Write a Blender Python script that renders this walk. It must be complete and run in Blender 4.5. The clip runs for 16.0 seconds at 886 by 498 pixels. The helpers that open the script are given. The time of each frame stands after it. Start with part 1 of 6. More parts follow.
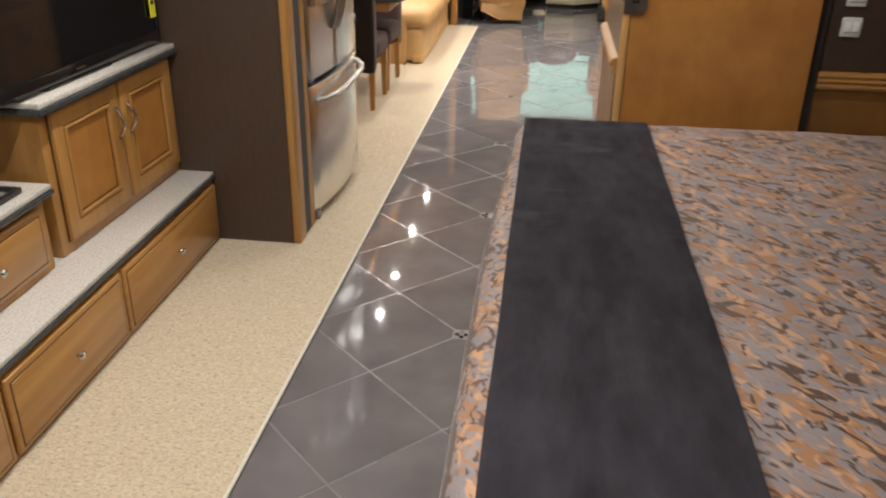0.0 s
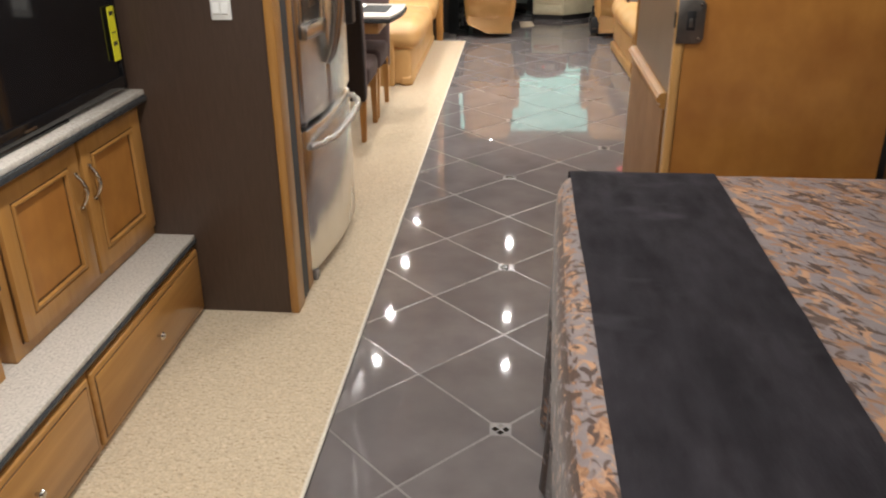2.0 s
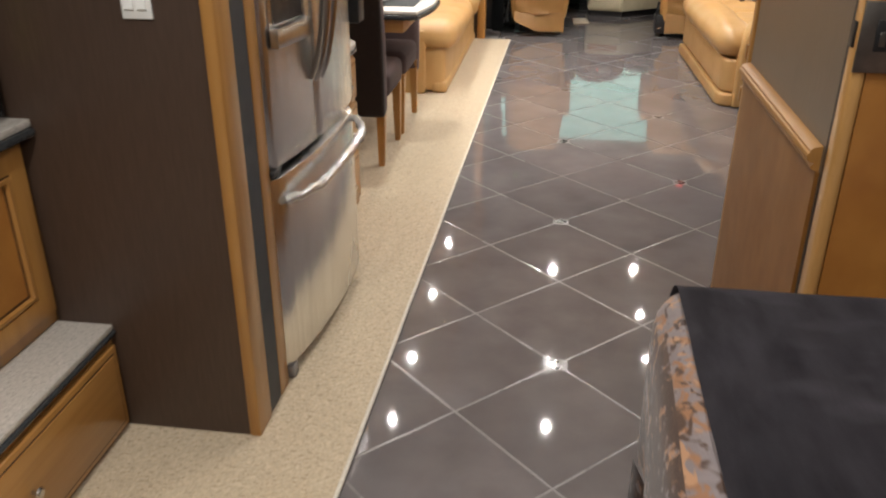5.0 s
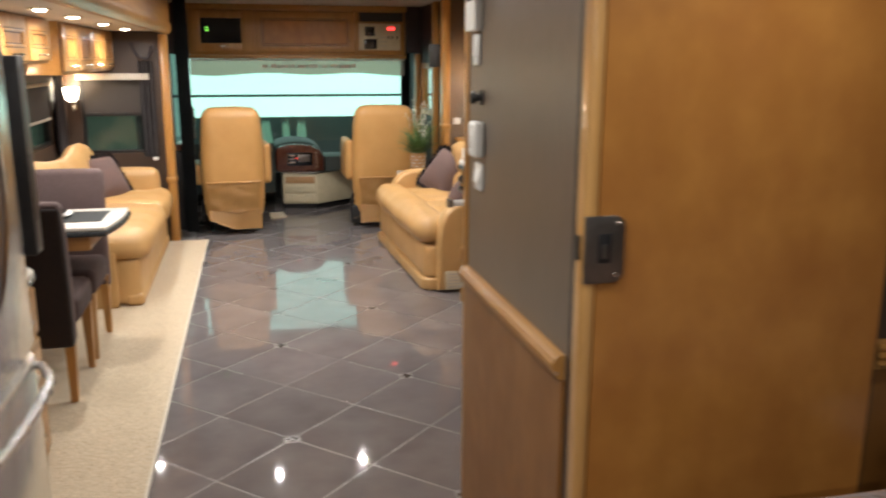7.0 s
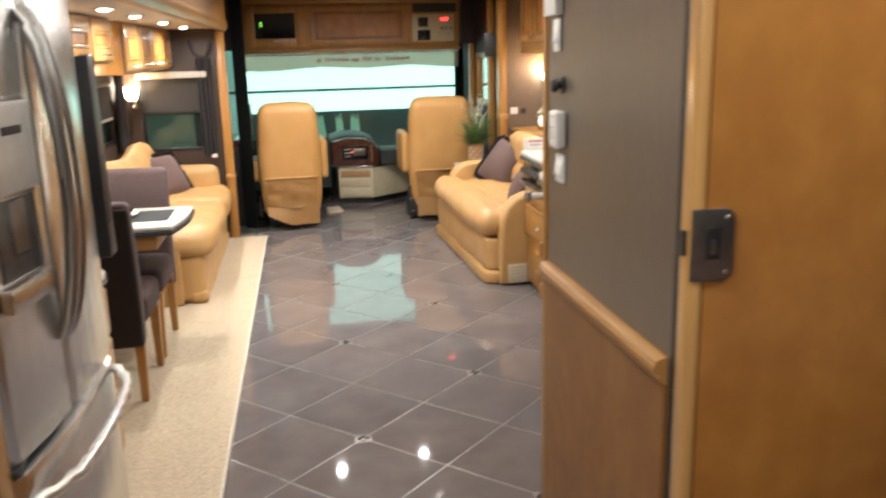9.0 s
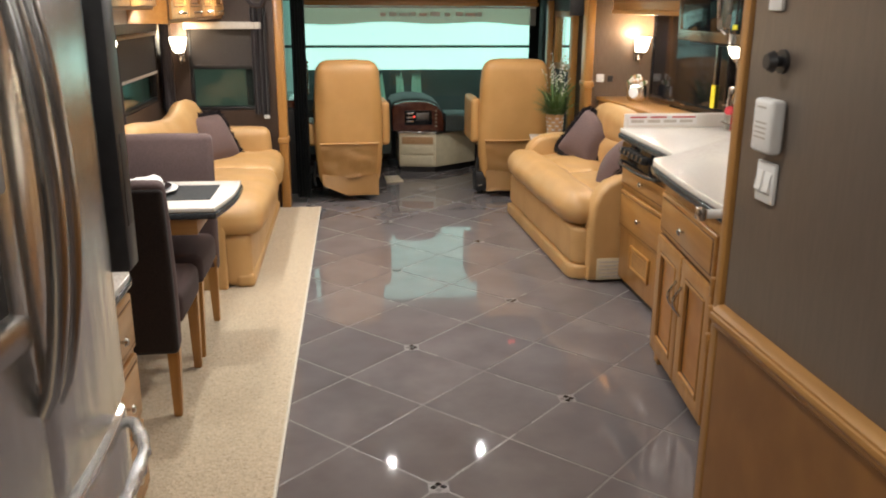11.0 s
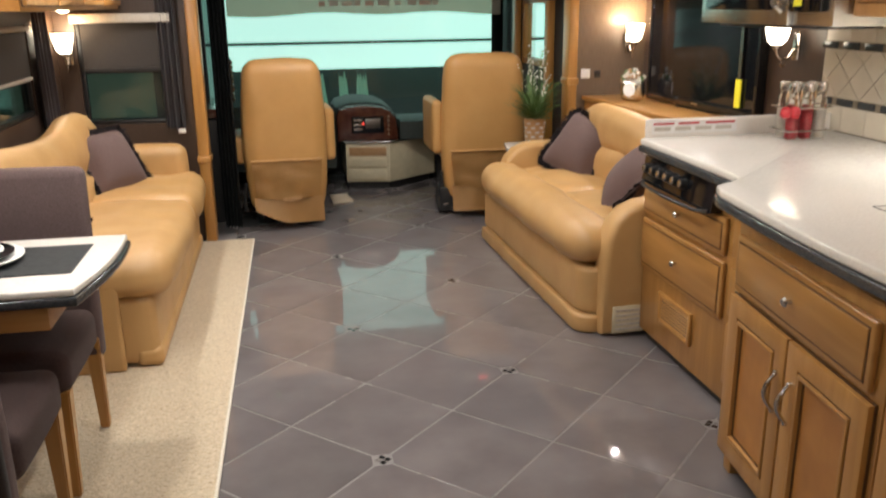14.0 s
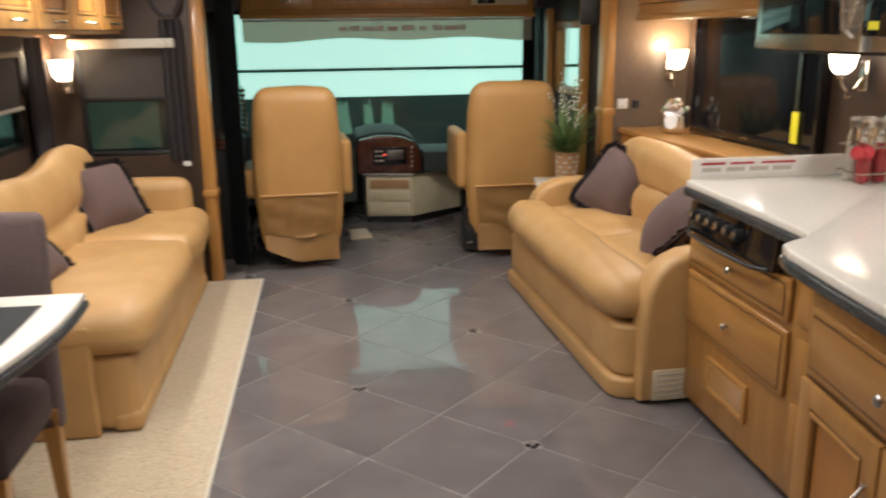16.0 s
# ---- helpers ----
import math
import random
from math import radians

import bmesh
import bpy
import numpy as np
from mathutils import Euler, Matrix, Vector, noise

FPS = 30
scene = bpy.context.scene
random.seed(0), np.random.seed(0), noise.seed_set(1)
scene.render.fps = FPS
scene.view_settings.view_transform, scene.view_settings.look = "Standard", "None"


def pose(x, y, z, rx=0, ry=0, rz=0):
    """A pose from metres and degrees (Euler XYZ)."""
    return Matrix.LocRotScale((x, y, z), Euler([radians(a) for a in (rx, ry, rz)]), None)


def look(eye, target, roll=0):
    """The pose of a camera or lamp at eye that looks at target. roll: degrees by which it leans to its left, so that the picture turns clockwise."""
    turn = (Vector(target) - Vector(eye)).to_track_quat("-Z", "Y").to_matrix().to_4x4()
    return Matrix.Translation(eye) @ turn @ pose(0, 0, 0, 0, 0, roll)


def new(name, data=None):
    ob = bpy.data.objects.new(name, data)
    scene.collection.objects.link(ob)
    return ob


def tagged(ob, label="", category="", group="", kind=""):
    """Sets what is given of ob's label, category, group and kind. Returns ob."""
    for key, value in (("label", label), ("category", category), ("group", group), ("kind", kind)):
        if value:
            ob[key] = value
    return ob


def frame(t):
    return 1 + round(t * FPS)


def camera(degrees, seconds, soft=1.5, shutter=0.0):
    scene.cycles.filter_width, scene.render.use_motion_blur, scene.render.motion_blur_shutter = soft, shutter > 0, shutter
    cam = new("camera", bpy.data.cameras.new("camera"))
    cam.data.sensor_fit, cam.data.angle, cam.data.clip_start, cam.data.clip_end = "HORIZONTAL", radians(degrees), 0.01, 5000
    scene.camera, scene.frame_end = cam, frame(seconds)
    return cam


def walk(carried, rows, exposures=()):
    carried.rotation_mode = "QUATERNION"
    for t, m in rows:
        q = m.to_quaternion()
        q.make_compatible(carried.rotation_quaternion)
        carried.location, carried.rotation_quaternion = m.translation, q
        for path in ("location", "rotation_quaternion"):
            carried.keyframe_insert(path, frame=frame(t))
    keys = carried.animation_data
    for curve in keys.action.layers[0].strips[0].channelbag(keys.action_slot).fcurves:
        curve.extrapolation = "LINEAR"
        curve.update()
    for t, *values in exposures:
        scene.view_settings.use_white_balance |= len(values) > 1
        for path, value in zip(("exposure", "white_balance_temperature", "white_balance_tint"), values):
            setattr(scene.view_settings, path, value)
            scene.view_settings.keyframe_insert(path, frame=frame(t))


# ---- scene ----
cam = camera(56.2, 16.0, soft=2.0, shutter=0.5)
PATH = [
    (0, (-0.058, 0.124, 1.59), (-0.274, 1.921, 0.739), 0.8),
    (0.5, (-0.089, 0.308, 1.586), (-0.374, 2.078, 0.699), 0.5),
    (1, (-0.197, 0.453, 1.578), (-0.323, 2.247, 0.702), 0.2),
    (1.5, (-0.267, 0.542, 1.588), (-0.353, 2.341, 0.718), -1.0),
    (2, (-0.29, 0.642, 1.593), (-0.449, 2.451, 0.753), -0.4),
    (2.5, (-0.266, 0.793, 1.59), (-0.483, 2.586, 0.732), -0.7),
    (3, (-0.26, 0.934, 1.595), (-0.555, 2.712, 0.728), 0.1),
    (3.2, (-0.271, 0.982, 1.596), (-0.594, 2.746, 0.711), 0.0),
    (5.5, (-0.417, 1.901, 1.434), (-0.586, 3.714, 0.607), 0.3),
    (6, (-0.486, 2.062, 1.468), (-0.326, 3.957, 0.851), -2.1),
    (6.5, (-0.483, 2.038, 1.481), (-0.15, 3.94, 0.963), -0.5),
    (7, (-0.413, 1.895, 1.51), (0.03, 3.792, 1.059), 0.2),
    (7.5, (-0.296, 1.736, 1.515), (0.319, 3.591, 1.087), 2.7),
    (8, (-0.28, 1.685, 1.545), (0.353, 3.54, 1.148), 0.2),
    (8.5, (-0.375, 1.811, 1.511), (0.054, 3.714, 1.071), 0.4),
    (9, (-0.479, 2.0, 1.505), (-0.152, 3.916, 1.034), -1.5),
    (9.2, (-0.52, 2.039, 1.498), (-0.241, 3.952, 0.986), -1.7),
    (11.3, (-0.574, 2.823, 1.493), (-0.356, 4.727, 0.922), 0.3),
    (11.5, (-0.596, 2.891, 1.483), (-0.354, 4.789, 0.903), -0.4),
    (12, (-0.579, 3.072, 1.464), (-0.388, 4.969, 0.857), -0.3),
    (12.5, (-0.507, 3.286, 1.451), (-0.385, 5.182, 0.827), 0.5),
    (13, (-0.487, 3.49, 1.439), (-0.419, 5.407, 0.873), -0.4),
    (13.5, (-0.506, 3.663, 1.437), (-0.257, 5.604, 1.024), -3.0),
    (14, (-0.53, 3.828, 1.412), (-0.183, 5.713, 0.843), -0.7),
    (14.5, (-0.485, 3.964, 1.406), (-0.296, 5.857, 0.79), -0.3),
    (15, (-0.423, 4.078, 1.398), (-0.315, 5.984, 0.803), 0.1),
    (15.5, (-0.365, 4.14, 1.419), (-0.291, 6.067, 0.89), -3.9),
    (16, (-0.392, 4.224, 1.401), (-0.122, 6.139, 0.89), -0.7),
]
EXPOSURE = [(0, 0.33), (3.0, 0.34), (5.5, 0.12), (7.5, 0.12), (8.0, 0.28), (9.0, 0.36), (11.5, -0.2), (13.5, -0.24), (14.5, -0.38), (15.5, -0.46), (16, -0.41)]
walk(cam, [(t, look(eye, target, roll)) for t, eye, target, roll in PATH], EXPOSURE)

# world: a dim exhibition hall outside
world = bpy.data.worlds.new("hall")
scene.world = world
world.use_nodes = True
world.node_tree.nodes["Background"].inputs[0].default_value = (0.35, 0.5, 0.46, 1)
world.node_tree.nodes["Background"].inputs[1].default_value = 0.06

WARM = (1.0, 0.97, 0.93)


def down_light(x, y, z, watts, size=0.032, spread=172):
    """A lamp in a recessed ceiling can."""
    data = bpy.data.lights.new("can_lamp", "AREA")
    data.shape, data.size, data.energy, data.color, data.spread = "DISK", size, watts, WARM, radians(spread)
    ob = new("can_lamp", data)
    ob.matrix_world = pose(x, y, z)
    return ob


def bulb(x, y, z, watts):
    data = bpy.data.lights.new("bulb", "POINT")
    data.energy, data.color, data.shadow_soft_size = watts, (1.0, 0.78, 0.52), 0.04
    ob = new("bulb", data)
    ob.location = (x, y, z)
    return ob


TRAY_CANS = [(-0.29, y) for y in (6.2, 6.98, 8.53)] + [(0.44, y) for y in (6.18, 7.12, 7.8, 8.66)]
SOFFIT_CANS = [(-1.23, y) for y in (5.74, 6.44, 7.38, 8.33)]
# Unseen lamps added to brighten the hallway and the bedroom.
ADDED_HALL_CANS = [(-0.35, 4.35, 7), (-0.35, 3.1, 4.8)]
ADDED_BED_CANS = [(0.6, 2.95, 4.5), (1.2, 1.2, 1.5), (-1.1, 1.0, 12), (-1.1, 2.4, 13), (-0.3, -0.4, 8), (-0.3, 1.0, 10)]
CABINET_CANS = [(1.45, 8.4, 1.455), (1.5, 7.85, 1.455), (1.55, 5.7, 1.335), (1.55, 6.2, 1.335), (1.55, 5.1, 1.335), (-1.62, 8.5, 1.40)]
SCONCES = [(-1.66, 6.76, 1.255, 90), (-1.73, 8.87, 1.195, 0), (1.635, 8.87, 1.195, 0), (1.63, 7.29, 1.245, -90)]
CEIL, SOFFIT = 2.0, 1.70
for x, y in TRAY_CANS:
    down_light(x, y, CEIL - 0.019, (9 if x < 0 else 6.8) * (1.5 if y > 8 else 1.0))
for x, y, watts in ADDED_HALL_CANS:
    down_light(x, y, CEIL - 0.019, watts)
for x, y in SOFFIT_CANS:
    down_light(x, y, SOFFIT - 0.019, 8.3)
for x, y, watts in ADDED_BED_CANS:
    down_light(x, y, CEIL - 0.019, watts)
for x, y, z in CABINET_CANS:
    down_light(x, y, z - 0.019, 4 if x > 0 else 0.35)

# ------------------------------------------------------------------ materials


def mat(name, c1, c2, scale=8.0, stretch=(1, 1, 1), rough=0.5, metal=0.0, bump=0.1, fine=60.0, c3=None, big=1.5,
        mottle=0.35, coat=0.0, spec=0.5, rvar=0.08, sheen=0.0, rand=0.0, kind="noise", dist=0.002, detail=5.0):
    """A surface with grain at one scale, mottling at a larger one and fine relief."""
    m = bpy.data.materials.new(name)
    m.use_nodes = True
    nt = m.node_tree
    N, L = nt.nodes, nt.links
    b = N["Principled BSDF"]
    b.inputs["Roughness"].default_value, b.inputs["Metallic"].default_value = rough, metal
    b.inputs["Specular IOR Level"].default_value = spec
    b.inputs["Coat Weight"].default_value, b.inputs["Coat Roughness"].default_value = coat, 0.12
    b.inputs["Sheen Weight"].default_value = sheen
    co = N.new("ShaderNodeTexCoord")
    mp = N.new("ShaderNodeMapping")
    mp.inputs["Scale"].default_value = stretch
    L.new(co.outputs["Object"], mp.inputs["Vector"])
    src = mp.outputs["Vector"]
    if rand:
        oi = N.new("ShaderNodeObjectInfo")
        mul = N.new("ShaderNodeMath")
        mul.operation = "MULTIPLY"
        mul.inputs[1].default_value = 37.0
        add = N.new("ShaderNodeVectorMath")
        L.new(oi.outputs["Random"], mul.inputs[0])
        L.new(mp.outputs["Vector"], add.inputs[0])
        L.new(mul.outputs[0], add.inputs[1])
        src = add.outputs[0]
    if kind == "voronoi":
        g = N.new("ShaderNodeTexVoronoi")
        g.inputs["Scale"].default_value = scale
        gout = g.outputs["Distance"]
    else:
        g = N.new("ShaderNodeTexNoise")
        g.inputs["Scale"].default_value, g.inputs["Detail"].default_value = scale, detail
        gout = g.outputs[0]
    L.new(src, g.inputs["Vector"])
    ramp = N.new("ShaderNodeValToRGB")
    ramp.color_ramp.elements[0].position, ramp.color_ramp.elements[1].position = 0.32, 0.68
    ramp.color_ramp.elements[0].color, ramp.color_ramp.elements[1].color = (*c1, 1), (*c2, 1)
    L.new(gout, ramp.inputs[0])
    n2 = N.new("ShaderNodeTexNoise")
    n2.inputs["Scale"].default_value, n2.inputs["Detail"].default_value = big, 3
    L.new(src if rand else co.outputs["Object"], n2.inputs["Vector"])
    mix = N.new("ShaderNodeMix")
    mix.data_type = "RGBA"
    mr = N.new("ShaderNodeMapRange")
    mr.inputs[1].default_value, mr.inputs[2].default_value, mr.inputs[4].default_value = 0.35, 0.7, mottle
    L.new(n2.outputs[0], mr.inputs[0])
    L.new(mr.outputs[0], mix.inputs[0])
    L.new(ramp.outputs[0], mix.inputs[6])
    mix.inputs[7].default_value = (*(c3 or c1), 1)
    col = mix.outputs[2]
    if rand:
        hsv = N.new("ShaderNodeHueSaturation")
        mv = N.new("ShaderNodeMapRange")
        mv.inputs[3].default_value, mv.inputs[4].default_value = 1 - rand, 1 + rand
        L.new(oi.outputs["Random"], mv.inputs[0])
        L.new(mv.outputs[0], hsv.inputs["Value"])
        L.new(col, hsv.inputs["Color"])
        col = hsv.outputs[0]
    L.new(col, b.inputs["Base Color"])
    rr = N.new("ShaderNodeMapRange")
    rr.inputs[3].default_value, rr.inputs[4].default_value = max(0.02, rough - rvar), min(1, rough + rvar)
    L.new(n2.outputs[0], rr.inputs[0])
    L.new(rr.outputs[0], b.inputs["Roughness"])
    if bump:
        nf = N.new("ShaderNodeTexNoise")
        nf.inputs["Scale"].default_value, nf.inputs["Detail"].default_value = fine, 4
        L.new(src, nf.inputs["Vector"])
        bp = N.new("ShaderNodeBump")
        bp.inputs["Strength"].default_value, bp.inputs["Distance"].default_value = bump, dist
        L.new(nf.outputs[0], bp.inputs["Height"])
        L.new(bp.outputs[0], b.inputs["Normal"])
    return m


def flecks(m, color, scale, stretch, lo, hi):
    """Scattered flecks of another yarn, or paler crease lines, over a surface made by mat()."""
    N, L = m.node_tree.nodes, m.node_tree.links
    b = N["Principled BSDF"]
    under = b.inputs["Base Color"].links[0].from_socket
    co, mp, n, r, mx = (N.new("ShaderNode" + k) for k in ("TexCoord", "Mapping", "TexNoise", "MapRange", "Mix"))
    mp.inputs["Scale"].default_value = stretch
    n.inputs["Scale"].default_value, n.inputs["Detail"].default_value = scale, 2
    r.inputs[1].default_value, r.inputs[2].default_value = lo, hi
    mx.data_type = "RGBA"
    mx.inputs[7].default_value = (*color, 1)
    L.new(co.outputs["Object"], mp.inputs["Vector"])
    L.new(mp.outputs[0], n.inputs["Vector"])
    L.new(n.outputs[0], r.inputs[0])
    L.new(r.outputs[0], mx.inputs[0])
    L.new(under, mx.inputs[6])
    L.new(mx.outputs[2], b.inputs["Base Color"])


def glow(name, color, strength):
    m = bpy.data.materials.new(name)
    m.use_nodes = True
    b = m.node_tree.nodes["Principled BSDF"]
    b.inputs["Base Color"].default_value = (*color, 1)
    b.inputs["Emission Color"].default_value, b.inputs["Emission Strength"].default_value = (*color, 1), strength
    return m


def pane_glass(name, color, rough=0.0):
    m = bpy.data.materials.new(name)
    m.use_nodes = True
    b = m.node_tree.nodes["Principled BSDF"]
    b.inputs["Base Color"].default_value = (*color, 1)
    b.inputs["Transmission Weight"].default_value, b.inputs["Roughness"].default_value = 1.0, rough
    b.inputs["IOR"].default_value = 1.45
    return m


OAK1, OAK2, OAK3 = (0.37, 0.175, 0.044), (0.46, 0.236, 0.067), (0.27, 0.118, 0.028)
oak_v = mat("oak_upright", OAK1, OAK2, 4, (9, 9, 0.7), 0.32, bump=0.12, fine=26, c3=OAK3, mottle=0.45, coat=0.25, rand=0.06)
oak_h = mat("oak_level", OAK1, OAK2, 4, (0.7, 9, 9), 0.32, bump=0.12, fine=26, c3=OAK3, mottle=0.45, coat=0.25, rand=0.06)
oak_y = mat("oak_along", OAK1, OAK2, 4, (9, 0.7, 9), 0.32, bump=0.12, fine=26, c3=OAK3, mottle=0.45, coat=0.25, rand=0.06)
oak_panel = mat("maple_panel", (0.37, 0.158, 0.034), (0.445, 0.20, 0.046), 5, (3, 3, 1.6), 0.34, bump=0.05, fine=20, c3=(0.29, 0.108, 0.024), big=8.0, mottle=0.6, coat=0.2)
# Groove glaze; the same brown also draws the shadow round the doors.
glaze_shade_mat = mat("brown_glaze_and_shade", (0.055, 0.022, 0.007), (0.11, 0.046, 0.014), 20, rough=0.5, bump=0.1)
edge_oak = mat("lacquered_oak_edge", (0.50, 0.27, 0.085), (0.60, 0.34, 0.12), 4, (9, 9, 0.7), 0.3, bump=0.12, fine=26, c3=OAK3, mottle=0.3, coat=0.9)
rail_oak = mat("oak_rail", OAK1, OAK2, 4, (9, 0.7, 9), 0.5, bump=0.12, fine=26, c3=OAK3, mottle=0.45)
wainscot = mat("maple_wainscot", (0.21, 0.088, 0.018), (0.265, 0.117, 0.026), 5, (3, 3, 1.6), 0.45, bump=0.05, fine=20, c3=(0.18, 0.075, 0.018), big=7.0, mottle=0.6, coat=0.05)
laminate = mat("brown_laminate", (0.052, 0.031, 0.021), (0.068, 0.042, 0.029), 30, (6, 6, 0.5), 0.42, bump=0.15, fine=40, mottle=0.3)
grey_laminate = mat("grey_brown_laminate", (0.10, 0.078, 0.060), (0.13, 0.10, 0.078), 30, (6, 6, 0.5), 0.35, bump=0.15, fine=40, mottle=0.3, spec=0.85)
# Lighter, warmer copy of the grey laminate; the sconce's light is in its colour.
sconce_lit_laminate = mat("sconce_lit_brown_laminate", (0.14, 0.098, 0.066), (0.175, 0.124, 0.085), 30, (6, 6, 0.5), 0.38, bump=0.15, fine=40, mottle=0.3)
seal_grey = mat("charcoal_seal", (0.030, 0.034, 0.040), (0.045, 0.050, 0.058), 20, rough=0.6, bump=0.15)
dark_trim = mat("dark_trim", (0.02, 0.018, 0.018), (0.03, 0.027, 0.026), 20, rough=0.5, bump=0.1)
black_gloss = mat("black_gloss", (0.006, 0.006, 0.007), (0.010, 0.010, 0.011), 6, rough=0.08, bump=0.0, rvar=0.03)
screen_mat = mat("dark_screen", (0.005, 0.005, 0.006), (0.008, 0.008, 0.009), 6, rough=0.07, bump=0.0, rvar=0.02, spec=0.5)
black_plastic = mat("black_plastic", (0.012, 0.012, 0.013), (0.02, 0.02, 0.021), 30, rough=0.38, bump=0.12, fine=200)
tile_mat = mat("grey_porcelain", (0.138, 0.122, 0.122), (0.19, 0.17, 0.169), 5, rough=0.036, bump=0.010, fine=9, c3=(0.112, 0.10, 0.101), big=2.2, mottle=0.5, spec=0.55, rvar=0.012, rand=0.06, dist=0.004)
grout_mat = mat("grout", (0.176, 0.158, 0.153), (0.216, 0.196, 0.188), 60, rough=0.28, bump=0.05, fine=120)
mosaic_light = mat("grey_mosaic", (0.17, 0.155, 0.15), (0.22, 0.20, 0.19), 40, rough=0.2, bump=0.05, rand=0.1)
carpet_mat = mat("beige_carpet", (0.48, 0.39, 0.27), (0.68, 0.57, 0.41), 90, (1, 1.0, 1), 0.95, bump=0.8, fine=120, c3=(0.46, 0.37, 0.25), big=34, mottle=0.5, sheen=0.3, spec=0.1, dist=0.006)
flecks(carpet_mat, (0.36, 0.27, 0.17), 85, (0.6, 1.4, 1.0), 0.56, 0.68)
pile_mat = mat("carpet_pile", (0.56, 0.46, 0.32), (0.70, 0.59, 0.43), 60, rough=0.95, bump=0.0, c3=(0.58, 0.45, 0.30), big=6, mottle=0.5, spec=0.1)
cord_mat = mat("cream_binding", (0.62, 0.57, 0.48), (0.75, 0.70, 0.60), 90, rough=0.8, bump=0.4, fine=200)
stone_mat = mat("speckled_solid_surface", (0.42, 0.385, 0.34), (0.64, 0.59, 0.535), 120, rough=0.22, bump=0.02, c3=(0.54, 0.50, 0.44), big=60, mottle=0.7, detail=2)
worktop_mat = mat("cream_solid_surface", (0.68, 0.64, 0.58), (0.79, 0.75, 0.69), 150, rough=0.16, bump=0.015, c3=(0.72, 0.68, 0.62), big=60, mottle=0.6, detail=2)
stone_edge = mat("dark_stone_edge", (0.028, 0.032, 0.036), (0.06, 0.066, 0.07), 120, rough=0.18, bump=0.03)
leather = mat("tan_leather", (0.46, 0.272, 0.105), (0.53, 0.32, 0.13), 6, rough=0.42, bump=0.25, fine=140, c3=(0.41, 0.235, 0.087), big=4, mottle=0.5, dist=0.0015)
leather_seat = mat("tan_seat_leather", (0.43, 0.235, 0.078), (0.49, 0.272, 0.095), 6, rough=0.48, bump=0.3, fine=160, c3=(0.39, 0.195, 0.052), big=4, mottle=0.4, dist=0.0015)
chair_fabric = mat("mauve_grey_weave", (0.088, 0.060, 0.057), (0.130, 0.092, 0.089), 220, rough=0.85, bump=0.5, fine=300, c3=(0.10, 0.070, 0.067), big=5, mottle=0.4, sheen=0.06, spec=0.12)
chair_seat = mat("dark_mauve_seat_weave", (0.045, 0.028, 0.026), (0.070, 0.046, 0.043), 220, rough=0.85, bump=0.5, fine=300, c3=(0.05, 0.033, 0.031), big=5, mottle=0.4, sheen=0.05, spec=0.12)
chair_dark = mat("dark_brown_weave", (0.017, 0.0115, 0.010), (0.030, 0.021, 0.019), 220, rough=0.7, bump=0.4, fine=300, sheen=0.2, spec=0.12)
pillow_fabric = mat("mauve_cotton", (0.105, 0.068, 0.064), (0.145, 0.098, 0.09), 260, rough=0.85, bump=0.4, fine=320, c3=(0.12, 0.08, 0.073), big=6, mottle=0.4, sheen=0.08, spec=0.12)
fringe_mat = mat("black_fringe", (0.008, 0.006, 0.007), (0.022, 0.017, 0.017), 80, rough=0.9, bump=0.6, fine=120, spec=0.12)
steel = mat("brushed_steel", (0.50, 0.49, 0.47), (0.60, 0.59, 0.57), 40, (0.4, 20, 20), 0.24, metal=1.0, bump=0.05, fine=60, big=2.5, mottle=0.25, rvar=0.07)
nickel = mat("satin_nickel", (0.55, 0.52, 0.48), (0.62, 0.59, 0.55), 30, rough=0.22, metal=1.0, bump=0.03)
pewter = mat("pewter_latch", (0.20, 0.185, 0.17), (0.26, 0.24, 0.22), 30, rough=0.38, metal=1.0, bump=0.1)
white_plastic = mat("white_plastic", (0.70, 0.69, 0.66), (0.77, 0.76, 0.73), 20, rough=0.35, bump=0.04)
ceiling_mat = mat("cream_ceiling", (0.58, 0.53, 0.46), (0.66, 0.61, 0.54), 30, rough=0.65, bump=0.25, fine=140)
cream_paint = mat("cream_panel", (0.56, 0.49, 0.33), (0.64, 0.56, 0.39), 20, rough=0.4, bump=0.1, fine=120)
curtain_mat = mat("dark_mauve_curtain", (0.028, 0.020, 0.022), (0.045, 0.034, 0.036), 120, rough=0.85, bump=0.3, fine=200, sheen=0.2)
drape_mat = mat("black_drape", (0.010, 0.012, 0.013), (0.020, 0.023, 0.024), 60, rough=0.8, bump=0.3)
shade_mat = mat("taupe_shade", (0.036, 0.030, 0.026), (0.050, 0.042, 0.037), 200, rough=0.7, bump=0.2)
cream_shade = mat("cream_blind", (0.45, 0.41, 0.35), (0.53, 0.49, 0.42), 60, rough=0.7, bump=0.2)
burl = mat("burl_veneer", (0.045, 0.012, 0.008), (0.10, 0.032, 0.018), 14, rough=0.15, bump=0.02, coat=0.6)
yellow_tag = mat("yellow_card", (0.72, 0.66, 0.02), (0.78, 0.72, 0.04), 20, rough=0.6, bump=0.02)
white_card = mat("white_card", (0.70, 0.69, 0.67), (0.76, 0.75, 0.73), 30, rough=0.7, bump=0.05)
red_mat = mat("red_plastic", (0.42, 0.02, 0.03), (0.52, 0.04, 0.05), 30, rough=0.4, bump=0.05)
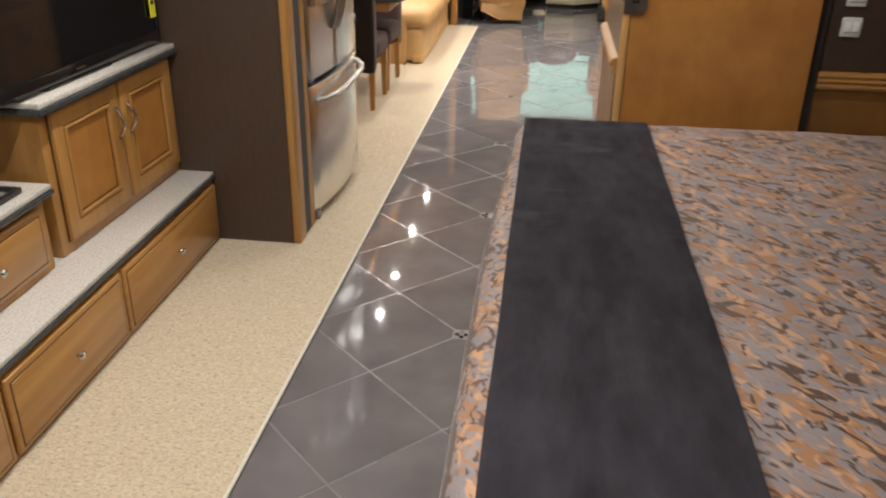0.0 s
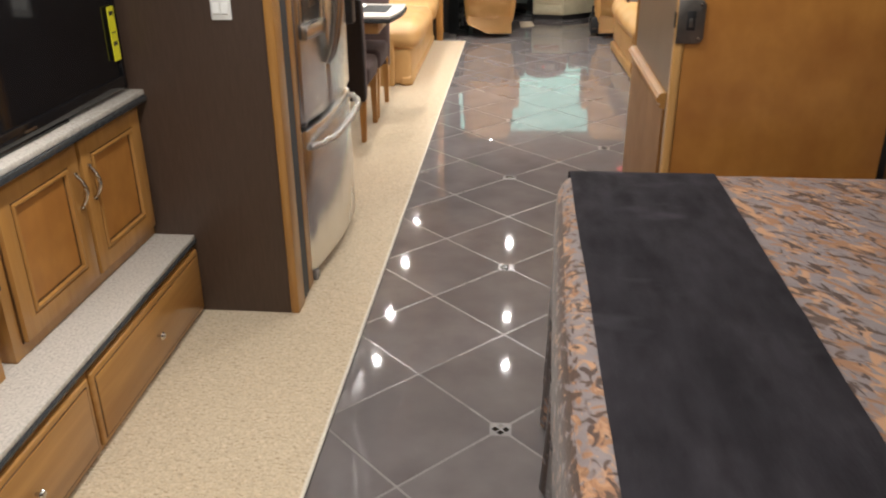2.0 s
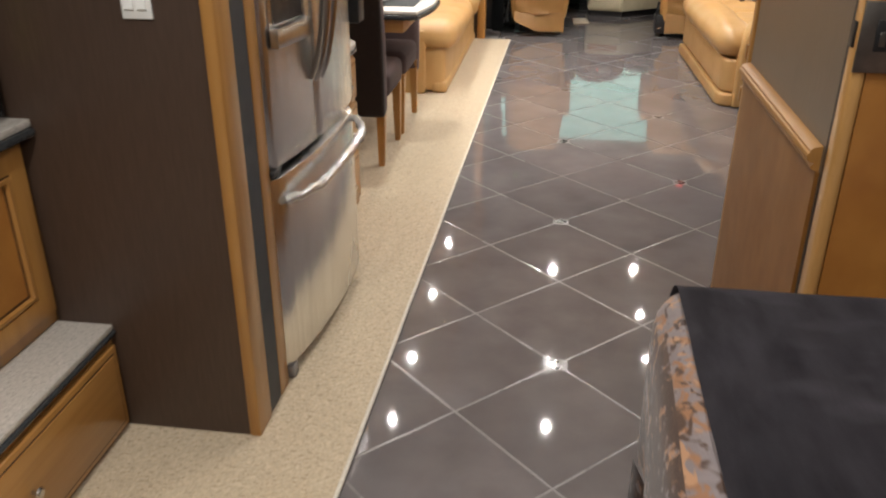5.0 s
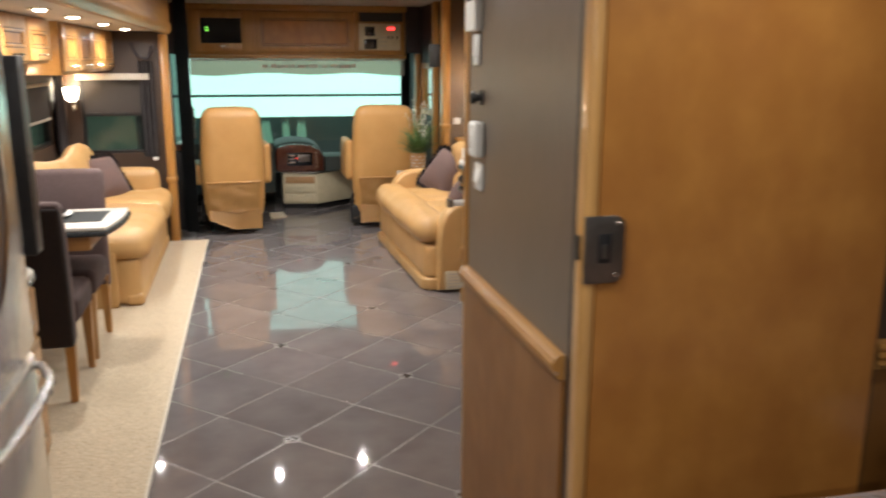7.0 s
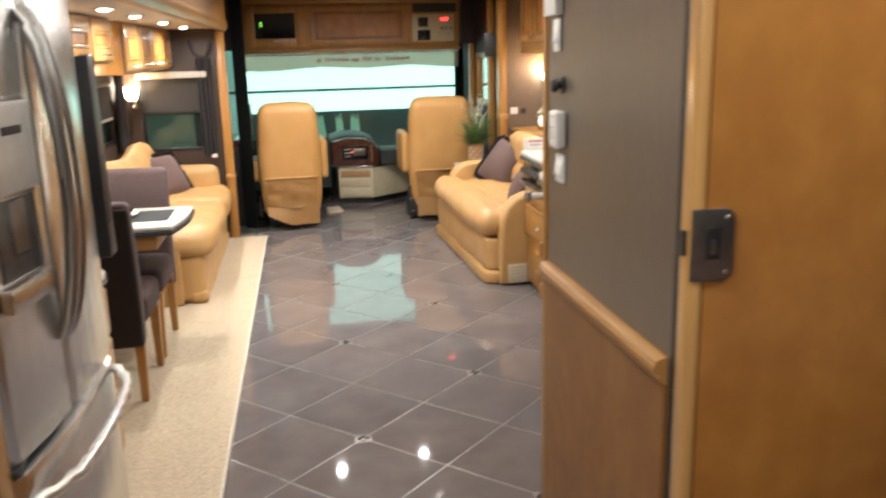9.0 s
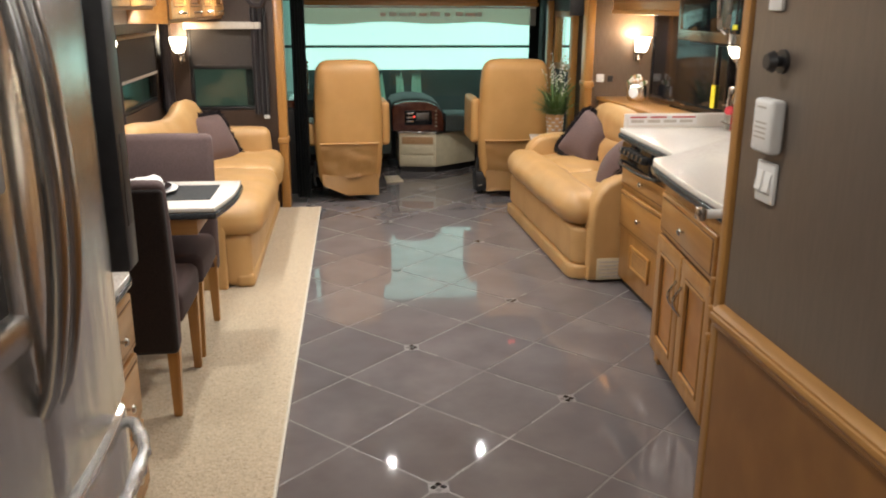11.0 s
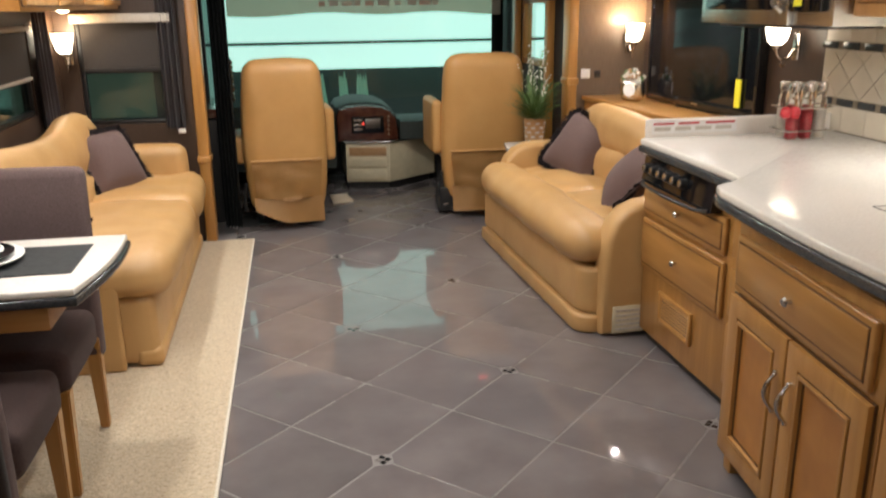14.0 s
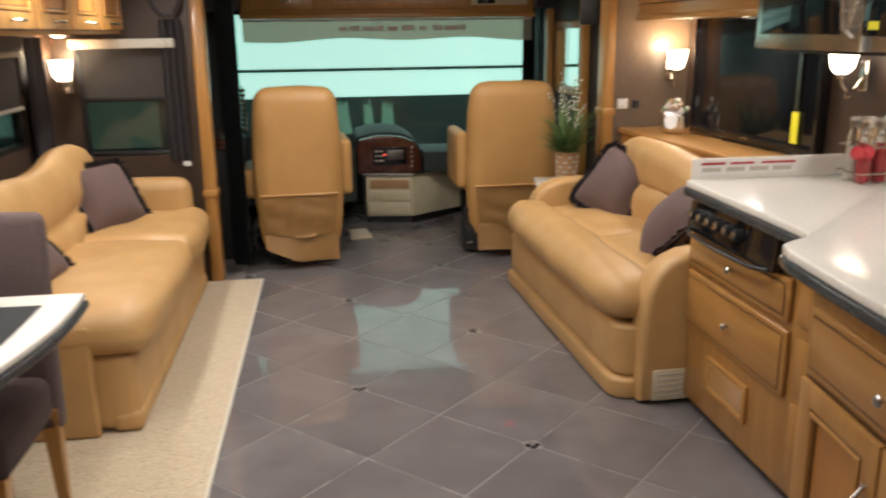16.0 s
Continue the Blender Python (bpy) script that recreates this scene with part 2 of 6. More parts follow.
runner_mat = mat("charcoal_suede", (0.032, 0.029, 0.034), (0.074, 0.068, 0.079), 6, (2.6, 0.9, 1), 0.9, bump=0.35, fine=60, c3=(0.055, 0.051, 0.06), big=9, mottle=0.6, sheen=0.04, dist=0.004, spec=0.12, detail=9)
splash_grout = mat("brown_wall_grout", (0.16, 0.125, 0.085), (0.22, 0.175, 0.12), 40, rough=0.7, bump=0.2)
# paler crease lines, put into the suede's colour
flecks(runner_mat, (0.105, 0.097, 0.112), 5, (0.9, 1.7, 1.0), 0.62, 0.85)
tile_wall = mat("cream_wall_tile", (0.46, 0.40, 0.31), (0.56, 0.50, 0.40), 6, rough=0.3, bump=0.05, rand=0.06)
leaf_mat = mat("green_leaf", (0.055, 0.11, 0.028), (0.13, 0.21, 0.075), 20, rough=0.5, bump=0.1)
blossom_mat = mat("pale_blossom", (0.62, 0.58, 0.50), (0.72, 0.68, 0.62), 40, rough=0.7, bump=0.1)
clay_mat = mat("woven_pot", (0.36, 0.20, 0.09), (0.50, 0.30, 0.15), 30, (1, 1, 6), 0.7, bump=0.5, fine=60)
lamp_lens = glow("lamp_lens", (1.0, 0.86, 0.66), 14.0)
sconce_glass = glow("lit_frosted_glass", (1.0, 0.86, 0.66), 13.0)
# The hall's light is put into these surfaces as emission; none is a lamp.
hall_glow = glow("glowing_hall_panel", (0.68, 1.0, 0.92), 1.15)
hall_teal = glow("teal_hall_wall_glow", (0.24, 0.42, 0.37), 0.5)
hall_dim_green = glow("dim_green_hall_glow", (0.13, 0.17, 0.13), 0.45)
hall_dim = glow("dim_hall_glow", (0.02, 0.036, 0.033), 0.35)
hall_green = glow("green_hall_glow", (0.16, 0.30, 0.22), 0.55)


def film():
    m = bpy.data.materials.new("translucent_film")
    m.use_nodes = True
    N, L = m.node_tree.nodes, m.node_tree.links
    b = N["Principled BSDF"]
    b.inputs["Base Color"].default_value, b.inputs["Roughness"].default_value = (0.52, 0.50, 0.44, 1), 0.5
    tr = N.new("ShaderNodeBsdfTransparent")
    tr.inputs[0].default_value = (0.74, 0.70, 0.62, 1)
    mx = N.new("ShaderNodeMixShader")
    mx.inputs[0].default_value = 0.66
    L.new(b.outputs[0], mx.inputs[1])
    L.new(tr.outputs[0], mx.inputs[2])
    L.new(mx.outputs[0], N["Material Output"].inputs[0])
    return m


film_mat = film()
faded_red = mat("faded_red_print", (0.40, 0.27, 0.22), (0.46, 0.32, 0.26), 30, rough=0.6, bump=0.0)
windshield_glass = pane_glass("windshield_glass", (0.86, 0.97, 0.93))
window_glass = pane_glass("tinted_window_glass", (0.45, 0.58, 0.53), 0.05)


def spread_material(name, deep):
    """Woven bedspread: copper and brown leaf brush strokes on a mauve-grey ground."""
    m = bpy.data.materials.new(name)
    m.use_nodes = True
    N, L = m.node_tree.nodes, m.node_tree.links
    b = N["Principled BSDF"]
    b.inputs["Roughness"].default_value, b.inputs["Sheen Weight"].default_value = 0.62, 0.2
    co = N.new("ShaderNodeTexCoord")

    def strokes(angle, scale, seed, lo, hi):
        mp = N.new("ShaderNodeMapping")
        mp.vector_type = "TEXTURE"
        mp.inputs["Rotation"].default_value = (0.3, 0.25, radians(angle))
        mp.inputs["Scale"].default_value = (1.0, 0.42, 0.55)
        mp.inputs["Location"].default_value = (seed, seed * 0.7, 0)
        n = N.new("ShaderNodeTexNoise")
        n.inputs["Scale"].default_value, n.inputs["Detail"].default_value = scale, 2.5
        n.inputs["Distortion"].default_value = 1.1
        r = N.new("ShaderNodeMapRange")
        r.inputs[1].default_value, r.inputs[2].default_value = lo, hi
        L.new(co.outputs["Object"], mp.inputs["Vector"])
        L.new(mp.outputs[0], n.inputs["Vector"])
        L.new(n.outputs[0], r.inputs[0])
        return r.outputs[0]

    def over(fac, under, color):
        mx = N.new("ShaderNodeMix")
        mx.data_type = "RGBA"
        L.new(fac, mx.inputs[0])
        if isinstance(under, tuple):
            mx.inputs[6].default_value = (*under, 1)
        else:
            L.new(under, mx.inputs[6])
        mx.inputs[7].default_value = (*color, 1)
        return mx.outputs[2]
    c = over(strokes(-20, 6, 9.1, 0.4, 0.7), (0.20, 0.165, 0.165), (0.25, 0.205, 0.20))
    c = over(strokes(-48, 11, 1.3, 0.51, 0.58), c, (0.30, 0.14, 0.062))
    c = over(strokes(-58, 14, 7.9, 0.545, 0.63), c, (0.46, 0.245, 0.125))
    c = over(strokes(-38, 12, 1.345, 0.575 - deep, 0.63 - deep), c, (0.07, 0.03, 0.014))
    c = over(strokes(-64, 17, 3.3, 0.60 - deep, 0.65 - deep), c, (0.05, 0.02, 0.01))
    L.new(c, b.inputs["Base Color"])
    nf = N.new("ShaderNodeTexNoise")
    nf.inputs["Scale"].default_value = 240
    bp = N.new("ShaderNodeBump")
    bp.inputs["Strength"].default_value, bp.inputs["Distance"].default_value = 0.35, 0.002
    L.new(co.outputs["Object"], nf.inputs["Vector"])
    L.new(nf.outputs[0], bp.inputs["Height"])
    L.new(bp.outputs[0], b.inputs["Normal"])
    return m


spread_mat = spread_material("leaf_jacquard", 0.0)
# same weave with more dark strokes, for the side faces and the skirt
drop_mat = spread_material("dark_leaf_jacquard_drop", 0.13)

# ------------------------------------------------------------------ mesh helpers


def B():
    return bmesh.new()


def box(bm, x0, x1, y0, y1, z0, z1, bevel=0.0, seg=2):
    vs = [bm.verts.new((x, y, z)) for z in (z0, z1) for y in (y0, y1) for x in (x0, x1)]
    fs = [bm.faces.new([vs[i] for i in q]) for q in ((0, 2, 3, 1), (4, 5, 7, 6), (0, 1, 5, 4), (2, 6, 7, 3), (0, 4, 6, 2), (1, 3, 7, 5))]
    if bevel:
        es = list({e for f in fs for e in f.edges})
        bmesh.ops.bevel(bm, geom=es, offset=bevel, segments=seg, profile=0.5, affect="EDGES")
    return bm


def prism(bm, pts, axis, a0, a1, bevel=0.0, seg=2):
    """A 2D outline pushed along an axis from a0 to a1. Outline is (u, v): xy for z, xz for y, yz for x."""
    def at(u, v, w):
        return {"z": (u, v, w), "y": (u, w, v), "x": (w, u, v)}[axis]
    lo = [bm.verts.new(at(u, v, a0)) for u, v in pts]
    hi = [bm.verts.new(at(u, v, a1)) for u, v in pts]
    n = len(pts)
    fs = [bm.faces.new(lo), bm.faces.new(hi)]
    for i in range(n):
        fs.append(bm.faces.new((lo[i], lo[(i + 1) % n], hi[(i + 1) % n], hi[i])))
    bmesh.ops.recalc_face_normals(bm, faces=fs)
    if bevel:
        es = [e for f in fs[:2] for e in f.edges]
        bmesh.ops.bevel(bm, geom=es, offset=bevel, segments=seg, profile=0.5, affect="EDGES")
    return bm


def rod(bm, p0, p1, r0, r1=None, n=14):
    p0, p1 = Vector(p0), Vector(p1)
    r1 = r0 if r1 is None else r1
    d = (p1 - p0).normalized()
    u = d.orthogonal().normalized()
    v = d.cross(u)
    ra = [bm.verts.new(p0 + (u * math.cos(a) + v * math.sin(a)) * r0) for a in [2 * math.pi * i / n for i in range(n)]]
    rb = [bm.verts.new(p1 + (u * math.cos(a) + v * math.sin(a)) * r1) for a in [2 * math.pi * i / n for i in range(n)]]
    for i in range(n):
        bm.faces.new((ra[i], ra[(i + 1) % n], rb[(i + 1) % n], rb[i]))
    bm.faces.new(ra[::-1])
    bm.faces.new(rb)
    return bm


def tube(bm, pts, r, n=8):
    pts = [Vector(p) for p in pts]
    rings = []
    for i, p in enumerate(pts):
        d = (pts[min(i + 1, len(pts) - 1)] - pts[max(i - 1, 0)]).normalized()
        u = d.cross(Vector((0.13, 0.31, 0.94))).normalized()
        v = d.cross(u)
        rr = r[i] if isinstance(r, (list, tuple)) else r
        rings.append([bm.verts.new(p + (u * math.cos(2 * math.pi * k / n) + v * math.sin(2 * math.pi * k / n)) * rr) for k in range(n)])
    for a, b in zip(rings, rings[1:]):
        for k in range(n):
            bm.faces.new((a[k], a[(k + 1) % n], b[(k + 1) % n], b[k]))
    bm.faces.new(rings[0][::-1])
    bm.faces.new(rings[-1])
    return bm


def lathe(bm, profile, cx=0, cy=0, n=24):
    rings = [[bm.verts.new((cx + r * math.cos(2 * math.pi * k / n), cy + r * math.sin(2 * math.pi * k / n), z)) for k in range(n)] for r, z in profile]
    for a, b in zip(rings, rings[1:]):
        for k in range(n):
            bm.faces.new((a[k], a[(k + 1) % n], b[(k + 1) % n], b[k]))
    bm.faces.new(rings[0][::-1])
    bm.faces.new(rings[-1])
    return bm


def soft(bm, x0, x1, y0, y1, z0, z1, r, puff=0.0, cuts=11, wrinkle=0.0, seed=0.0):
    """A rounded, slightly swollen block, in an empty bmesh."""
    c = Vector(((x0 + x1) / 2, (y0 + y1) / 2, (z0 + z1) / 2))
    h = Vector(((x1 - x0) / 2, (y1 - y0) / 2, (z1 - z0) / 2))
    r = min(r, *h)
    made = bmesh.ops.create_cube(bm, size=2)["verts"]
    es = list({e for v in made for e in v.link_edges})
    bmesh.ops.subdivide_edges(bm, edges=es, cuts=cuts, use_grid_fill=True)
    vs = bm.verts[:]
    k = 1 - 6.0 / (cuts + 1)
    for v in vs:
        p = []
        for i in range(3):
            s = abs(v.co[i])
            q = s / k * (h[i] - r) if s <= k else (h[i] - r) + (s - k) / (1 - k) * r
            p.append(math.copysign(q, v.co[i]))
        p = Vector(p)
        inner = Vector([max(-(h[i] - r), min(h[i] - r, p[i])) for i in range(3)])
        d = p - inner
        if d.length > 1e-9:
            m = max(abs(a) for a in d)
            p = inner + d.normalized() * m
        if puff:
            f = [1 - (p[i] / h[i]) ** 2 for i in range(3)]
            ax = max(range(3), key=lambda i: abs(p[i]) / h[i])
            o = [i for i in range(3) if i != ax]
            p[ax] += math.copysign(puff * max(0, f[o[0]]) * max(0, f[o[1]]), p[ax])
        if wrinkle:
            w = (p + c) * 7 + Vector((seed, seed, seed))
            p += d.normalized() * wrinkle * noise.noise(w) if d.length > 1e-9 else Vector()
        v.co = p + c
    return bm


def part(name, bm, material, parent=None, label="", smooth=40, materials=()):
    me = bpy.data.meshes.new(name)
    bmesh.ops.recalc_face_normals(bm, faces=bm.faces[:])
    bm.to_mesh(me)
    bm.free()
    me.materials.append(material)
    for m in materials:
        me.materials.append(m)
    if smooth:
        me.polygons.foreach_set("use_smooth", [True] * len(me.polygons))
        me.set_sharp_from_angle(angle=radians(smooth))
    ob = new(name, me)
    if parent:
        ob.parent = parent
    if label:
        tagged(ob, label)
    return ob


def thing(name, label, category, x=0, y=0, z=0, rz=0, group="", kind="", rx=0, ry=0):
    ob = new(name)
    ob.empty_display_size = 0.1
    ob.matrix_basis = pose(x, y, z, rx, ry, rz)
    return tagged(ob, label, category, group, kind)


def solo(name, bm, material, label, category, group="", kind="", smooth=40, at=None):
    ob = part(name, bm, material, smooth=smooth)
    if at is not None:
        ob.matrix_basis = at
    return tagged(ob, label, category, group, kind)


def structure(name, bm, material, label, category="wall", smooth=40):
    return tagged(part(name, bm, material, smooth=smooth), label, category, kind="structure")


def holed(bm, axis, a0, a1, u0, u1, z0, z1, holes):
    """A wall slab across an axis from a0 to a1, spanning u0..u1 and z0..z1, with openings (u0, u1, z0, z1)."""
    us = sorted({u0, u1, *[h[0] for h in holes], *[h[1] for h in holes]})
    for ua, ub in zip(us, us[1:]):
        gaps = sorted((h[2], h[3]) for h in holes if h[0] <= ua + 1e-6 and h[1] >= ub - 1e-6)
        z = z0
        for g0, g1 in gaps + [(z1, z1)]:
            if g0 - z > 1e-6:
                if axis == "x":
                    box(bm, a0, a1, ua, ub, z, g0)
                else:
                    box(bm, ua, ub, a0, a1, z, g0)
            z = g1
    return bm


def handle(parent, x, z, y=-0.022, length=0.11, upright=True, name="handle"):
    """A bowed nickel pull."""
    bm = B()
    pts, rs = [], []
    for i in range(9):
        s = i / 8
        o = (s - 0.5) * length
        d = y - 0.028 * math.sin(math.pi * s)
        pts.append((x, d, z + o) if upright else (x + o, d, z))
        rs.append(0.0048 + 0.002 * math.sin(math.pi * s))
    tube(bm, pts, rs)
    for o in (-length / 2, length / 2):
        c = (x, y, z + o) if upright else (x + o, y, z)
        rod(bm, (c[0], y + 0.012, c[2]), (c[0], y - 0.006, c[2]), 0.008, 0.006, 10)
    return part(name, bm, nickel, parent, "satin nickel bow pull")


def knob(parent, x, z, y=-0.02):
    bm = B()
    rod(bm, (x, y + 0.006, z), (x, y - 0.014, z), 0.006, 0.005, 10)
    rod(bm, (x, y - 0.019, z), (x, y - 0.02, z), 0.009, 0.0145, 14)
    rod(bm, (x, y - 0.02, z), (x, y - 0.027, z), 0.0145, 0.009, 14)
    return part("knob", bm, nickel, parent, "satin nickel round knob")


def ring(bm, x0, x1, z0, z1, w, y0, y1, bevel=0.0):
    """A mitred rectangular frame in one piece."""
    def loop(k, y):
        return [bm.verts.new(p) for p in ((x0 + k, y, z0 + k), (x1 - k, y, z0 + k), (x1 - k, y, z1 - k), (x0 + k, y, z1 - k))]
    of, nf, ob, nb = loop(0, y0), loop(w, y0), loop(0, y1), loop(w, y1)
    for i in range(4):
        j = (i + 1) % 4
        for a, b in ((of, nf), (nf, nb), (nb, ob), (ob, of)):
            bm.faces.new((a[i], a[j], b[j], b[i]))
    bmesh.ops.recalc_face_normals(bm, faces=bm.faces[:])
    if bevel:
        es = [e for e in bm.edges if abs(e.verts[0].co.y - y0) < 1e-6 and abs(e.verts[1].co.y - y0) < 1e-6 and (e.verts[0] in of) == (e.verts[1] in of)]
        bmesh.ops.bevel(bm, geom=es, offset=bevel, segments=2, profile=0.5, affect="EDGES")
    return bm


def cabinet_door(parent, x0, x1, z0, z1, y=0.0, pull=None, name="door"):
    """A frame-and-panel door whose front is at y - 0.02."""
    f = 0.058
    d = part(name, ring(B(), x0, x1, z0, z1, f, y - 0.02, y - 0.001, 0.003), oak_v, parent)
    # the proud door's edge shadow, drawn as a dark ring
    part("edge_shadow_ring", ring(B(), x0 - 0.004, x1 + 0.004, z0 - 0.004, z1 + 0.004, 0.012, y - 0.006, y - 0.0012), glaze_shade_mat, d, "dark brown ring for the shadow round the door edge")
    part("glaze_line", ring(B(), x0 + f, x1 - f, z0 + f, z1 - f, 0.0055, y - 0.0165, y - 0.004), glaze_shade_mat, d, "dark brown glaze in the groove")
    part("moulding", ring(B(), x0 + f + 0.0055, x1 - f - 0.0055, z0 + f + 0.0055, z1 - f - 0.0055, 0.0115, y - 0.0235, y - 0.004, 0.004), oak_v, d)
    part("inner_glaze", ring(B(), x0 + f + 0.0172, x1 - f - 0.0172, z0 + f + 0.0172, z1 - f - 0.0172, 0.006, y - 0.0112, y - 0.004), glaze_shade_mat, d)
    bm = B()
    box(bm, x0 + f, x1 - f, y - 0.009, y - 0.002, z0 + f, z1 - f)
    part("panel", bm, oak_panel, d)
    if pull == "l":
        handle(d, x0 + 0.032, (z0 + z1) / 2 + (z1 - z0) * 0.18)
    elif pull == "r":
        handle(d, x1 - 0.032, (z0 + z1) / 2 + (z1 - z0) * 0.18)
    elif pull == "b":
        handle(d, (x0 + x1) / 2, z0 + 0.03, upright=False)
    return d


def drawer_front(parent, x0, x1, z0, z1, y=0.0, pull="knob"):
    bm = B()
    box(bm, x0, x1, y - 0.018, y - 0.001, z0, z1, 0.007, 3)
    d = part("drawer", bm, oak_h, parent)
    bm = B()
    i = min(0.022, (z1 - z0) * 0.2)
    box(bm, x0 + i, x1 - i, y - 0.022, y - 0.016, z0 + i, z1 - i, 0.0035)
    part("raised_field", bm, oak_h, d)
    # dark line at the field's edge, its glaze and shading in one ring
    part("glaze_line", ring(B(), x0 + i - 0.0045, x1 - i + 0.0045, z0 + i - 0.0045, z1 - i + 0.0045, 0.004, y - 0.0192, y - 0.0175), glaze_shade_mat, d, "dark brown glaze in the groove")
    if pull == "knob":
        knob(d, (x0 + x1) / 2, (z0 + z1) / 2)
    return d


def louvre(parent, x0, x1, z0, z1, n, y=0.0):
    bm = B()
    f = 0.018
    for a0, a1, c0, c1 in ((x0, x0 + f, z0, z1), (x1 - f, x1, z0, z1), (x0 + f, x1 - f, z0, z0 + f), (x0 + f, x1 - f, z1 - f, z1)):
        box(bm, a0, a1, y - 0.014, y - 0.001, c0, c1, 0.003)
    v = part("vent", bm, oak_v, parent, "oak louvred vent")
    # dark plate in place of the shade behind the slats
    part("shade_backing", box(B(), x0 + f, x1 - f, y - 0.0035, y - 0.001, z0 + f, z1 - f), dark_trim, v)
    step = (z1 - z0 - 2 * f) / n
    for i in range(n):
        zc = z0 + f + step * (i + 0.5)
        bm = B()
        prism(bm, [(y - 0.009, zc + step * 0.06), (y - 0.009, zc + step * 0.16), (y - 0.0138, zc - step * 0.06), (y - 0.0138, zc - step * 0.18)], "x", x0 + f, x1 - f)
        part("slat", bm, oak_h, v)
    return v

# ------------------------------------------------------------------ the coach's shell
WL, WR = -1.80, 1.76          # side walls of the slide-outs
DIN_WIN = (5.6, 6.55, 0.98, 1.40)
SOFA_WIN = (7.38, 8.46, 0.88, 1.33)
END_WIN = (-1.69, -1.21, 0.745, 1.36)

floor = structure("floor", box(B(), -2.2, 2.2, -1.4, 11.35, -0.08, -0.0009), grout_mat, "light grey grout bed under the floor tiles", "floor")


def edge_x(y):
    return -0.8645 + 0.0080 * y


bm = B()
prism(bm, [(-2.2, -1.4), (edge_x(-1.4), -1.4), (edge_x(8.96), 8.96), (-2.2, 8.96)], "z", 0.001, 0.012)
carpet = structure("carpet_floor", bm, carpet_mat, "beige cut-pile carpet strip beside the tiled aisle", "carpet")
bm = B()
tube(bm, [(edge_x(y) + 0.004, y, 0.009) for y in [-1.4 + i * 0.35 for i in range(30)] + [8.96]], 0.0065, 8)
solo("carpet_binding", bm, cord_mat, "cream corded binding along the carpet edge", "trim", kind="structure")

# ceiling with its wood-framed tray
structure("ceiling", box(B(), -2.2, 2.2, -1.4, 11.35, CEIL, CEIL + 0.06), ceiling_mat, "cream padded ceiling over the whole coach", "ceiling")
tray = thing("ceiling_tray", "oak-framed rectangular ceiling tray with recessed lamps", "ceiling trim", 0.09, 7.3, CEIL, kind="structure")
for x0, x1, y0, y1 in ((-0.70, -0.62, -1.9, 1.75), (0.66, 0.74, -1.9, 1.75)):
    part("rail", box(B(), x0, x1, y0, y1, -0.022, -0.001, 0.008), oak_y, tray)
for y0, y1 in ((-1.98, -1.9), (1.75, 1.83)):
    part("rail", box(B(), -0.70, 0.74, y0, y1, -0.022, -0.001, 0.008), oak_h, tray)


def can(x, y, z, group):
    t = thing("recessed_light", "small round recessed halogen light, switched on", "ceiling light", x, y, z, group=group)
    part("trim_ring", lathe(B(), [(0.030, -0.001), (0.046, -0.001), (0.047, -0.004), (0.036, -0.006), (0.031, -0.005)], n=20), nickel, t)
    part("lens", lathe(B(), [(0.001, -0.015), (0.012, -0.0145), (0.022, -0.012), (0.030, -0.005), (0.030, -0.002), (0.001, -0.002)], n=20), lamp_lens, t)


for x, y in TRAY_CANS:
    can(x, y, CEIL, "recessed lights in the tray")
# fittings for the added, unseen hallway lamps
for x, y, watts in ADDED_HALL_CANS:
    can(x, y, CEIL, "recessed lights in the hallway")
for x, y in SOFFIT_CANS:
    can(x, y, SOFFIT, "recessed lights in the soffit")
# fittings for the added, unseen bedroom lamps
for x, y, watts in ADDED_BED_CANS:
    can(x, y, CEIL, "recessed lights over the bedroom")
for x, y, z in CABINET_CANS:
    can(x, y, z, "lights under the wall cabinets")

# outer walls
structure("wall_left_bedroom", box(B(), -2.20, -2.12, -1.4, 4.5, 0.0, CEIL), laminate, "dark brown bedroom slide wall")
structure("wall_back", box(B(), -2.2, 2.2, -1.46, -1.4, 0.0, CEIL), laminate, "dark brown rear bedroom wall")
structure("wall_right_bedroom", box(B(), 2.12, 2.20, -1.4, 4.36, 0.0, CEIL), laminate, "dark brown bedroom wall behind the bed head")
structure("wall_left", holed(B(), "x", WL - 0.07, WL, 4.50, 9.07, 0.0, SOFFIT, [DIN_WIN, SOFA_WIN]), laminate, "dark brown slide-out wall with two windows")
structure("wall_left_end", holed(B(), "y", 9.0, 9.07, WL, -1.04, 0.0, SOFFIT, [END_WIN]), laminate, "brown end wall of the slide-out with a window")
structure("wall_right", box(B(), WR, WR + 0.07, 4.36, 9.0, 0.0, CEIL), laminate, "dark brown slide-out wall beside the kitchen")
structure("wall_right_end", box(B(), 1.297, WR + 0.07, 9.0, 9.07, 0.0, CEIL), sconce_lit_laminate, "brown end wall beside the entry, lightened for the sconce glow")
structure("wall_partition", box(B(), -2.12, -1.128, 3.415, 3.50, 0.0, CEIL), laminate, "dark brown laminate partition beside the refrigerator")
structure("wall_fridge_back", box(B(), -2.12, -1.80, 4.44, 4.50, 0.0, CEIL), laminate, "dark wall behind the refrigerator")
structure("wall_fridge_far", box(B(), -1.7995, -1.10, 4.452, 4.5, 0.0, CEIL), laminate, "dark partition on the far side of the refrigerator")
structure("trim_partition", box(B(), -1.128, -1.094, 3.408, 3.505, 0.012, CEIL, 0.008), oak_v, "honey oak edge trim of the partition", "trim")
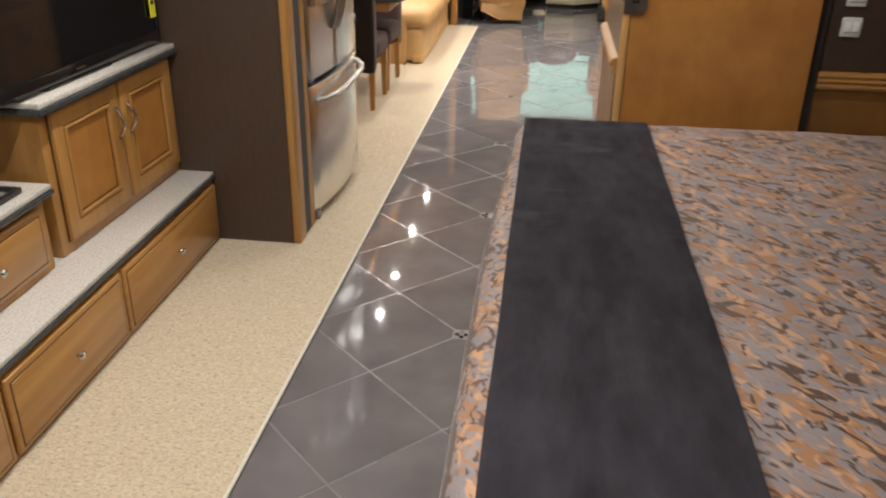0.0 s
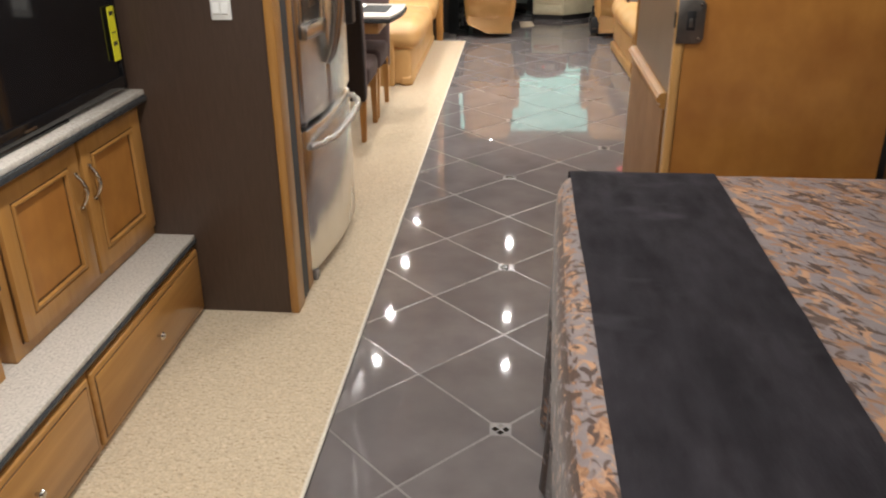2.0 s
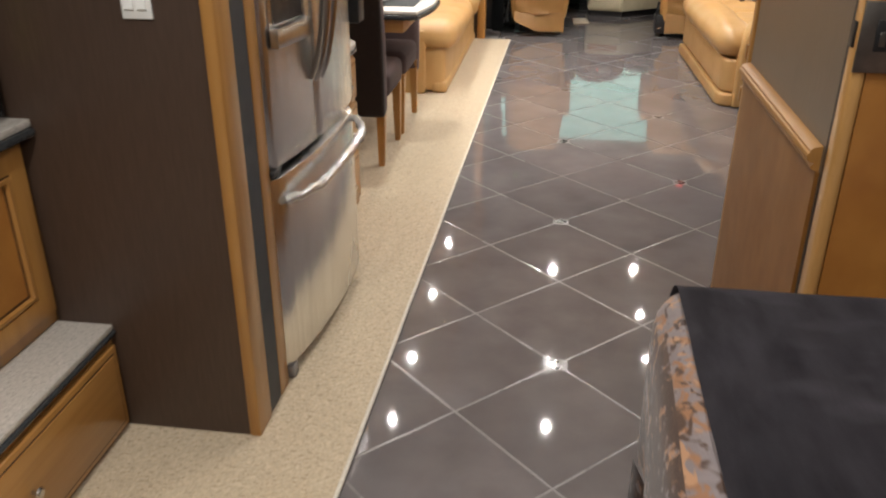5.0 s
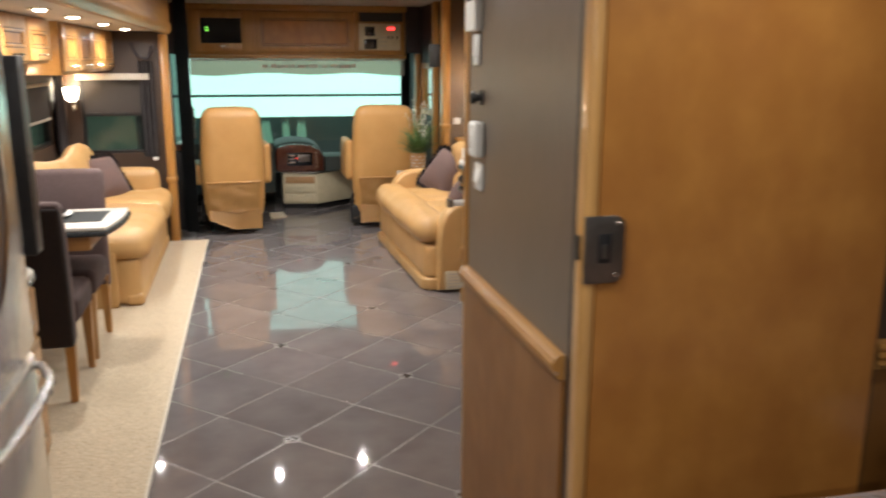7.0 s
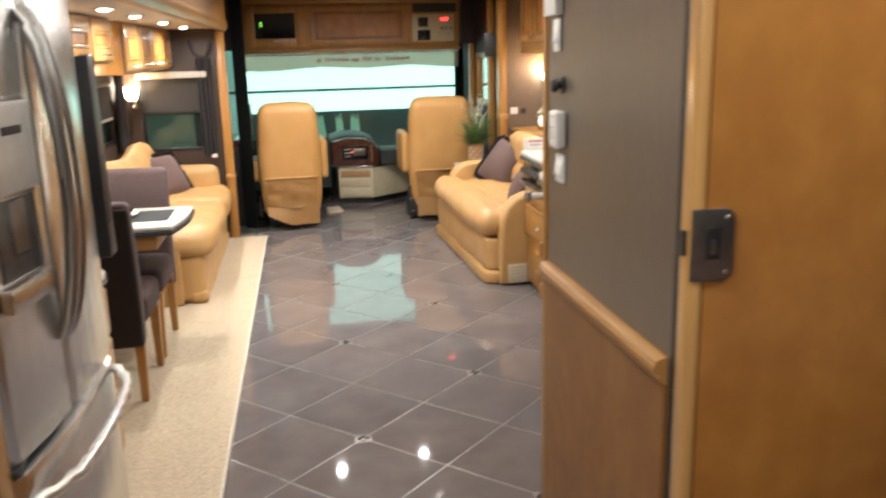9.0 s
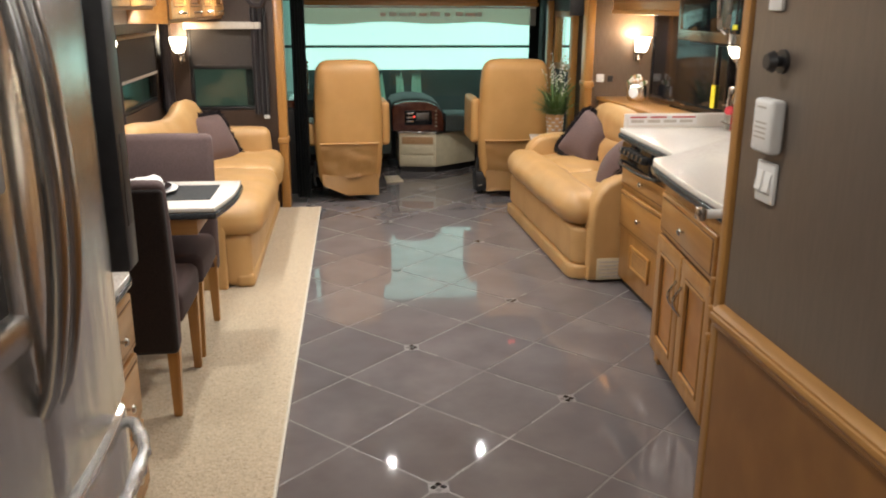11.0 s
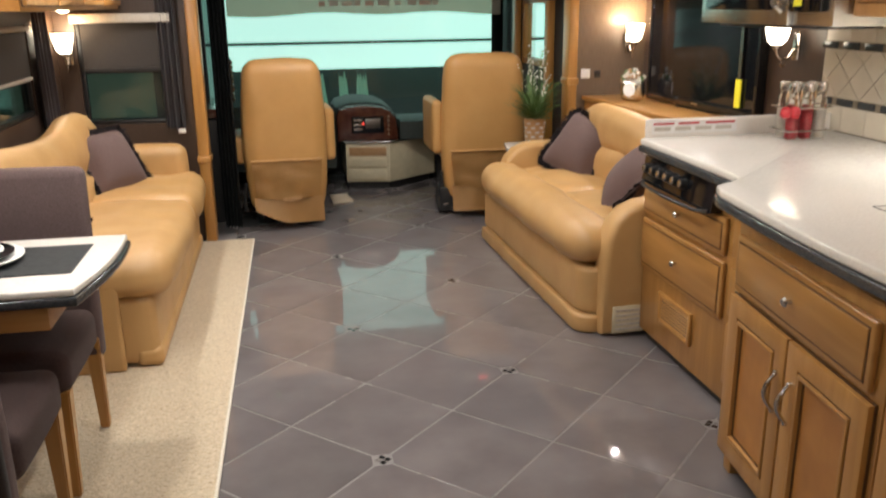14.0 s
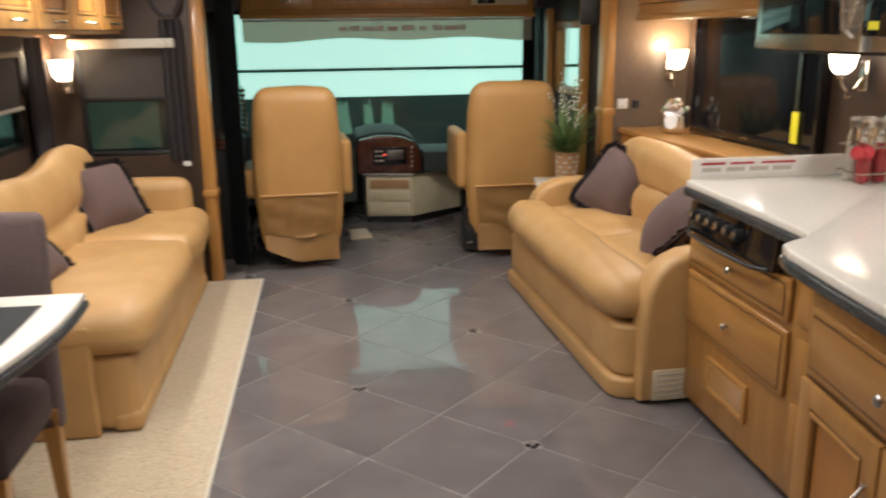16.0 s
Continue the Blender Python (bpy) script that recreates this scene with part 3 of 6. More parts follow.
structure("wall_fridge_side", box(B(), -1.80, -1.102, 3.5055, 3.605, 0.0, CEIL), seal_grey, "charcoal gap strip beside the refrigerator")
structure("trim_fridge", box(B(), -1.80, -1.100, 3.6055, 3.675, 0.012, CEIL, 0.003), oak_v, "oak panel at the refrigerator side", "trim")

# soffit over the left slide-out with an oak cornice
structure("ceiling_soffit", box(B(), WL - 0.07, -1.03, 4.5, 9.07, SOFFIT, CEIL - 0.001), ceiling_mat, "cream soffit over the slide-out", "ceiling")
bm = B()
prism(bm, [(-1.03, SOFFIT - 0.02), (-0.995, SOFFIT - 0.02), (-0.975, SOFFIT + 0.01), (-0.975, SOFFIT + 0.05), (-0.985, SOFFIT + 0.07), (-0.985, CEIL - 0.06), (-0.955, CEIL - 0.03), (-0.955, CEIL - 0.002), (-1.03, CEIL - 0.002)], "y", 4.5, 9.08)
structure("trim_cornice", bm, oak_y, "moulded honey oak cornice along the soffit", "trim")
structure("trim_post_left", box(B(), -1.075, -1.008, 8.955, 9.075, 0.0, SOFFIT - 0.021, 0.012), oak_v, "upright oak post at the slide-out end", "trim")
structure("trim_post_rail", box(B(), -1.082, -1.000, 8.945, 9.085, 0.50, 0.545, 0.01), oak_v, "oak band round the post", "trim")
structure("trim_post_right", box(B(), 1.232, 1.295, 8.945, 9.075, 0.0, CEIL, 0.012), oak_v, "upright oak post beside the entry", "trim")
structure("trim_post_right_rail", box(B(), 1.224, 1.303, 8.935, 9.08, 0.90, 0.945, 0.01), oak_v, "oak band round the entry post", "trim")

# cockpit shell
DRV_WIN = (9.45, 10.98, 0.55, 1.60)
ENT_WIN = (9.62, 10.35, 0.95, 1.45)
structure("wall_left_cockpit", holed(B(), "x", -1.30, -1.22, 9.07, 11.35, 0.0, CEIL, [DRV_WIN]), dark_trim, "dark cockpit side wall with the driver window")
structure("wall_right_cockpit", holed(B(), "x", 1.33, 1.41, 9.07, 11.35, 0.0, CEIL, [ENT_WIN]), dark_trim, "dark entry wall with a narrow door window")
structure("wall_front", holed(B(), "y", 11.05, 11.12, -1.22, 1.33, 0.0, CEIL, [(-1.19, 1.30, 0.25, 1.56)]), dark_trim, "dark front wall round the windshield")


def window_unit(name, label, axis, a, u0, u1, z0, z1, frame_m, glass_m, wide=0.025, depth=0.04, sash=None):
    """Frame, sash bar and pane set into an opening."""
    t = thing(name, label, "window", kind="structure")
    bits = [(u0, u0 + wide, z0, z1), (u1 - wide, u1, z0, z1), (u0 + wide, u1 - wide, z0, z0 + wide), (u0 + wide, u1 - wide, z1 - wide, z1)]
    if sash:
        bits.append((u0 + wide, u1 - wide, sash, sash + wide))
    for c0, c1, e0, e1 in bits:
        bm = B()
        if axis == "x":
            box(bm, a - depth / 2, a + depth / 2, c0, c1, e0, e1, 0.004)
        else:
            box(bm, c0, c1, a - depth / 2, a + depth / 2, e0, e1, 0.004)
        part("window_frame", bm, frame_m, t)
    bm = B()
    if axis == "x":
        box(bm, a - 0.003, a + 0.003, u0 + wide, u1 - wide, z0 + wide, z1 - wide)
    else:
        box(bm, u0 + wide, u1 - wide, a - 0.003, a + 0.003, z0 + wide, z1 - wide)
    p = part("pane", bm, glass_m, t, smooth=0)
    p.visible_shadow = False
    return t


window_unit("window_1", "dark tinted dinette window in a black frame", "x", WL - 0.03, *DIN_WIN, black_plastic, window_glass, sash=1.12)
window_unit("window_2", "dark tinted sofa window in a black frame", "x", WL - 0.03, *SOFA_WIN, black_plastic, window_glass, sash=1.05)
window_unit("window_3", "tinted end window with a lower slider", "y", 9.03, *END_WIN, black_plastic, window_glass, sash=1.04)
window_unit("window_4", "driver side window in a black frame", "x", -1.26, *DRV_WIN, black_plastic, window_glass)
window_unit("window_5", "narrow entry door window in an oak frame", "x", 1.36, *ENT_WIN, oak_v, windshield_glass, wide=0.05, depth=0.07)
window_unit("window_6", "wide windshield in a black surround", "y", 11.08, -1.19, 1.30, 0.25, 1.56, black_plastic, windshield_glass, wide=0.03)

# outside: the exhibition hall, its surfaces glowing in place of hall lighting
bd = thing("backdrop", "white hall panels, made to glow, seen through the windshield", "backdrop", 0, 12.3, 0, kind="structure")
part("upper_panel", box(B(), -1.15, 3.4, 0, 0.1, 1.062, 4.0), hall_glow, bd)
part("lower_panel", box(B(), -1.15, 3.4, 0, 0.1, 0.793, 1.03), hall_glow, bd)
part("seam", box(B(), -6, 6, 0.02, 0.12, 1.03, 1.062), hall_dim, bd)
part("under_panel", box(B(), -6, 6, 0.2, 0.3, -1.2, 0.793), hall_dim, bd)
rnd = random.Random(21)
for x0, x1 in ((-0.32, -0.12), (-0.02, 0.09), (0.16, 0.30)):
    bm = B()
    n = 16
    lo, hi = [], []
    for i in range(n + 1):
        u = x0 + (x1 - x0) * i / n
        w = 0.02 * math.sin(i * 1.9) + 0.01 * rnd.random()
        lo.append(bm.verts.new((u + 0.10 * (u - x0) + 0.02 * rnd.random(), 0.10 + w, 0.22)))
        hi.append(bm.verts.new((x0 + (u - x0) * 0.7 + 0.02, 0.12 + w * 0.5, 0.66 + 0.10 * rnd.random())))
    for i in range(n):
        bm.faces.new((lo[i], lo[i + 1], hi[i + 1], hi[i]))
    bmesh.ops.solidify(bm, geom=bm.faces[:], thickness=0.01)
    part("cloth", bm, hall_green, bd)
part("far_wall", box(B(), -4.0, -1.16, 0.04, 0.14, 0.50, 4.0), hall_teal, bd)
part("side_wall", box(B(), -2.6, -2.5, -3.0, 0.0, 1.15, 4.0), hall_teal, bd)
# added glowing panel that fills the end window's lower pane with dim green
part("dim_green_panel", box(B(), -2.3, -1.36, -2.6, -2.5, 0.70, 1.04), hall_dim_green, bd)
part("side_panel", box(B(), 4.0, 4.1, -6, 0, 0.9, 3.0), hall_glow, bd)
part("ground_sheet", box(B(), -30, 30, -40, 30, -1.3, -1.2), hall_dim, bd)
# two added glowing patches, not lamps
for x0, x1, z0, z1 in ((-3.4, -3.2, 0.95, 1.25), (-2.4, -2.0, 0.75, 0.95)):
    part("glow_patch", box(B(), x0, x1, -2.2, -2.1, z0, z1), hall_green, bd)

# front blind with a wavy lower edge
bm = B()
top = [(-0.93 + i * 0.0525, 1.4855) for i in range(41)]
low = [(x, 1.328 + 0.014 * math.sin((x + 0.93) / 2.1 * math.pi) - 0.01 * math.sin(x * 7)) for x, z in top]
prism(bm, top + low[::-1], "y", 10.434, 10.44)
fl = thing("windshield_film", "grey-beige protective film with a wavy lower edge", "window film", 0, 10.434, 0)
bm.transform(Matrix.Translation((0, -10.434, 0)))
part("sheet", bm, film_mat, fl)
part("tape", box(B(), -0.93, 1.17, -0.004, -0.001, 1.468, 1.4855), cream_shade, fl, "pale tape along the top edge")
t = thing("film_lettering", "row of faint red and grey printed marks", "lettering", 0, 10.428, 0)
for i, x in enumerate([-0.25, -0.17, -0.08, 0.02, 0.10, 0.20, 0.33, 0.43, 0.52, 0.62]):
    part("mark", box(B(), x, x + 0.05 + 0.02 * (i % 3), 0, 0.004, 1.398, 1.43 + 0.008 * (i % 2)), cream_shade if i % 4 else faded_red, t)

# ------------------------------------------------------------------ bath wall, pocket door, bedroom wall
structure("wall_bath", box(B(), 0.226, 1.76, 3.46, 4.288, 0.0, CEIL), grey_laminate, "grey-brown bath partition wall")
structure("wall_bath_lower", box(B(), 0.216, 0.2255, 3.465, 4.284, 0.0, 0.8315), wainscot, "maple wainscot panel below the chair rail")
bm = B()
prism(bm, [(0.2255, 0.832), (0.214, 0.833), (0.207, 0.837), (0.205, 0.842), (0.211, 0.847), (0.212, 0.850), (0.204, 0.852), (0.197, 0.856), (0.194, 0.864), (0.196, 0.871), (0.200, 0.873), (0.200, 0.878), (0.207, 0.884), (0.2255, 0.888)], "y", 3.472, 4.290)
structure("trim_chair_rail", bm, rail_oak, "ribbed honey oak chair rail on the bath wall", "trim")
structure("trim_bath_corner", box(B(), 0.220, 1.70, 4.302, 4.334, 0.0, CEIL, 0.006), oak_v, "oak corner post at the kitchen end", "trim")
# two solid dark strips stand in for the shade in these gaps
structure("trim_bath_shadow", box(B(), 0.232, 1.76, 4.2882, 4.3018, 0.0, CEIL), dark_trim, "dark shadow gap beside the oak corner", "trim")
structure("trim_bath_gap", box(B(), 0.226, 0.25, 3.435, 3.4595, 0.0, CEIL), dark_trim, "dark shadow gap beside the pocket door", "trim")

door = thing("door_1", "tall honey maple sliding door with a pewter latch, standing closed", "door", 0.0, 3.41, 0.0, kind="structure")
part("slab", box(B(), 0.250, 0.930, -0.022, 0.022, 0.02, CEIL - 0.03), oak_panel, door)
part("edge_strip", box(B(), 0.219, 0.2495, -0.026, 0.024, 0.02, CEIL - 0.03, 0.011, 4), edge_oak, door, "pale lacquered oak edge strip")
outline = [(0.2195, 1.070), (0.2195, 1.207)]
for cx, cz, a0 in ((0.284, 1.185, 90), (0.284, 1.092, 0)):
    outline += [(cx + 0.021 * math.cos(radians(a0 - k * 18)), cz + 0.022 * math.sin(radians(a0 - k * 18))) for k in range(6)]
lt = part("latch", prism(B(), outline, "y", -0.0305, -0.0225, 0.0025), pewter, door, "pewter finger latch plate with rounded corners")
part("recess", box(B(), 0.248, 0.275, -0.0325, -0.0295, 1.112, 1.172, 0.001), black_plastic, lt)
part("finger_pull", box(B(), 0.2555, 0.2675, -0.034, -0.0322, 1.122, 1.150, 0.0008), pewter, lt)
part("edge_pull", box(B(), 0.214, 0.2188, -0.012, 0.012, 1.115, 1.165, 0.002), black_plastic, lt)
for x, z in ((0.290, 1.191), (0.290, 1.086)):
    bm = B()
    rod(bm, (x, -0.030, z), (x, -0.0325, z), 0.006, 0.004, 10)
    part("screw", bm, nickel, lt)

structure("wall_bedroom_front", box(B(), 0.975, 2.12, 3.455, 3.4595, 0.0, CEIL), laminate, "dark brown bedroom wall with switches")
structure("trim_door_stop", box(B(), 0.932, 0.9745, 3.432, 3.4595, 0.0, CEIL), dark_trim, "black jamb strip beside the door", "trim")
structure("wall_bedroom_lower", box(B(), 0.976, 1.334, 3.449, 3.4545, 0.0, 0.80), wainscot, "maple wainscot panel in the bedroom")
bm = B()
prism(bm, [(3.4545, 0.80), (3.432, 0.806), (3.426, 0.818), (3.431, 0.828), (3.424, 0.838), (3.431, 0.848), (3.426, 0.858), (3.434, 0.868), (3.4545, 0.872)], "x", 0.980, 1.318)
structure("trim_bedroom_rail", bm, oak_h, "ribbed oak chair rail in the bedroom", "trim")
structure("trim_bedroom_post", box(B(), 1.347, 1.52, 3.38, 3.4545, 0.0, 1.03, 0.01), oak_v, "broad oak post at the bed slide", "trim")
structure("trim_bedroom_post_top", box(B(), 1.347, 1.52, 3.385, 3.4545, 1.075, CEIL, 0.01), oak_v, "upper part of the broad oak post", "trim")
bm = B()
prism(bm, [(3.4545, 1.0305), (3.372, 1.0305), (3.362, 1.045), (3.368, 1.06), (3.38, 1.0745), (3.4545, 1.0745)], "x", 1.325, 1.535)
structure("trim_bedroom_band", bm, oak_h, "oak band moulding round the post", "trim")


def switch(x, y, z, rz, label, w=0.072, h=0.072, rockers=2, m=white_plastic, name="light_switch"):
    t = thing(name, label, "switch", x, y, z, rz)
    part("plate", box(B(), -w / 2, w / 2, -0.009, -0.0005, -h / 2, h / 2, 0.004), m, t)
    for i in range(rockers):
        c = (i - (rockers - 1) / 2) * w * 0.42
        bm = B()
        prism(bm, [(-0.009, -h * 0.27), (-0.0155, -h * 0.2), (-0.0105, h * 0.25), (-0.009, h * 0.27)], "x", c - w * 0.15, c + w * 0.15)
        part("rocker", bm, m, t)
    return t


switch(1.068, 3.455, 1.151, 0, "white two-rocker light switch on the dark wall")
switch(1.067, 3.455, 1.04, 0, "white two-rocker light switch on the dark wall")
switch(0.226, 4.165, 1.178, -90, "white two-rocker switch on the bath wall", 0.07, 0.078)
switch(0.226, 4.20, 1.53, -90, "white one-rocker switch beside the hall", 0.05, 0.085, 1)
switch(-1.27, 3.415, 1.165, 0, "white light switch on the dark partition", 0.07, 0.075)
switch(1.365, 9.0, 0.965, 0, "white rocker switch beside the entry post", 0.062, 0.058)
switch(1.445, 9.0, 0.96, 0, "small black outlet beside the switch", 0.04, 0.045, 1, black_plastic)
switch(WR, 8.80, 0.93, -90, "grey outlet beside the television", 0.05, 0.05, 1, pewter)


def coat_knob(x, y, z, rz):
    bm = B()
    rod(bm, (0, 0, 0), (0, -0.006, 0), 0.022, 0.022, 16)
    rod(bm, (0, -0.006, 0), (0, -0.022, 0), 0.009, 0.012, 12)
    rod(bm, (0, -0.022, 0), (0, -0.034, 0), 0.02, 0.014, 14)
    return solo("coat_knob", bm, black_plastic, "small black round knob on the wall", "knob", at=pose(x, y, z, 0, 0, rz))


coat_knob(1.056, 3.455, 1.382, 0)
coat_knob(0.226, 4.16, 1.40, -90)
th = thing("thermostat", "white plastic thermostat box on the bath wall", "thermostat", 0.226, 4.162, 1.284, -90)
part("case", box(B(), -0.036, 0.036, -0.03, -0.0005, -0.05, 0.05, 0.009, 3), white_plastic, th)
for k in range(4):
    part("slot", box(B(), -0.02, 0.02, -0.0308, -0.0295, -0.022 + k * 0.009, -0.019 + k * 0.009), cream_shade, th)
part("legend", box(B(), -0.018, 0.014, -0.0308, -0.0295, 0.033, 0.036), cream_shade, th)
th = thing("wall_monitor", "white plastic monitor panel on the bath wall", "monitor", 0.226, 4.21, 1.66, -90)
part("case", box(B(), -0.05, 0.05, -0.025, -0.0005, -0.08, 0.08, 0.006), white_plastic, th)
part("display", box(B(), -0.03, 0.03, -0.0275, -0.0245, 0.0, 0.05, 0.001), dark_trim, th)

# ------------------------------------------------------------------ bedroom: bed, dresser, television


def bed():
    t = thing("bed", "wide bed under a copper-brown leaf-patterned bedspread", "bed", 0.95, 2.03, 0)
    part("base", box(B(), -1.05, 1.12, -0.93, 0.93, 0.0, 0.3), dark_trim, t)
    bm = B()
    soft(bm, -1.13, 1.14, -1.0, 1.075, 0.30, 0.748, 0.085, 0.012, 44)
    for v in bm.verts:
        x, y, z = v.co
        v.co.z += 0.006 * noise.noise(Vector((x * 6, y * 6, 1.0))) if z > 0.6 else 0
        if z < 0.55:
            k = (0.55 - z) / 0.25
            v.co.x += (1 if x < 0 else 0) * k * 0.012 + 0.012 * k * math.sin(y * 23)
            v.co.y += 0.012 * k * math.sin(x * 23)
        if x < -1.0:
            v.co.x += 0.03 * max(0.0, y)
    for f in bm.faces:
        f.material_index = 1 if f.calc_center_median().x < -1.095 and f.calc_center_median().z < 0.712 else 0
    part("bedspread", bm, spread_mat, t, materials=(drop_mat,))
    bm = B()
    pts_x = [(-1.0 + i * 0.02) for i in range(101)]
    v0 = [bm.verts.new((-1.124 + 0.012 * math.sin(y * 23) + 0.03 * max(0.0, y), y, 0.36)) for y in pts_x]
    v1 = [bm.verts.new((-1.128 + 0.018 * math.sin(y * 23 + 0.4) - 0.008 * math.sin(y * 61) + 0.03 * max(0.0, y), y, 0.02)) for y in pts_x]
    for i in range(100):
        bm.faces.new((v0[i], v0[i + 1], v1[i + 1], v1[i]))
    bmesh.ops.solidify(bm, geom=bm.faces[:], thickness=0.008)
    part("skirt", bm, drop_mat, t, "dark gathered bedspread drop")


bed()


def runner():
    """The charcoal throw laid across the bed foot."""
    bm = B()
    nx, ny = 26, 110
    g = []
    for i in range(nx + 1):
        row = []
        for j in range(ny + 1):
            x = -0.118 + 0.425 * i / nx
            y = 1.03 + 2.055 * j / ny
            z = 0.7635 + 0.003 * noise.noise(Vector((x * 5, y * 5, 3))) + 0.0022 * noise.noise(Vector((x * 3, y * 16, 5)))
            u, v = (x - 0.955) / 1.135, (y - 2.0675) / 1.0375
            z += 0.012 * max(0, 1 - u * u) * max(0, 1 - v * v) - 0.004
            e = min(1, max(0, (y - 3.01) / 0.075))
            z -= 0.055 * e * e
            row.append(bm.verts.new((x + 0.001 * math.sin(y * 9), y, z)))
        g.append(row)
    for i in range(nx):
        for j in range(ny):
            bm.faces.new((g[i][j], g[i + 1][j], g[i + 1][j + 1], g[i][j + 1]))
    bmesh.ops.solidify(bm, geom=bm.faces[:], thickness=0.009)
    solo("bed_runner", bm, runner_mat, "charcoal suede runner laid across the bed foot", "bed runner")


runner()
ns = thing("nightstand", "small nightstand with a pale stone top beside the bed", "nightstand", 1.13, 3.27, 0)
part("body", box(B(), -0.12, 0.13, -0.16, 0.1, 0.0, 0.60), oak_panel, ns)
part("top", box(B(), -0.14, 0.15, -0.18, 0.095, 0.601, 0.632, 0.008), stone_mat, ns, "pale speckled stone top")


def dresser():
    # floor-level drawer platform
    p = thing("drawer_platform", "low oak drawer base with a speckled stone top", "drawer base", -1.485, 1.4, 0.012, 90)
    part("body", box(B(), 0.0, 2.013, 0.0, 0.6, 0.0, 0.292), oak_h, p)
    for x0, x1 in ((-0.2, 0.435), (0.455, 1.125), (1.14, 2.0)):
        drawer_front(p, x0, x1, 0.02, 0.272)
    top = part("stone_top", box(B(), -0.2, 2.013, -0.012, 0.6, 0.306, 0.324, 0.004), stone_mat, p, "pale speckled stone step top")
    part("edge", box(B(), -0.2, 2.013, -0.018, 0.58, 0.2935, 0.3055, 0.003), stone_edge, top, "dark edge band")
    # tall cabinet
    c = thing("dresser", "honey oak two-door cabinet under the television", "cabinet", -1.648, 2.50, 0.337, 88.6)
    part("body", box(B(), 0.0, 0.912, 0.0, 0.45, 0.0, 0.512, 0.003), oak_v, c)
    cabinet_door(c, 0.045, 0.462, 0.045, 0.497, 0, "r")
    cabinet_door(c, 0.482, 0.892, 0.045, 0.497, 0, "l")
    top = part("stone_top", box(B(), -0.045, 0.912, -0.046, 0.45, 0.533, 0.553, 0.004), stone_mat, c, "pale speckled stone dresser top")
    part("edge", box(B(), -0.049, 0.912, -0.053, 0.44, 0.5125, 0.5325, 0.004), stone_edge, top, "dark edge band")
    # lower cabinet
    c = thing("low_cabinet", "low oak drawer cabinet beside the dresser", "cabinet", -1.64, 1.25, 0.337, 90)
    part("body", box(B(), 0.0, 1.18, 0.0, 0.44, 0.0, 0.258), oak_v, c)
    drawer_front(c, 0.62, 1.14, 0.03, 0.23)
    drawer_front(c, 0.02, 0.58, 0.03, 0.23)
    top = part("stone_top", box(B(), 0.0, 1.20, -0.03, 0.44, 0.275, 0.293, 0.004), stone_mat, c, "pale speckled stone top")
    part("edge", box(B(), 0.0, 1.205, -0.036, 0.43, 0.2585, 0.2745, 0.004), stone_edge, top, "dark edge band")
    tr = thing("tray", "small black open tray on the stone top", "tray", -1.74, 2.24, 0.631)
    for x0, x1, y0, y1 in ((-0.09, -0.075, -0.12, 0.12), (0.075, 0.09, -0.12, 0.12), (-0.075, 0.075, -0.12, -0.105), (-0.075, 0.075, 0.105, 0.12)):
        part("rim", box(B(), x0, x1, y0, y1, 0.0, 0.02, 0.003), black_plastic, tr)
    part("tray_base", box(B(), -0.074, 0.074, -0.104, 0.104, 0.0, 0.005), mosaic_light, tr)


dresser()


def television(name, label, x, y, z, rz, w, h, stand=True):
    t = thing(name, label, "television", x, y, z, rz)
    b = 0.022
    off = 0.014 if stand else 0
    for a0, a1, c0, c1 in ((-w / 2, -w / 2 + b, off, off + h), (w / 2 - b, w / 2, off, off + h), (-w / 2 + b, w / 2 - b, off + h - b, off + h), (-w / 2 + b, w / 2 - b, off, off + b * 2)):
        part("bezel", box(B(), a0, a1, -0.022, 0.03, c0, c1, 0.003), black_gloss, t)
    part("screen", box(B(), -w / 2 + b, w / 2 - b, -0.014, 0.03, off + b * 2, off + h - b), screen_mat, t, "dark switched-off screen")
    part("badge", box(B(), -0.03, 0.03, -0.0235, -0.0215, off + 0.018, off + 0.026), nickel, t)
    if stand:
        part("stand", prism(B(), [(-0.2, -0.02), (0.2, -0.02), (0.24, 0.09), (-0.24, 0.09)], "z", 0.0, 0.012, 0.003), black_gloss, t)
        part("neck", box(B(), -0.05, 0.05, 0.032, 0.06, 0.0125, 0.20), black_gloss, t)
    return t


tv = television("bedroom_television", "black flat television on the dresser with a yellow tag", -1.66, 2.79, 0.891, 88, 1.18, 0.60)
bm = B()
box(bm, 0.525, 0.565, -0.026, -0.0225, 0.115, 0.29)
tag = part("energy_tag", bm, yellow_tag, tv, "bright yellow hanging card")
for z0, z1 in ((0.262, 0.275), (0.205, 0.209), (0.165, 0.178)):
    part("text_bar", box(B(), 0.531, 0.555, -0.0275, -0.0262, z0, z1), dark_trim, tag)


# ------------------------------------------------------------------ refrigerator


wrapped = mat("crinkled_film_on_steel", (0.55, 0.54, 0.52), (0.78, 0.77, 0.75), 60, rough=0.16, metal=0.85, bump=1.0, fine=90, dist=0.006, rvar=0.1)
filmed_steel = mat("steel_under_loose_film", (0.66, 0.655, 0.645), (0.82, 0.815, 0.805), 14, (5, 5, 0.05), 0.25, metal=1.0, bump=0.32, fine=4.5, big=2.5, mottle=0.25, rvar=0.07, dist=0.006)
dark_steel = mat("dark_niche", (0.06, 0.058, 0.056), (0.10, 0.097, 0.094), 30, rough=0.3, metal=0.6, bump=0.05)
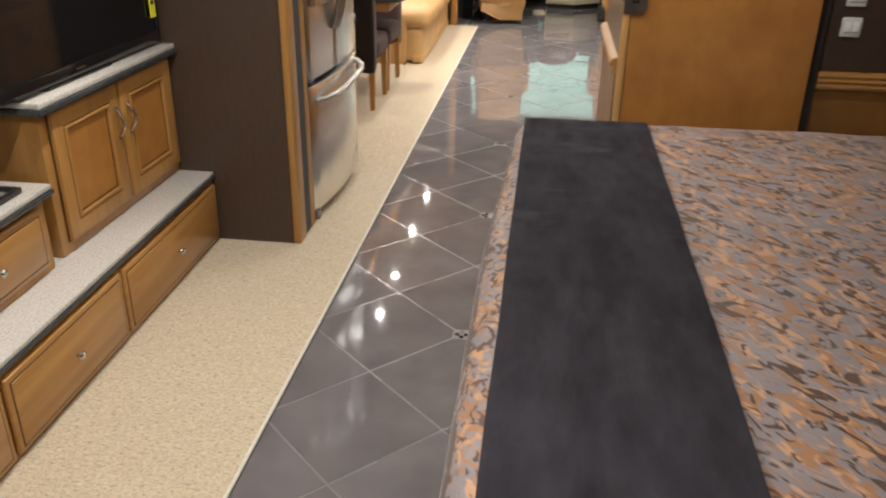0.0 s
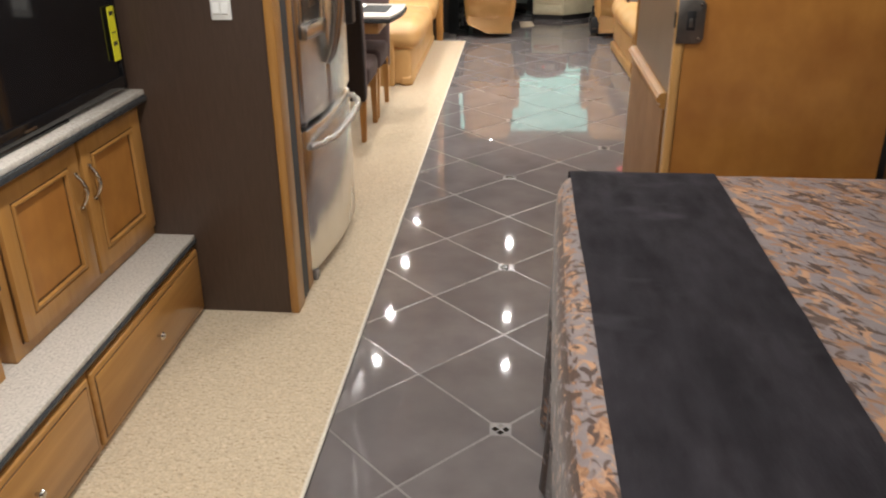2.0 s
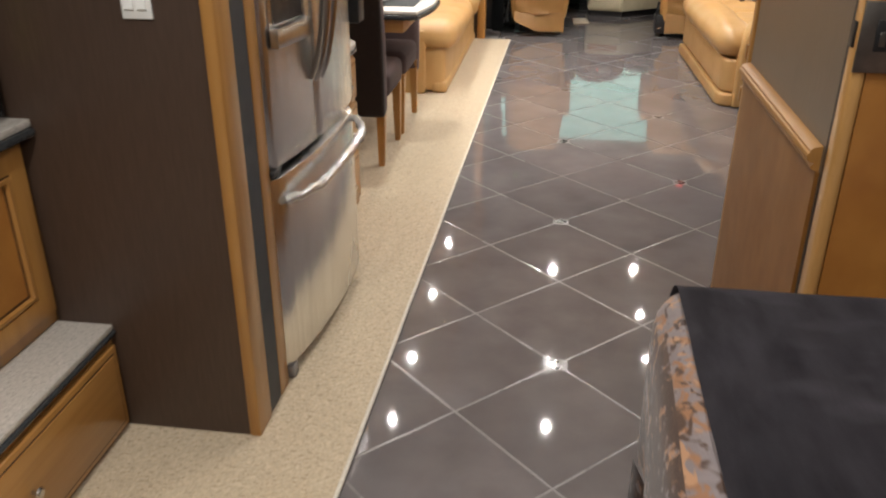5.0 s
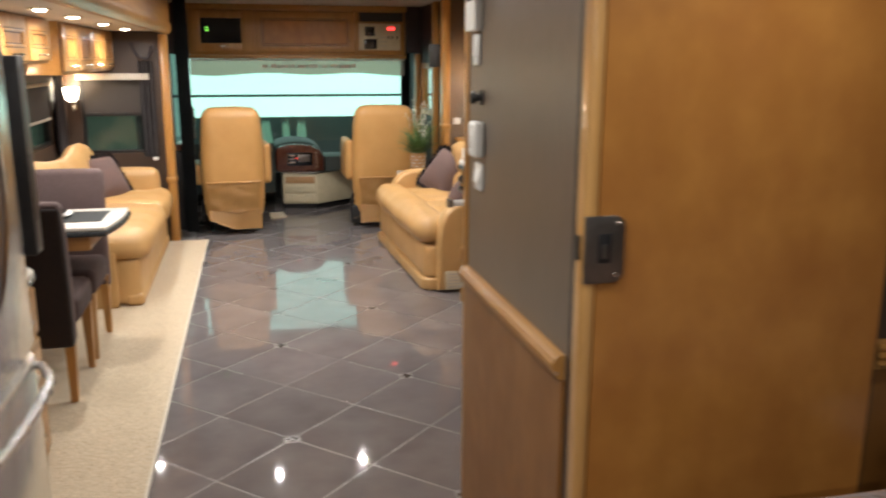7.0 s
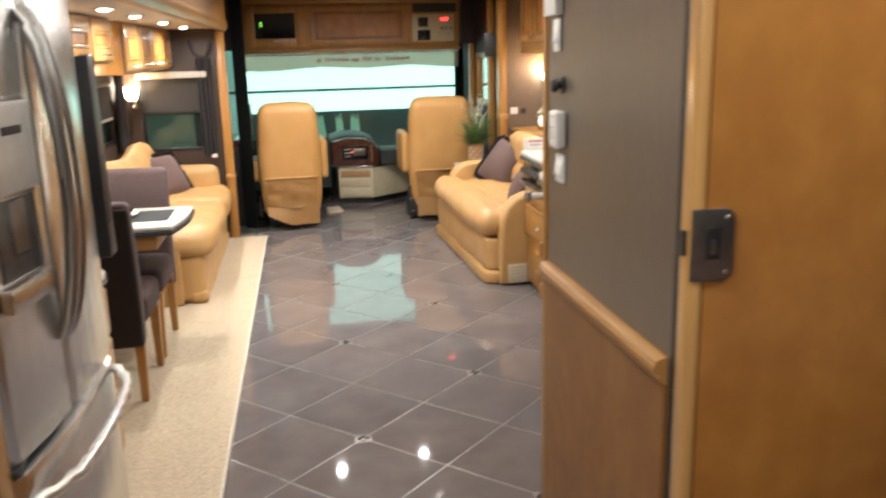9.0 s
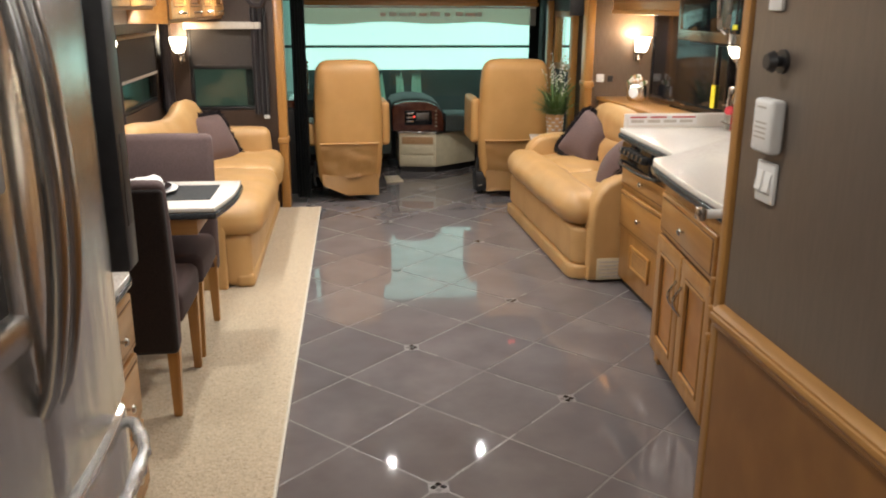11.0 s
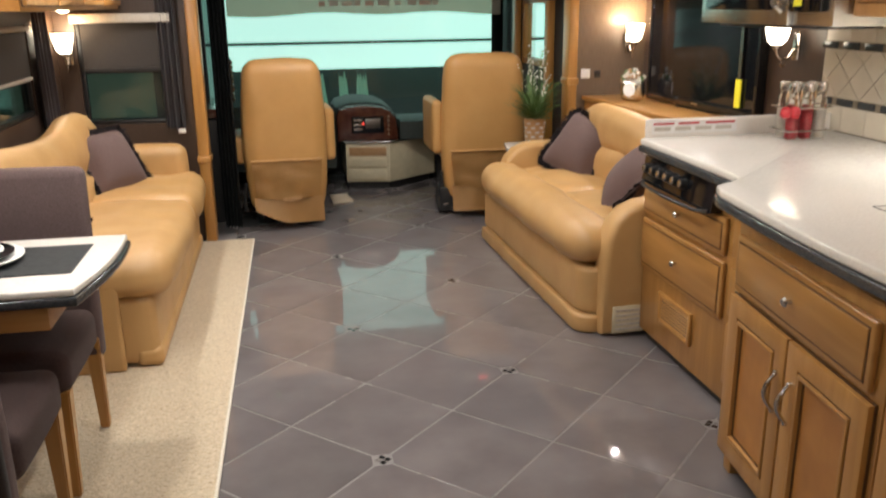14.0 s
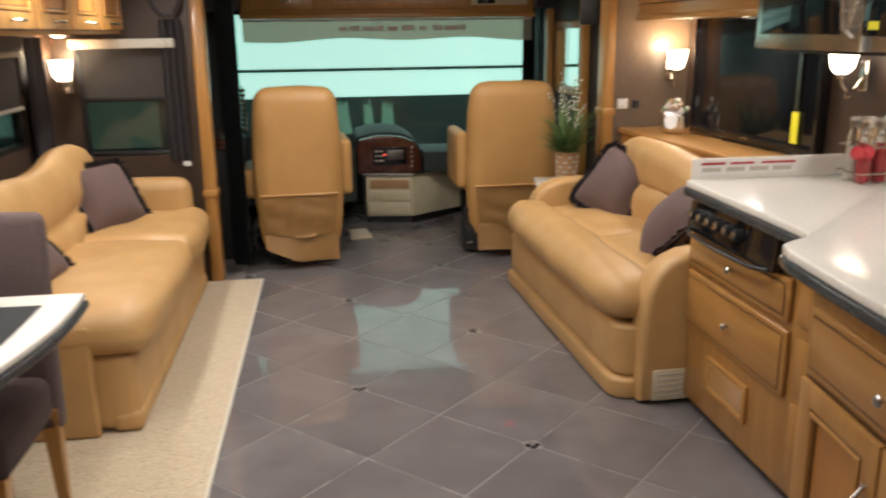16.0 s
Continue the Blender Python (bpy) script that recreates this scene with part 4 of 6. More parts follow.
pale_steel = mat("pale_grey_head", (0.42, 0.40, 0.37), (0.50, 0.48, 0.45), 30, rough=0.35, metal=0.3, bump=0.05)


def fridge():
    t = thing("refrigerator", "brushed stainless refrigerator with curved doors and water dispenser", "refrigerator", -1.115, 3.68, 0.012, 90)
    w = 0.76
    part("cabinet", box(B(), 0.005, w - 0.005, 0.02, 0.62, 0.05, 1.78), dark_trim, t)
    for x in (0.012, w - 0.055):
        part("foot", box(B(), x, x + 0.043, -0.03, 0.06, 0.0, 0.045, 0.008), mosaic_light, t, "grey plastic foot")

    split = 0.30

    def face(x):
        s = 2 * x / w - 1
        return -0.022 - 0.036 * x / w - 0.030 * (1 - s * s)

    def bowed(x0, x1, z0, z1, name):
        n = 22
        front = []
        for i in range(n + 1):
            x = x0 + (x1 - x0) * i / n
            edge = min((x - x0), (x1 - x)) / 0.018
            front.append((x, face(x) + (0.014 * (1 - edge) ** 2 if edge < 1 else 0)))
        return part(name, prism(B(), front + [(x1, 0.018), (x0, 0.018)], "z", z0, z1, 0.006), filmed_steel, t)
    lower = bowed(0.0, w, 0.05, 0.645, "freezer_drawer")
    d1 = bowed(0.0, split - 0.002, 0.675, 1.78, "left_door")
    d2 = bowed(split + 0.002, w, 0.675, 1.78, "right_door")
    # lower bar handle, still wrapped in clear film
    bm = B()
    pts, rs = [], []
    for i in range(33):
        s = i / 32
        x = 0.04 + (w - 0.09) * s
        lift = min(1, 5.5 * min(s, 1 - s))
        pts.append((x, face(x) - 0.006 - 0.052 * lift ** 0.7, 0.575 + 0.045 * s + 0.004 * math.sin(i * 2.1)))
        rs.append(0.014 + 0.0035 * math.sin(i * 1.7) * math.sin(i * 0.6))
    tube(bm, pts, rs, 12)
    part("bar_handle", bm, wrapped, lower, "stainless bar handle in crinkled film")
    for hx, dd in ((split - 0.026, d1), (split + 0.026, d2)):
        bm = B()
        pts = []
        for i in range(21):
            s = i / 20
            bow = math.sin(math.pi * s) ** 0.62
            pts.append((hx, face(hx) - 0.004 - 0.056 * bow, 0.86 + 0.74 * s))
        tube(bm, pts, [0.013 + 0.005 * math.sin(math.pi * i / 20) for i in range(21)], 12)
        part("door_handle", bm, steel, dd, "long bowed stainless handle")
    # dispenser: frame, pale head with a display, dark niche and a tilted drip lip
    a, b = 0.035, 0.235

    def slab(x0, x1, out0, out1):
        return [(x0, face(x0) - out0), ((x0 + x1) / 2, face((x0 + x1) / 2) - (out0 + out1) / 2), (x1, face(x1) - out1), (x1, -0.02), (x0, -0.02)]
    disp = part("dispenser", prism(B(), slab(a, b, 0.004, 0.004), "z", 0.99, 1.42, 0.003), steel, d1, "water dispenser surround")
    part("recess", prism(B(), slab(a + 0.02, b - 0.02, 0.0065, 0.0065), "z", 1.05, 1.215, 0.002), dark_steel, disp, "dark dispenser niche")
    part("control_panel", prism(B(), slab(a + 0.005, b - 0.005, 0.020, 0.020), "z", 1.225, 1.41, 0.008), pale_steel, disp, "pale control head")
    part("display", prism(B(), slab(a + 0.06, b - 0.06, 0.0215, 0.0215), "z", 1.345, 1.362), dark_trim, disp)
    part("drip_lip", prism(B(), slab(a, b, 0.026, 0.026), "z", 0.99, 1.045, 0.008), steel, disp, "tilted drip lip")
    part("paddle", prism(B(), slab(a + 0.07, b - 0.07, 0.012, 0.012), "z", 1.10, 1.21, 0.003), pewter, disp)
    part("hinge", box(B(), -0.012, 0.05, -0.03, 0.03, 0.656, 0.674, 0.004), black_plastic, t, "black door hinge")


fridge()

# ------------------------------------------------------------------ left slide-out: drawers, dinette, sofa


def side_drawers():
    c = thing("drawer_cabinet", "oak three-drawer cabinet beside the refrigerator", "cabinet", -1.225, 4.50, 0.012, 90)
    part("body", box(B(), 0.0, 0.63, 0.0, 0.53, 0.0, 0.70), oak_v, c)
    for z0, z1 in ((0.04, 0.26), (0.28, 0.48), (0.50, 0.67)):
        drawer_front(c, 0.03, 0.60, z0, z1, pull="")
        knob(c, 0.42, (z0 + z1) / 2)
    pts = [(0.0, -0.03), (0.50, -0.03)] + [(0.55 + 0.12 * math.sin(a), 0.095 - 0.125 * math.cos(a)) for a in [i * math.pi / 16 for i in range(9)]] + [(0.67, 0.53), (0.0, 0.53)]
    t = part("stone_top", prism(B(), pts, "z", 0.717, 0.737, 0.004), stone_mat, c, "pale stone top with a rounded corner")
    part("edge", prism(B(), [(x + (0.004 if x > 0.4 else 0), y - 0.004) for x, y in pts[:-1]] + [(0.0, 0.52)], "z", 0.701, 0.7165, 0.003), stone_edge, t, "dark edge band")
    k = thing("black_panel_screen", "black glossy media screen mounted above the small counter", "media screen", -1.04, 4.5025, 0.93)
    part("case", box(B(), -0.60, 0.0, 0.0, 0.08, 0.0, 0.58, 0.006), black_plastic, k)
    part("glass", box(B(), -0.57, -0.03, 0.079, 0.084, 0.04, 0.55), black_gloss, k)
    part("side_vent", box(B(), -0.002, 0.0015, 0.02, 0.06, 0.10, 0.30, 0.001), dark_trim, k)


side_drawers()


def dining_chair(label, x, y, rz):
    """Parsons chair facing local +y."""
    t = thing("dining_chair", label, "chair", x, y, 0.012, rz, group="chairs at the dinette")
    for lx in (-0.195, 0.195):
        for ly, splay in ((-0.20, -0.02), (0.205, 0.010)):
            bm = B()
            a, b = 0.024, 0.015
            top = [(lx - a, ly - a), (lx + a, ly - a), (lx + a, ly + a), (lx - a, ly + a)]
            bot = [(lx - b, ly + splay - b), (lx + b, ly + splay - b), (lx + b, ly + splay + b), (lx - b, ly + splay + b)]
            v0 = [bm.verts.new((p, q, 0.0)) for p, q in bot]
            v1 = [bm.verts.new((p, q, 0.345)) for p, q in top]
            bm.faces.new(v0[::-1])
            bm.faces.new(v1)
            for i in range(4):
                bm.faces.new((v0[i], v0[(i + 1) % 4], v1[(i + 1) % 4], v1[i]))
            bmesh.ops.bevel(bm, geom=bm.edges[:], offset=0.004, segments=2, affect="EDGES")
            part("leg", bm, oak_v, t, "tapered oak leg")
    part("seat", soft(B(), -0.225, 0.225, -0.16, 0.235, 0.33, 0.465, 0.035, 0.008), chair_seat, t)
    bm = soft(B(), -0.225, 0.225, -0.252, -0.178, 0.27, 0.905, 0.026, 0.005)
    for v in bm.verts:
        v.co.y -= 0.05 * ((v.co.z - 0.27) / 0.63) ** 2
    bk = part("backrest", bm, chair_fabric, t)
    bm = soft(B(), -0.2235, 0.2235, -0.262, -0.20, 0.262, 0.885, 0.02, 0.002)
    for v in bm.verts:
        v.co.y -= 0.05 * ((v.co.z - 0.27) / 0.63) ** 2
    part("back_cover", bm, chair_dark, bk, "dark brown rear upholstery")
    return t


dining_chair("mauve-grey upholstered dining chair with oak legs, seen from behind", -1.414, 5.836, 0)
dining_chair("mauve-grey upholstered dining chair facing the set table", -1.415, 6.38, 180)


def dinette():
    t = thing("dining_table", "oak dinette table with a pale stone top and dark edge", "table", -1.42, 6.185, 0.0)
    pts = [(-0.32, -0.26), (0.335, -0.26)] + [(0.335 + 0.022 * math.sin(math.pi * i / 12) + 0.042 * i / 12, -0.26 + 0.52 * i / 12) for i in range(13)][1:] + [(-0.32, 0.26)]
    part("top", prism(B(), pts, "z", 0.717, 0.737, 0.006, 3), worktop_mat, t, "pale speckled stone top")
    part("edge", prism(B(), [(x + 0.006 if x > 0 else x, y * 1.02) for x, y in pts], "z", 0.690, 0.7165, 0.008, 3), stone_edge, t, "dark bull-nose edge")
    part("apron", box(B(), -0.30, 0.26, -0.23, 0.23, 0.62, 0.6895, 0.004), oak_h, t)
    part("pedestal", box(B(), -0.30, -0.16, -0.12, 0.12, 0.012, 0.619, 0.006), oak_v, t)
    c = thing("window_ledge", "stone-topped oak ledge under the dinette window", "ledge", -1.80, 5.72, 0.012)
    part("body", box(B(), 0.0, 0.05, -0.45, 0.85, 0.0, 0.72), oak_panel, c)
    part("top", box(B(), 0.0, 0.11, -0.45, 0.88, 0.7445, 0.768, 0.005), worktop_mat, c)
    part("edge", box(B(), 0.0, 0.117, -0.45, 0.886, 0.724, 0.744, 0.004), stone_edge, c)
    bm = B()
    box(bm, -1.50, -1.12, 6.06, 6.34, 0.7375, 0.7405)
    solo("placemat", bm, drape_mat, "black rectangular placemat on the dinette table", "placemat")
    p = thing("dinner_plates", "stacked white and black-rimmed dinner plates", "plates", -1.41, 6.20, 0.741)
    part("charger", lathe(B(), [(0.001, 0.002), (0.075, 0.0), (0.135, 0.014), (0.137, 0.018), (0.075, 0.008), (0.001, 0.008)], n=36), white_card, p)
    part("plate", lathe(B(), [(0.001, 0.0095), (0.065, 0.0095), (0.112, 0.024), (0.113, 0.028), (0.065, 0.016), (0.001, 0.016)], n=36), black_gloss, p, "black-rimmed plate")
    part("small_plate", lathe(B(), [(0.001, 0.0165), (0.05, 0.0165), (0.085, 0.030), (0.086, 0.033), (0.05, 0.022), (0.001, 0.022)], n=36), white_card, p)
    bm = B()
    soft(bm, -0.075, 0.075, -0.03, 0.03, 0.030, 0.062, 0.014, 0.004)
    for v in bm.verts:
        v.co += Vector((0, 0, 1)) * 0.014 * noise.noise(v.co * 24) + Vector((0, 1, 0)) * 0.012 * math.sin(v.co.x * 40)
    part("napkin", bm, white_card, p, "crumpled white napkin")
    for x in (-1.62, -1.55):
        g = thing("wine_glass", "clear stemmed wine glass on the dinette table", "glass", x, 6.04 + (x + 1.62) * 2.2, 0.7375)
        part("bowl", lathe(B(), [(0.03, 0.0), (0.03, 0.003), (0.004, 0.006), (0.004, 0.075), (0.028, 0.10), (0.034, 0.14), (0.028, 0.175), (0.026, 0.175), (0.031, 0.14), (0.024, 0.102), (0.002, 0.08)], n=20), pane_clear, g)
    bm = B()
    box(bm, -1.78, -1.69, 5.9, 6.12, 0.785, 0.79)
    solo("menu_card", bm, white_card, "white card lying on the window ledge", "card", at=pose(0, 0, -0.0045))


pane_clear = pane_glass("clear_glass", (0.97, 0.98, 0.97))
dinette()


def pillow(label, x, y, z, rz, tilt, roll=0, size=0.40):
    """A square scatter cushion leaning back; local face to -y."""
    t = thing("scatter_pillow", label, "pillow", x, y, z, rz, group="scatter pillows on the sofas", rx=tilt, ry=roll)
    s = size / 2
    bm = soft(B(), -s, s, -0.055, 0.055, 0.0, size, 0.05, 0.035, 15)
    for v in bm.verts:
        u, w = v.co.x / s, (v.co.z - s) / s
        k = max(0, (1 - u ** 4)) * max(0, (1 - w ** 4))
        v.co.y *= 0.12 + 0.88 * k ** 0.55
        v.co.x *= 1 - 0.05 * (1 - w * w)
        v.co.z = s + (v.co.z - s) * (1 - 0.05 * (1 - u * u))
    part("cushion", bm, pillow_fabric, t)
    bm = B()
    n = 64
    inner, outer = [], []
    for i in range(n):
        q = 4 * i / n
        e, k = int(q), q - int(q)
        ux, uz = ((k * 2 - 1, -1), (1, k * 2 - 1), (1 - k * 2, 1), (-1, 1 - k * 2))[e]
        j = 1 + 0.03 * math.sin(i * 2.3)
        inner.append(bm.verts.new((ux * s * 0.93, 0.012 * math.sin(i * 1.7), s + uz * s * 0.93)))
        outer.append(bm.verts.new((ux * (s + 0.018) * j, 0.02 * math.sin(i * 1.1), s + uz * (s + 0.018) * j)))
    for i in range(n):
        bm.faces.new((inner[i], inner[(i + 1) % n], outer[(i + 1) % n], outer[i]))
    bmesh.ops.solidify(bm, geom=bm.faces[:], thickness=0.012)
    part("flange", bm, fringe_mat, t, "black ruffled flange")
    rnd = random.Random(int(x * 100 + y * 10))
    vs, fs = [], []
    for i in range(1100):
        q = rnd.random() * 4
        e, k = int(q), q - int(q)
        ux, uz = ((k * 2 - 1, -1), (1, k * 2 - 1), (1 - k * 2, 1), (-1, 1 - k * 2))[e]
        nx, nz = ((0, -1), (1, 0), (0, 1), (-1, 0))[e]
        ln = 0.026 + 0.020 * rnd.random()
        bx, bz = ux * s * 0.97, s + uz * s * 0.97
        j = rnd.uniform(-0.012, 0.012)
        yy = rnd.uniform(-0.014, 0.014)
        n0 = len(vs)
        vs += [(bx - 0.006 * nz, yy * 0.6, bz + 0.006 * nx), (bx + 0.006 * nz, yy * 0.6, bz - 0.006 * nx), (bx + nx * ln + nz * j, yy * 1.5, bz + nz * ln + nx * j)]
        fs.append((n0, n0 + 1, n0 + 2))
    me = bpy.data.meshes.new("fringe")
    me.from_pydata(vs, [], fs)
    me.materials.append(fringe_mat)
    f = new("fringe", me)
    f.parent = t
    tagged(f, "shaggy black fringe")
    return t


def sofa_left():
    t = thing("sofa", "tan leather sofa with a sweeping curved back in the slide-out", "sofa", -1.095, 7.08, 0.012, 90)
    L = 1.80   # along local x (world +y); front at local y = 0, back at y = 0.68
    part("base", soft(B(), 0.0, L, 0.0, 0.62, 0.012, 0.30, 0.03, 0.006, 15), leather, t)
    part("base_roll", soft(B(), -0.006, L, -0.012, 0.10, 0.0, 0.085, 0.03, 0, 13), leather, t, "rolled toe panel")
    part("seat_cushion", soft(B(), -0.012, 1.04, -0.07, 0.50, 0.285, 0.475, 0.075, 0.02, 19, 0.012, 3), leather, t)
    part("seat_cushion", soft(B(), 1.045, L - 0.02, -0.06, 0.50, 0.285, 0.468, 0.07, 0.02, 19, 0.012, 7), leather, t)
    part("side_panel", soft(B(), -0.035, 0.0, 0.13, 0.66, 0.0, 0.42, 0.016, 0, 9), leather, t)
    # sweeping back: profile rises toward the far end
    n = 46
    bm = B()
    rows = []
    for i in range(n + 1):
        s = i / n
        x = -0.42 + (L + 0.36) * s
        h = 0.835 + 0.07 * math.exp(-((s - 0.15) / 0.20) ** 2) + 0.035 * math.exp(-((s - 0.82) / 0.12) ** 2) - 0.02 * math.exp(-((s - 0.60) / 0.10) ** 2)
        if s < 0.12:
            h -= 0.22 * (1 - s / 0.12) ** 2.2
        if s > 0.88:
            h -= 0.12 * ((s - 0.88) / 0.12) ** 2
        prof = [(0.44, 0.33), (0.425, 0.42), (0.425 + 0.03 * (h - 0.5), 0.33 + (h - 0.33) * 0.42), (0.47, 0.33 + (h - 0.33) * 0.48), (0.455, 0.33 + (h - 0.33) * 0.62), (0.475, h - 0.07), (0.51, h - 0.015), (0.55, h), (0.60, h - 0.015), (0.635, h - 0.07), (0.645, 0.33)]
        rows.append([bm.verts.new((x, y + 0.012 * noise.noise(Vector((x * 4, z * 4, 2))), z)) for y, z in prof])
    for a, b in zip(rows, rows[1:]):
        for k in range(len(prof) - 1):
            bm.faces.new((a[k], a[k + 1], b[k + 1], b[k]))
    bm.faces.new(rows[0])
    bm.faces.new(rows[-1][::-1])
    bmesh.ops.subdivide_edges(bm, edges=bm.edges[:], cuts=1, smooth=0.5, use_grid_fill=True)
    part("backrest", bm, leather, t, smooth=70)
    part("armrest", soft(B(), L - 0.135, L, 0.03, 0.60, 0.28, 0.635, 0.06, 0.008, 15), leather, t)
    pillow("mauve scatter pillow with shaggy black fringe on the tan sofa", -1.40, 8.40, 0.478, 54, -33, 0, 0.34)
    pillow("mauve scatter pillow half hidden behind the dining chair", -1.44, 7.42, 0.462, 80, -38, -14, 0.33)


sofa_left()


def sofa_right():
    t = thing("sofa", "tan leather sofa with rolled arms under the television", "sofa", 0.628, 8.67, 0.0, -90 + 1.8)
    # local x runs to world -y (tilted), front at y = 0
    L = 1.655
    def rounded(end, out, r=0.085):
        arc = [(end - r + r * math.sin(k * math.pi / 12), out + r - r * math.cos(k * math.pi / 12)) for k in range(7)]
        return [(0.0, out)] + arc + [(end, 0.60), (0.0, 0.60)]
    part("base", prism(B(), rounded(L - 0.06, 0.0), "z", 0.087, 0.296, 0.02, 4), leather, t, smooth=60)
    part("base_roll", prism(B(), rounded(L - 0.045, -0.02), "z", 0.0, 0.084, 0.018, 4), leather, t, "rolled toe panel", smooth=60)
    part("seat_cushion", soft(B(), 0.02, L - 0.075, -0.05, 0.20, 0.298, 0.49, 0.09, 0.018, 21, 0.014, 5), leather, t, "plump front bolster of the seat")
    part("seat_cushion", soft(B(), 0.10, 0.82, 0.16, 0.58, 0.30, 0.468, 0.05, 0.02, 17, 0.012, 9), leather, t)
    part("seat_cushion", soft(B(), 0.825, L - 0.13, 0.16, 0.58, 0.30, 0.468, 0.05, 0.02, 17, 0.012, 11), leather, t)
    for x0, x1, sd in ((0.05, 0.86, 1), (0.86, L - 0.04, 2)):
        bm = soft(B(), x0, x1, 0.50, 0.66, 0.40, 0.64, 0.06, 0.02, 17, 0.01, sd)
        part("back_cushion", bm, leather, t)
    bm = soft(B(), 0.03, L - 0.03, 0.53, 0.70, 0.60, 0.845, 0.075, 0.015, 27, 0.01, 6)
    for v in bm.verts:
        d = (v.co.x - 0.36) / (0.30 if v.co.x < 0.36 else 1.1)
        v.co.z -= 0.11 * d * d * max(0, (v.co.z - 0.58) / 0.26)
    part("head_roll", bm, leather, t, "rolled top of the backrest")
    for x0, x1 in ((-0.03, 0.105), (L - 0.12, L + 0.016)):
        prof = [(0.075, 0.012), (0.075, 0.36), (0.085, 0.44), (0.115, 0.515), (0.165, 0.565), (0.23, 0.592), (0.30, 0.600), (0.62, 0.605), (0.62, 0.012)]
        bm = prism(B(), prof, "x", x0, x1, 0.028, 4)
        part("armrest", bm, leather, t, "rolled leather arm", smooth=70)
    v = part("side_vent", box(B(), L + 0.0165, L + 0.022, 0.115, 0.26, 0.02, 0.145, 0.003), cream_paint, t, "pale plastic side vent")
    for i in range(5):
        part("slot", box(B(), L + 0.0222, L + 0.024, 0.13, 0.245, 0.035 + i * 0.021, 0.044 + i * 0.021), stone_mat, v)
    pillow("mauve scatter pillow with black fringe against the sofa arm", 0.985, 8.30, 0.470, -62, -34, 18, 0.35)
    pillow("mauve scatter pillow with black fringe beside the kitchen cabinet", 0.98, 7.60, 0.468, -118, -42, 16, 0.36)


sofa_right()

# ledge, television and sconces behind the right sofa
lg = thing("television_ledge", "oak ledge behind the sofa carrying the television", "ledge", 1.36, 8.98, 0.0, -90)
part("front", prism(B(), [(0.0, 0.0), (2.1, 0.14), (2.1, 0.165), (0.0, 0.02)], "z", 0.0, 0.80, 0.003), oak_panel, lg)
part("top", prism(B(), [(0.0, -0.02), (2.1, 0.12), (2.1, 0.395), (0.0, 0.395)], "z", 0.801, 0.828, 0.006), oak_h, lg)
tv2 = television("living_television", "large black flat television with a yellow tag on the ledge", 1.685, 8.085, 0.8285, -85.5, 1.08, 0.62)
bm = B()
box(bm, 0.375, 0.42, -0.03, -0.0225, 0.06, 0.20)
part("energy_tag", bm, yellow_tag, tv2, "bright yellow hanging card")
part("pole", box(B(), 0.387, 0.409, -0.028, -0.0225, 0.2005, 0.60), nickel, tv2, "thin pale strip above the tag")


def sconce(x, y, z, rz):
    t = thing("wall_sconce", "nickel wall sconce with a lit frosted bell shade", "wall lamp", x, y, z, rz, group="wall sconces")
    bm = B()
    lathe(bm, [(0.022, -0.03), (0.041, -0.01), (0.051, 0.03), (0.058, 0.074), (0.055, 0.075), (0.047, 0.03), (0.037, -0.01), (0.018, -0.026)], n=24)
    part("shade", bm, sconce_glass, t, "lit frosted glass shade")
    bm = B()
    lathe(bm, [(0.004, -0.055), (0.016, -0.05), (0.02, -0.04), (0.022, -0.03), (0.012, -0.028)], n=16)
    part("cup", bm, nickel, t)
    bm = B()
    tube(bm, [(0, 0, -0.05), (0, 0.008, -0.075), (0, 0.03, -0.095), (0, 0.06, -0.09), (0, 0.078, -0.06), (0, 0.094, -0.05)], [0.006, 0.006, 0.007, 0.007, 0.006, 0.006])
    tube(bm, [(0, 0.03, -0.095), (0.006, 0.02, -0.115), (0.0, 0.035, -0.128), (0, 0.05, -0.118)], 0.004)
    part("arm", bm, nickel, t, "curled nickel arm")
    part("backplate", box(B(), -0.025, 0.025, 0.09, 0.104, -0.10, 0.02, 0.006), nickel, t)
    bulb(x, y, z + 0.085, 11 if x > 0 else 5)


for s in SCONCES:
    sconce(*s)

# wall clock ornament on the ledge
ck = thing("mantel_clock", "small ornate silver clock topped with pale flowers", "clock", 1.52, 8.60, 0.8285, -50)
ck.scale = (1.2, 1.2, 1.2)
part("case", soft(B(), -0.06, 0.06, -0.03, 0.03, 0.0, 0.115, 0.03, 0.006), nickel, ck)
bm = B()
rod(bm, (0, -0.029, 0.058), (0, -0.036, 0.058), 0.034, 0.032, 24)
part("dial", bm, white_card, ck, "white round dial")
rnd = random.Random(5)
for i in range(34):
    bm = B()
    u = rnd.uniform(-1, 1)
    p = Matrix.Translation((0.058 * u, rnd.uniform(-0.03, 0.012), 0.10 + rnd.random() * 0.075 * (1 - 0.6 * abs(u))))
    r = 0.006 + 0.007 * rnd.random()
    for k in range(5):
        a = k * 2 * math.pi / 5 + rnd.random()
        bmesh.ops.create_icosphere(bm, subdivisions=1, radius=r * 0.62, matrix=p @ Matrix.Translation((r * 0.7 * math.cos(a), -r * 0.3, r * 0.7 * math.sin(a))))
    part("flower", bm, (blossom_mat, clay_mat, leaf_mat)[i % 3], ck)

# ------------------------------------------------------------------ kitchen


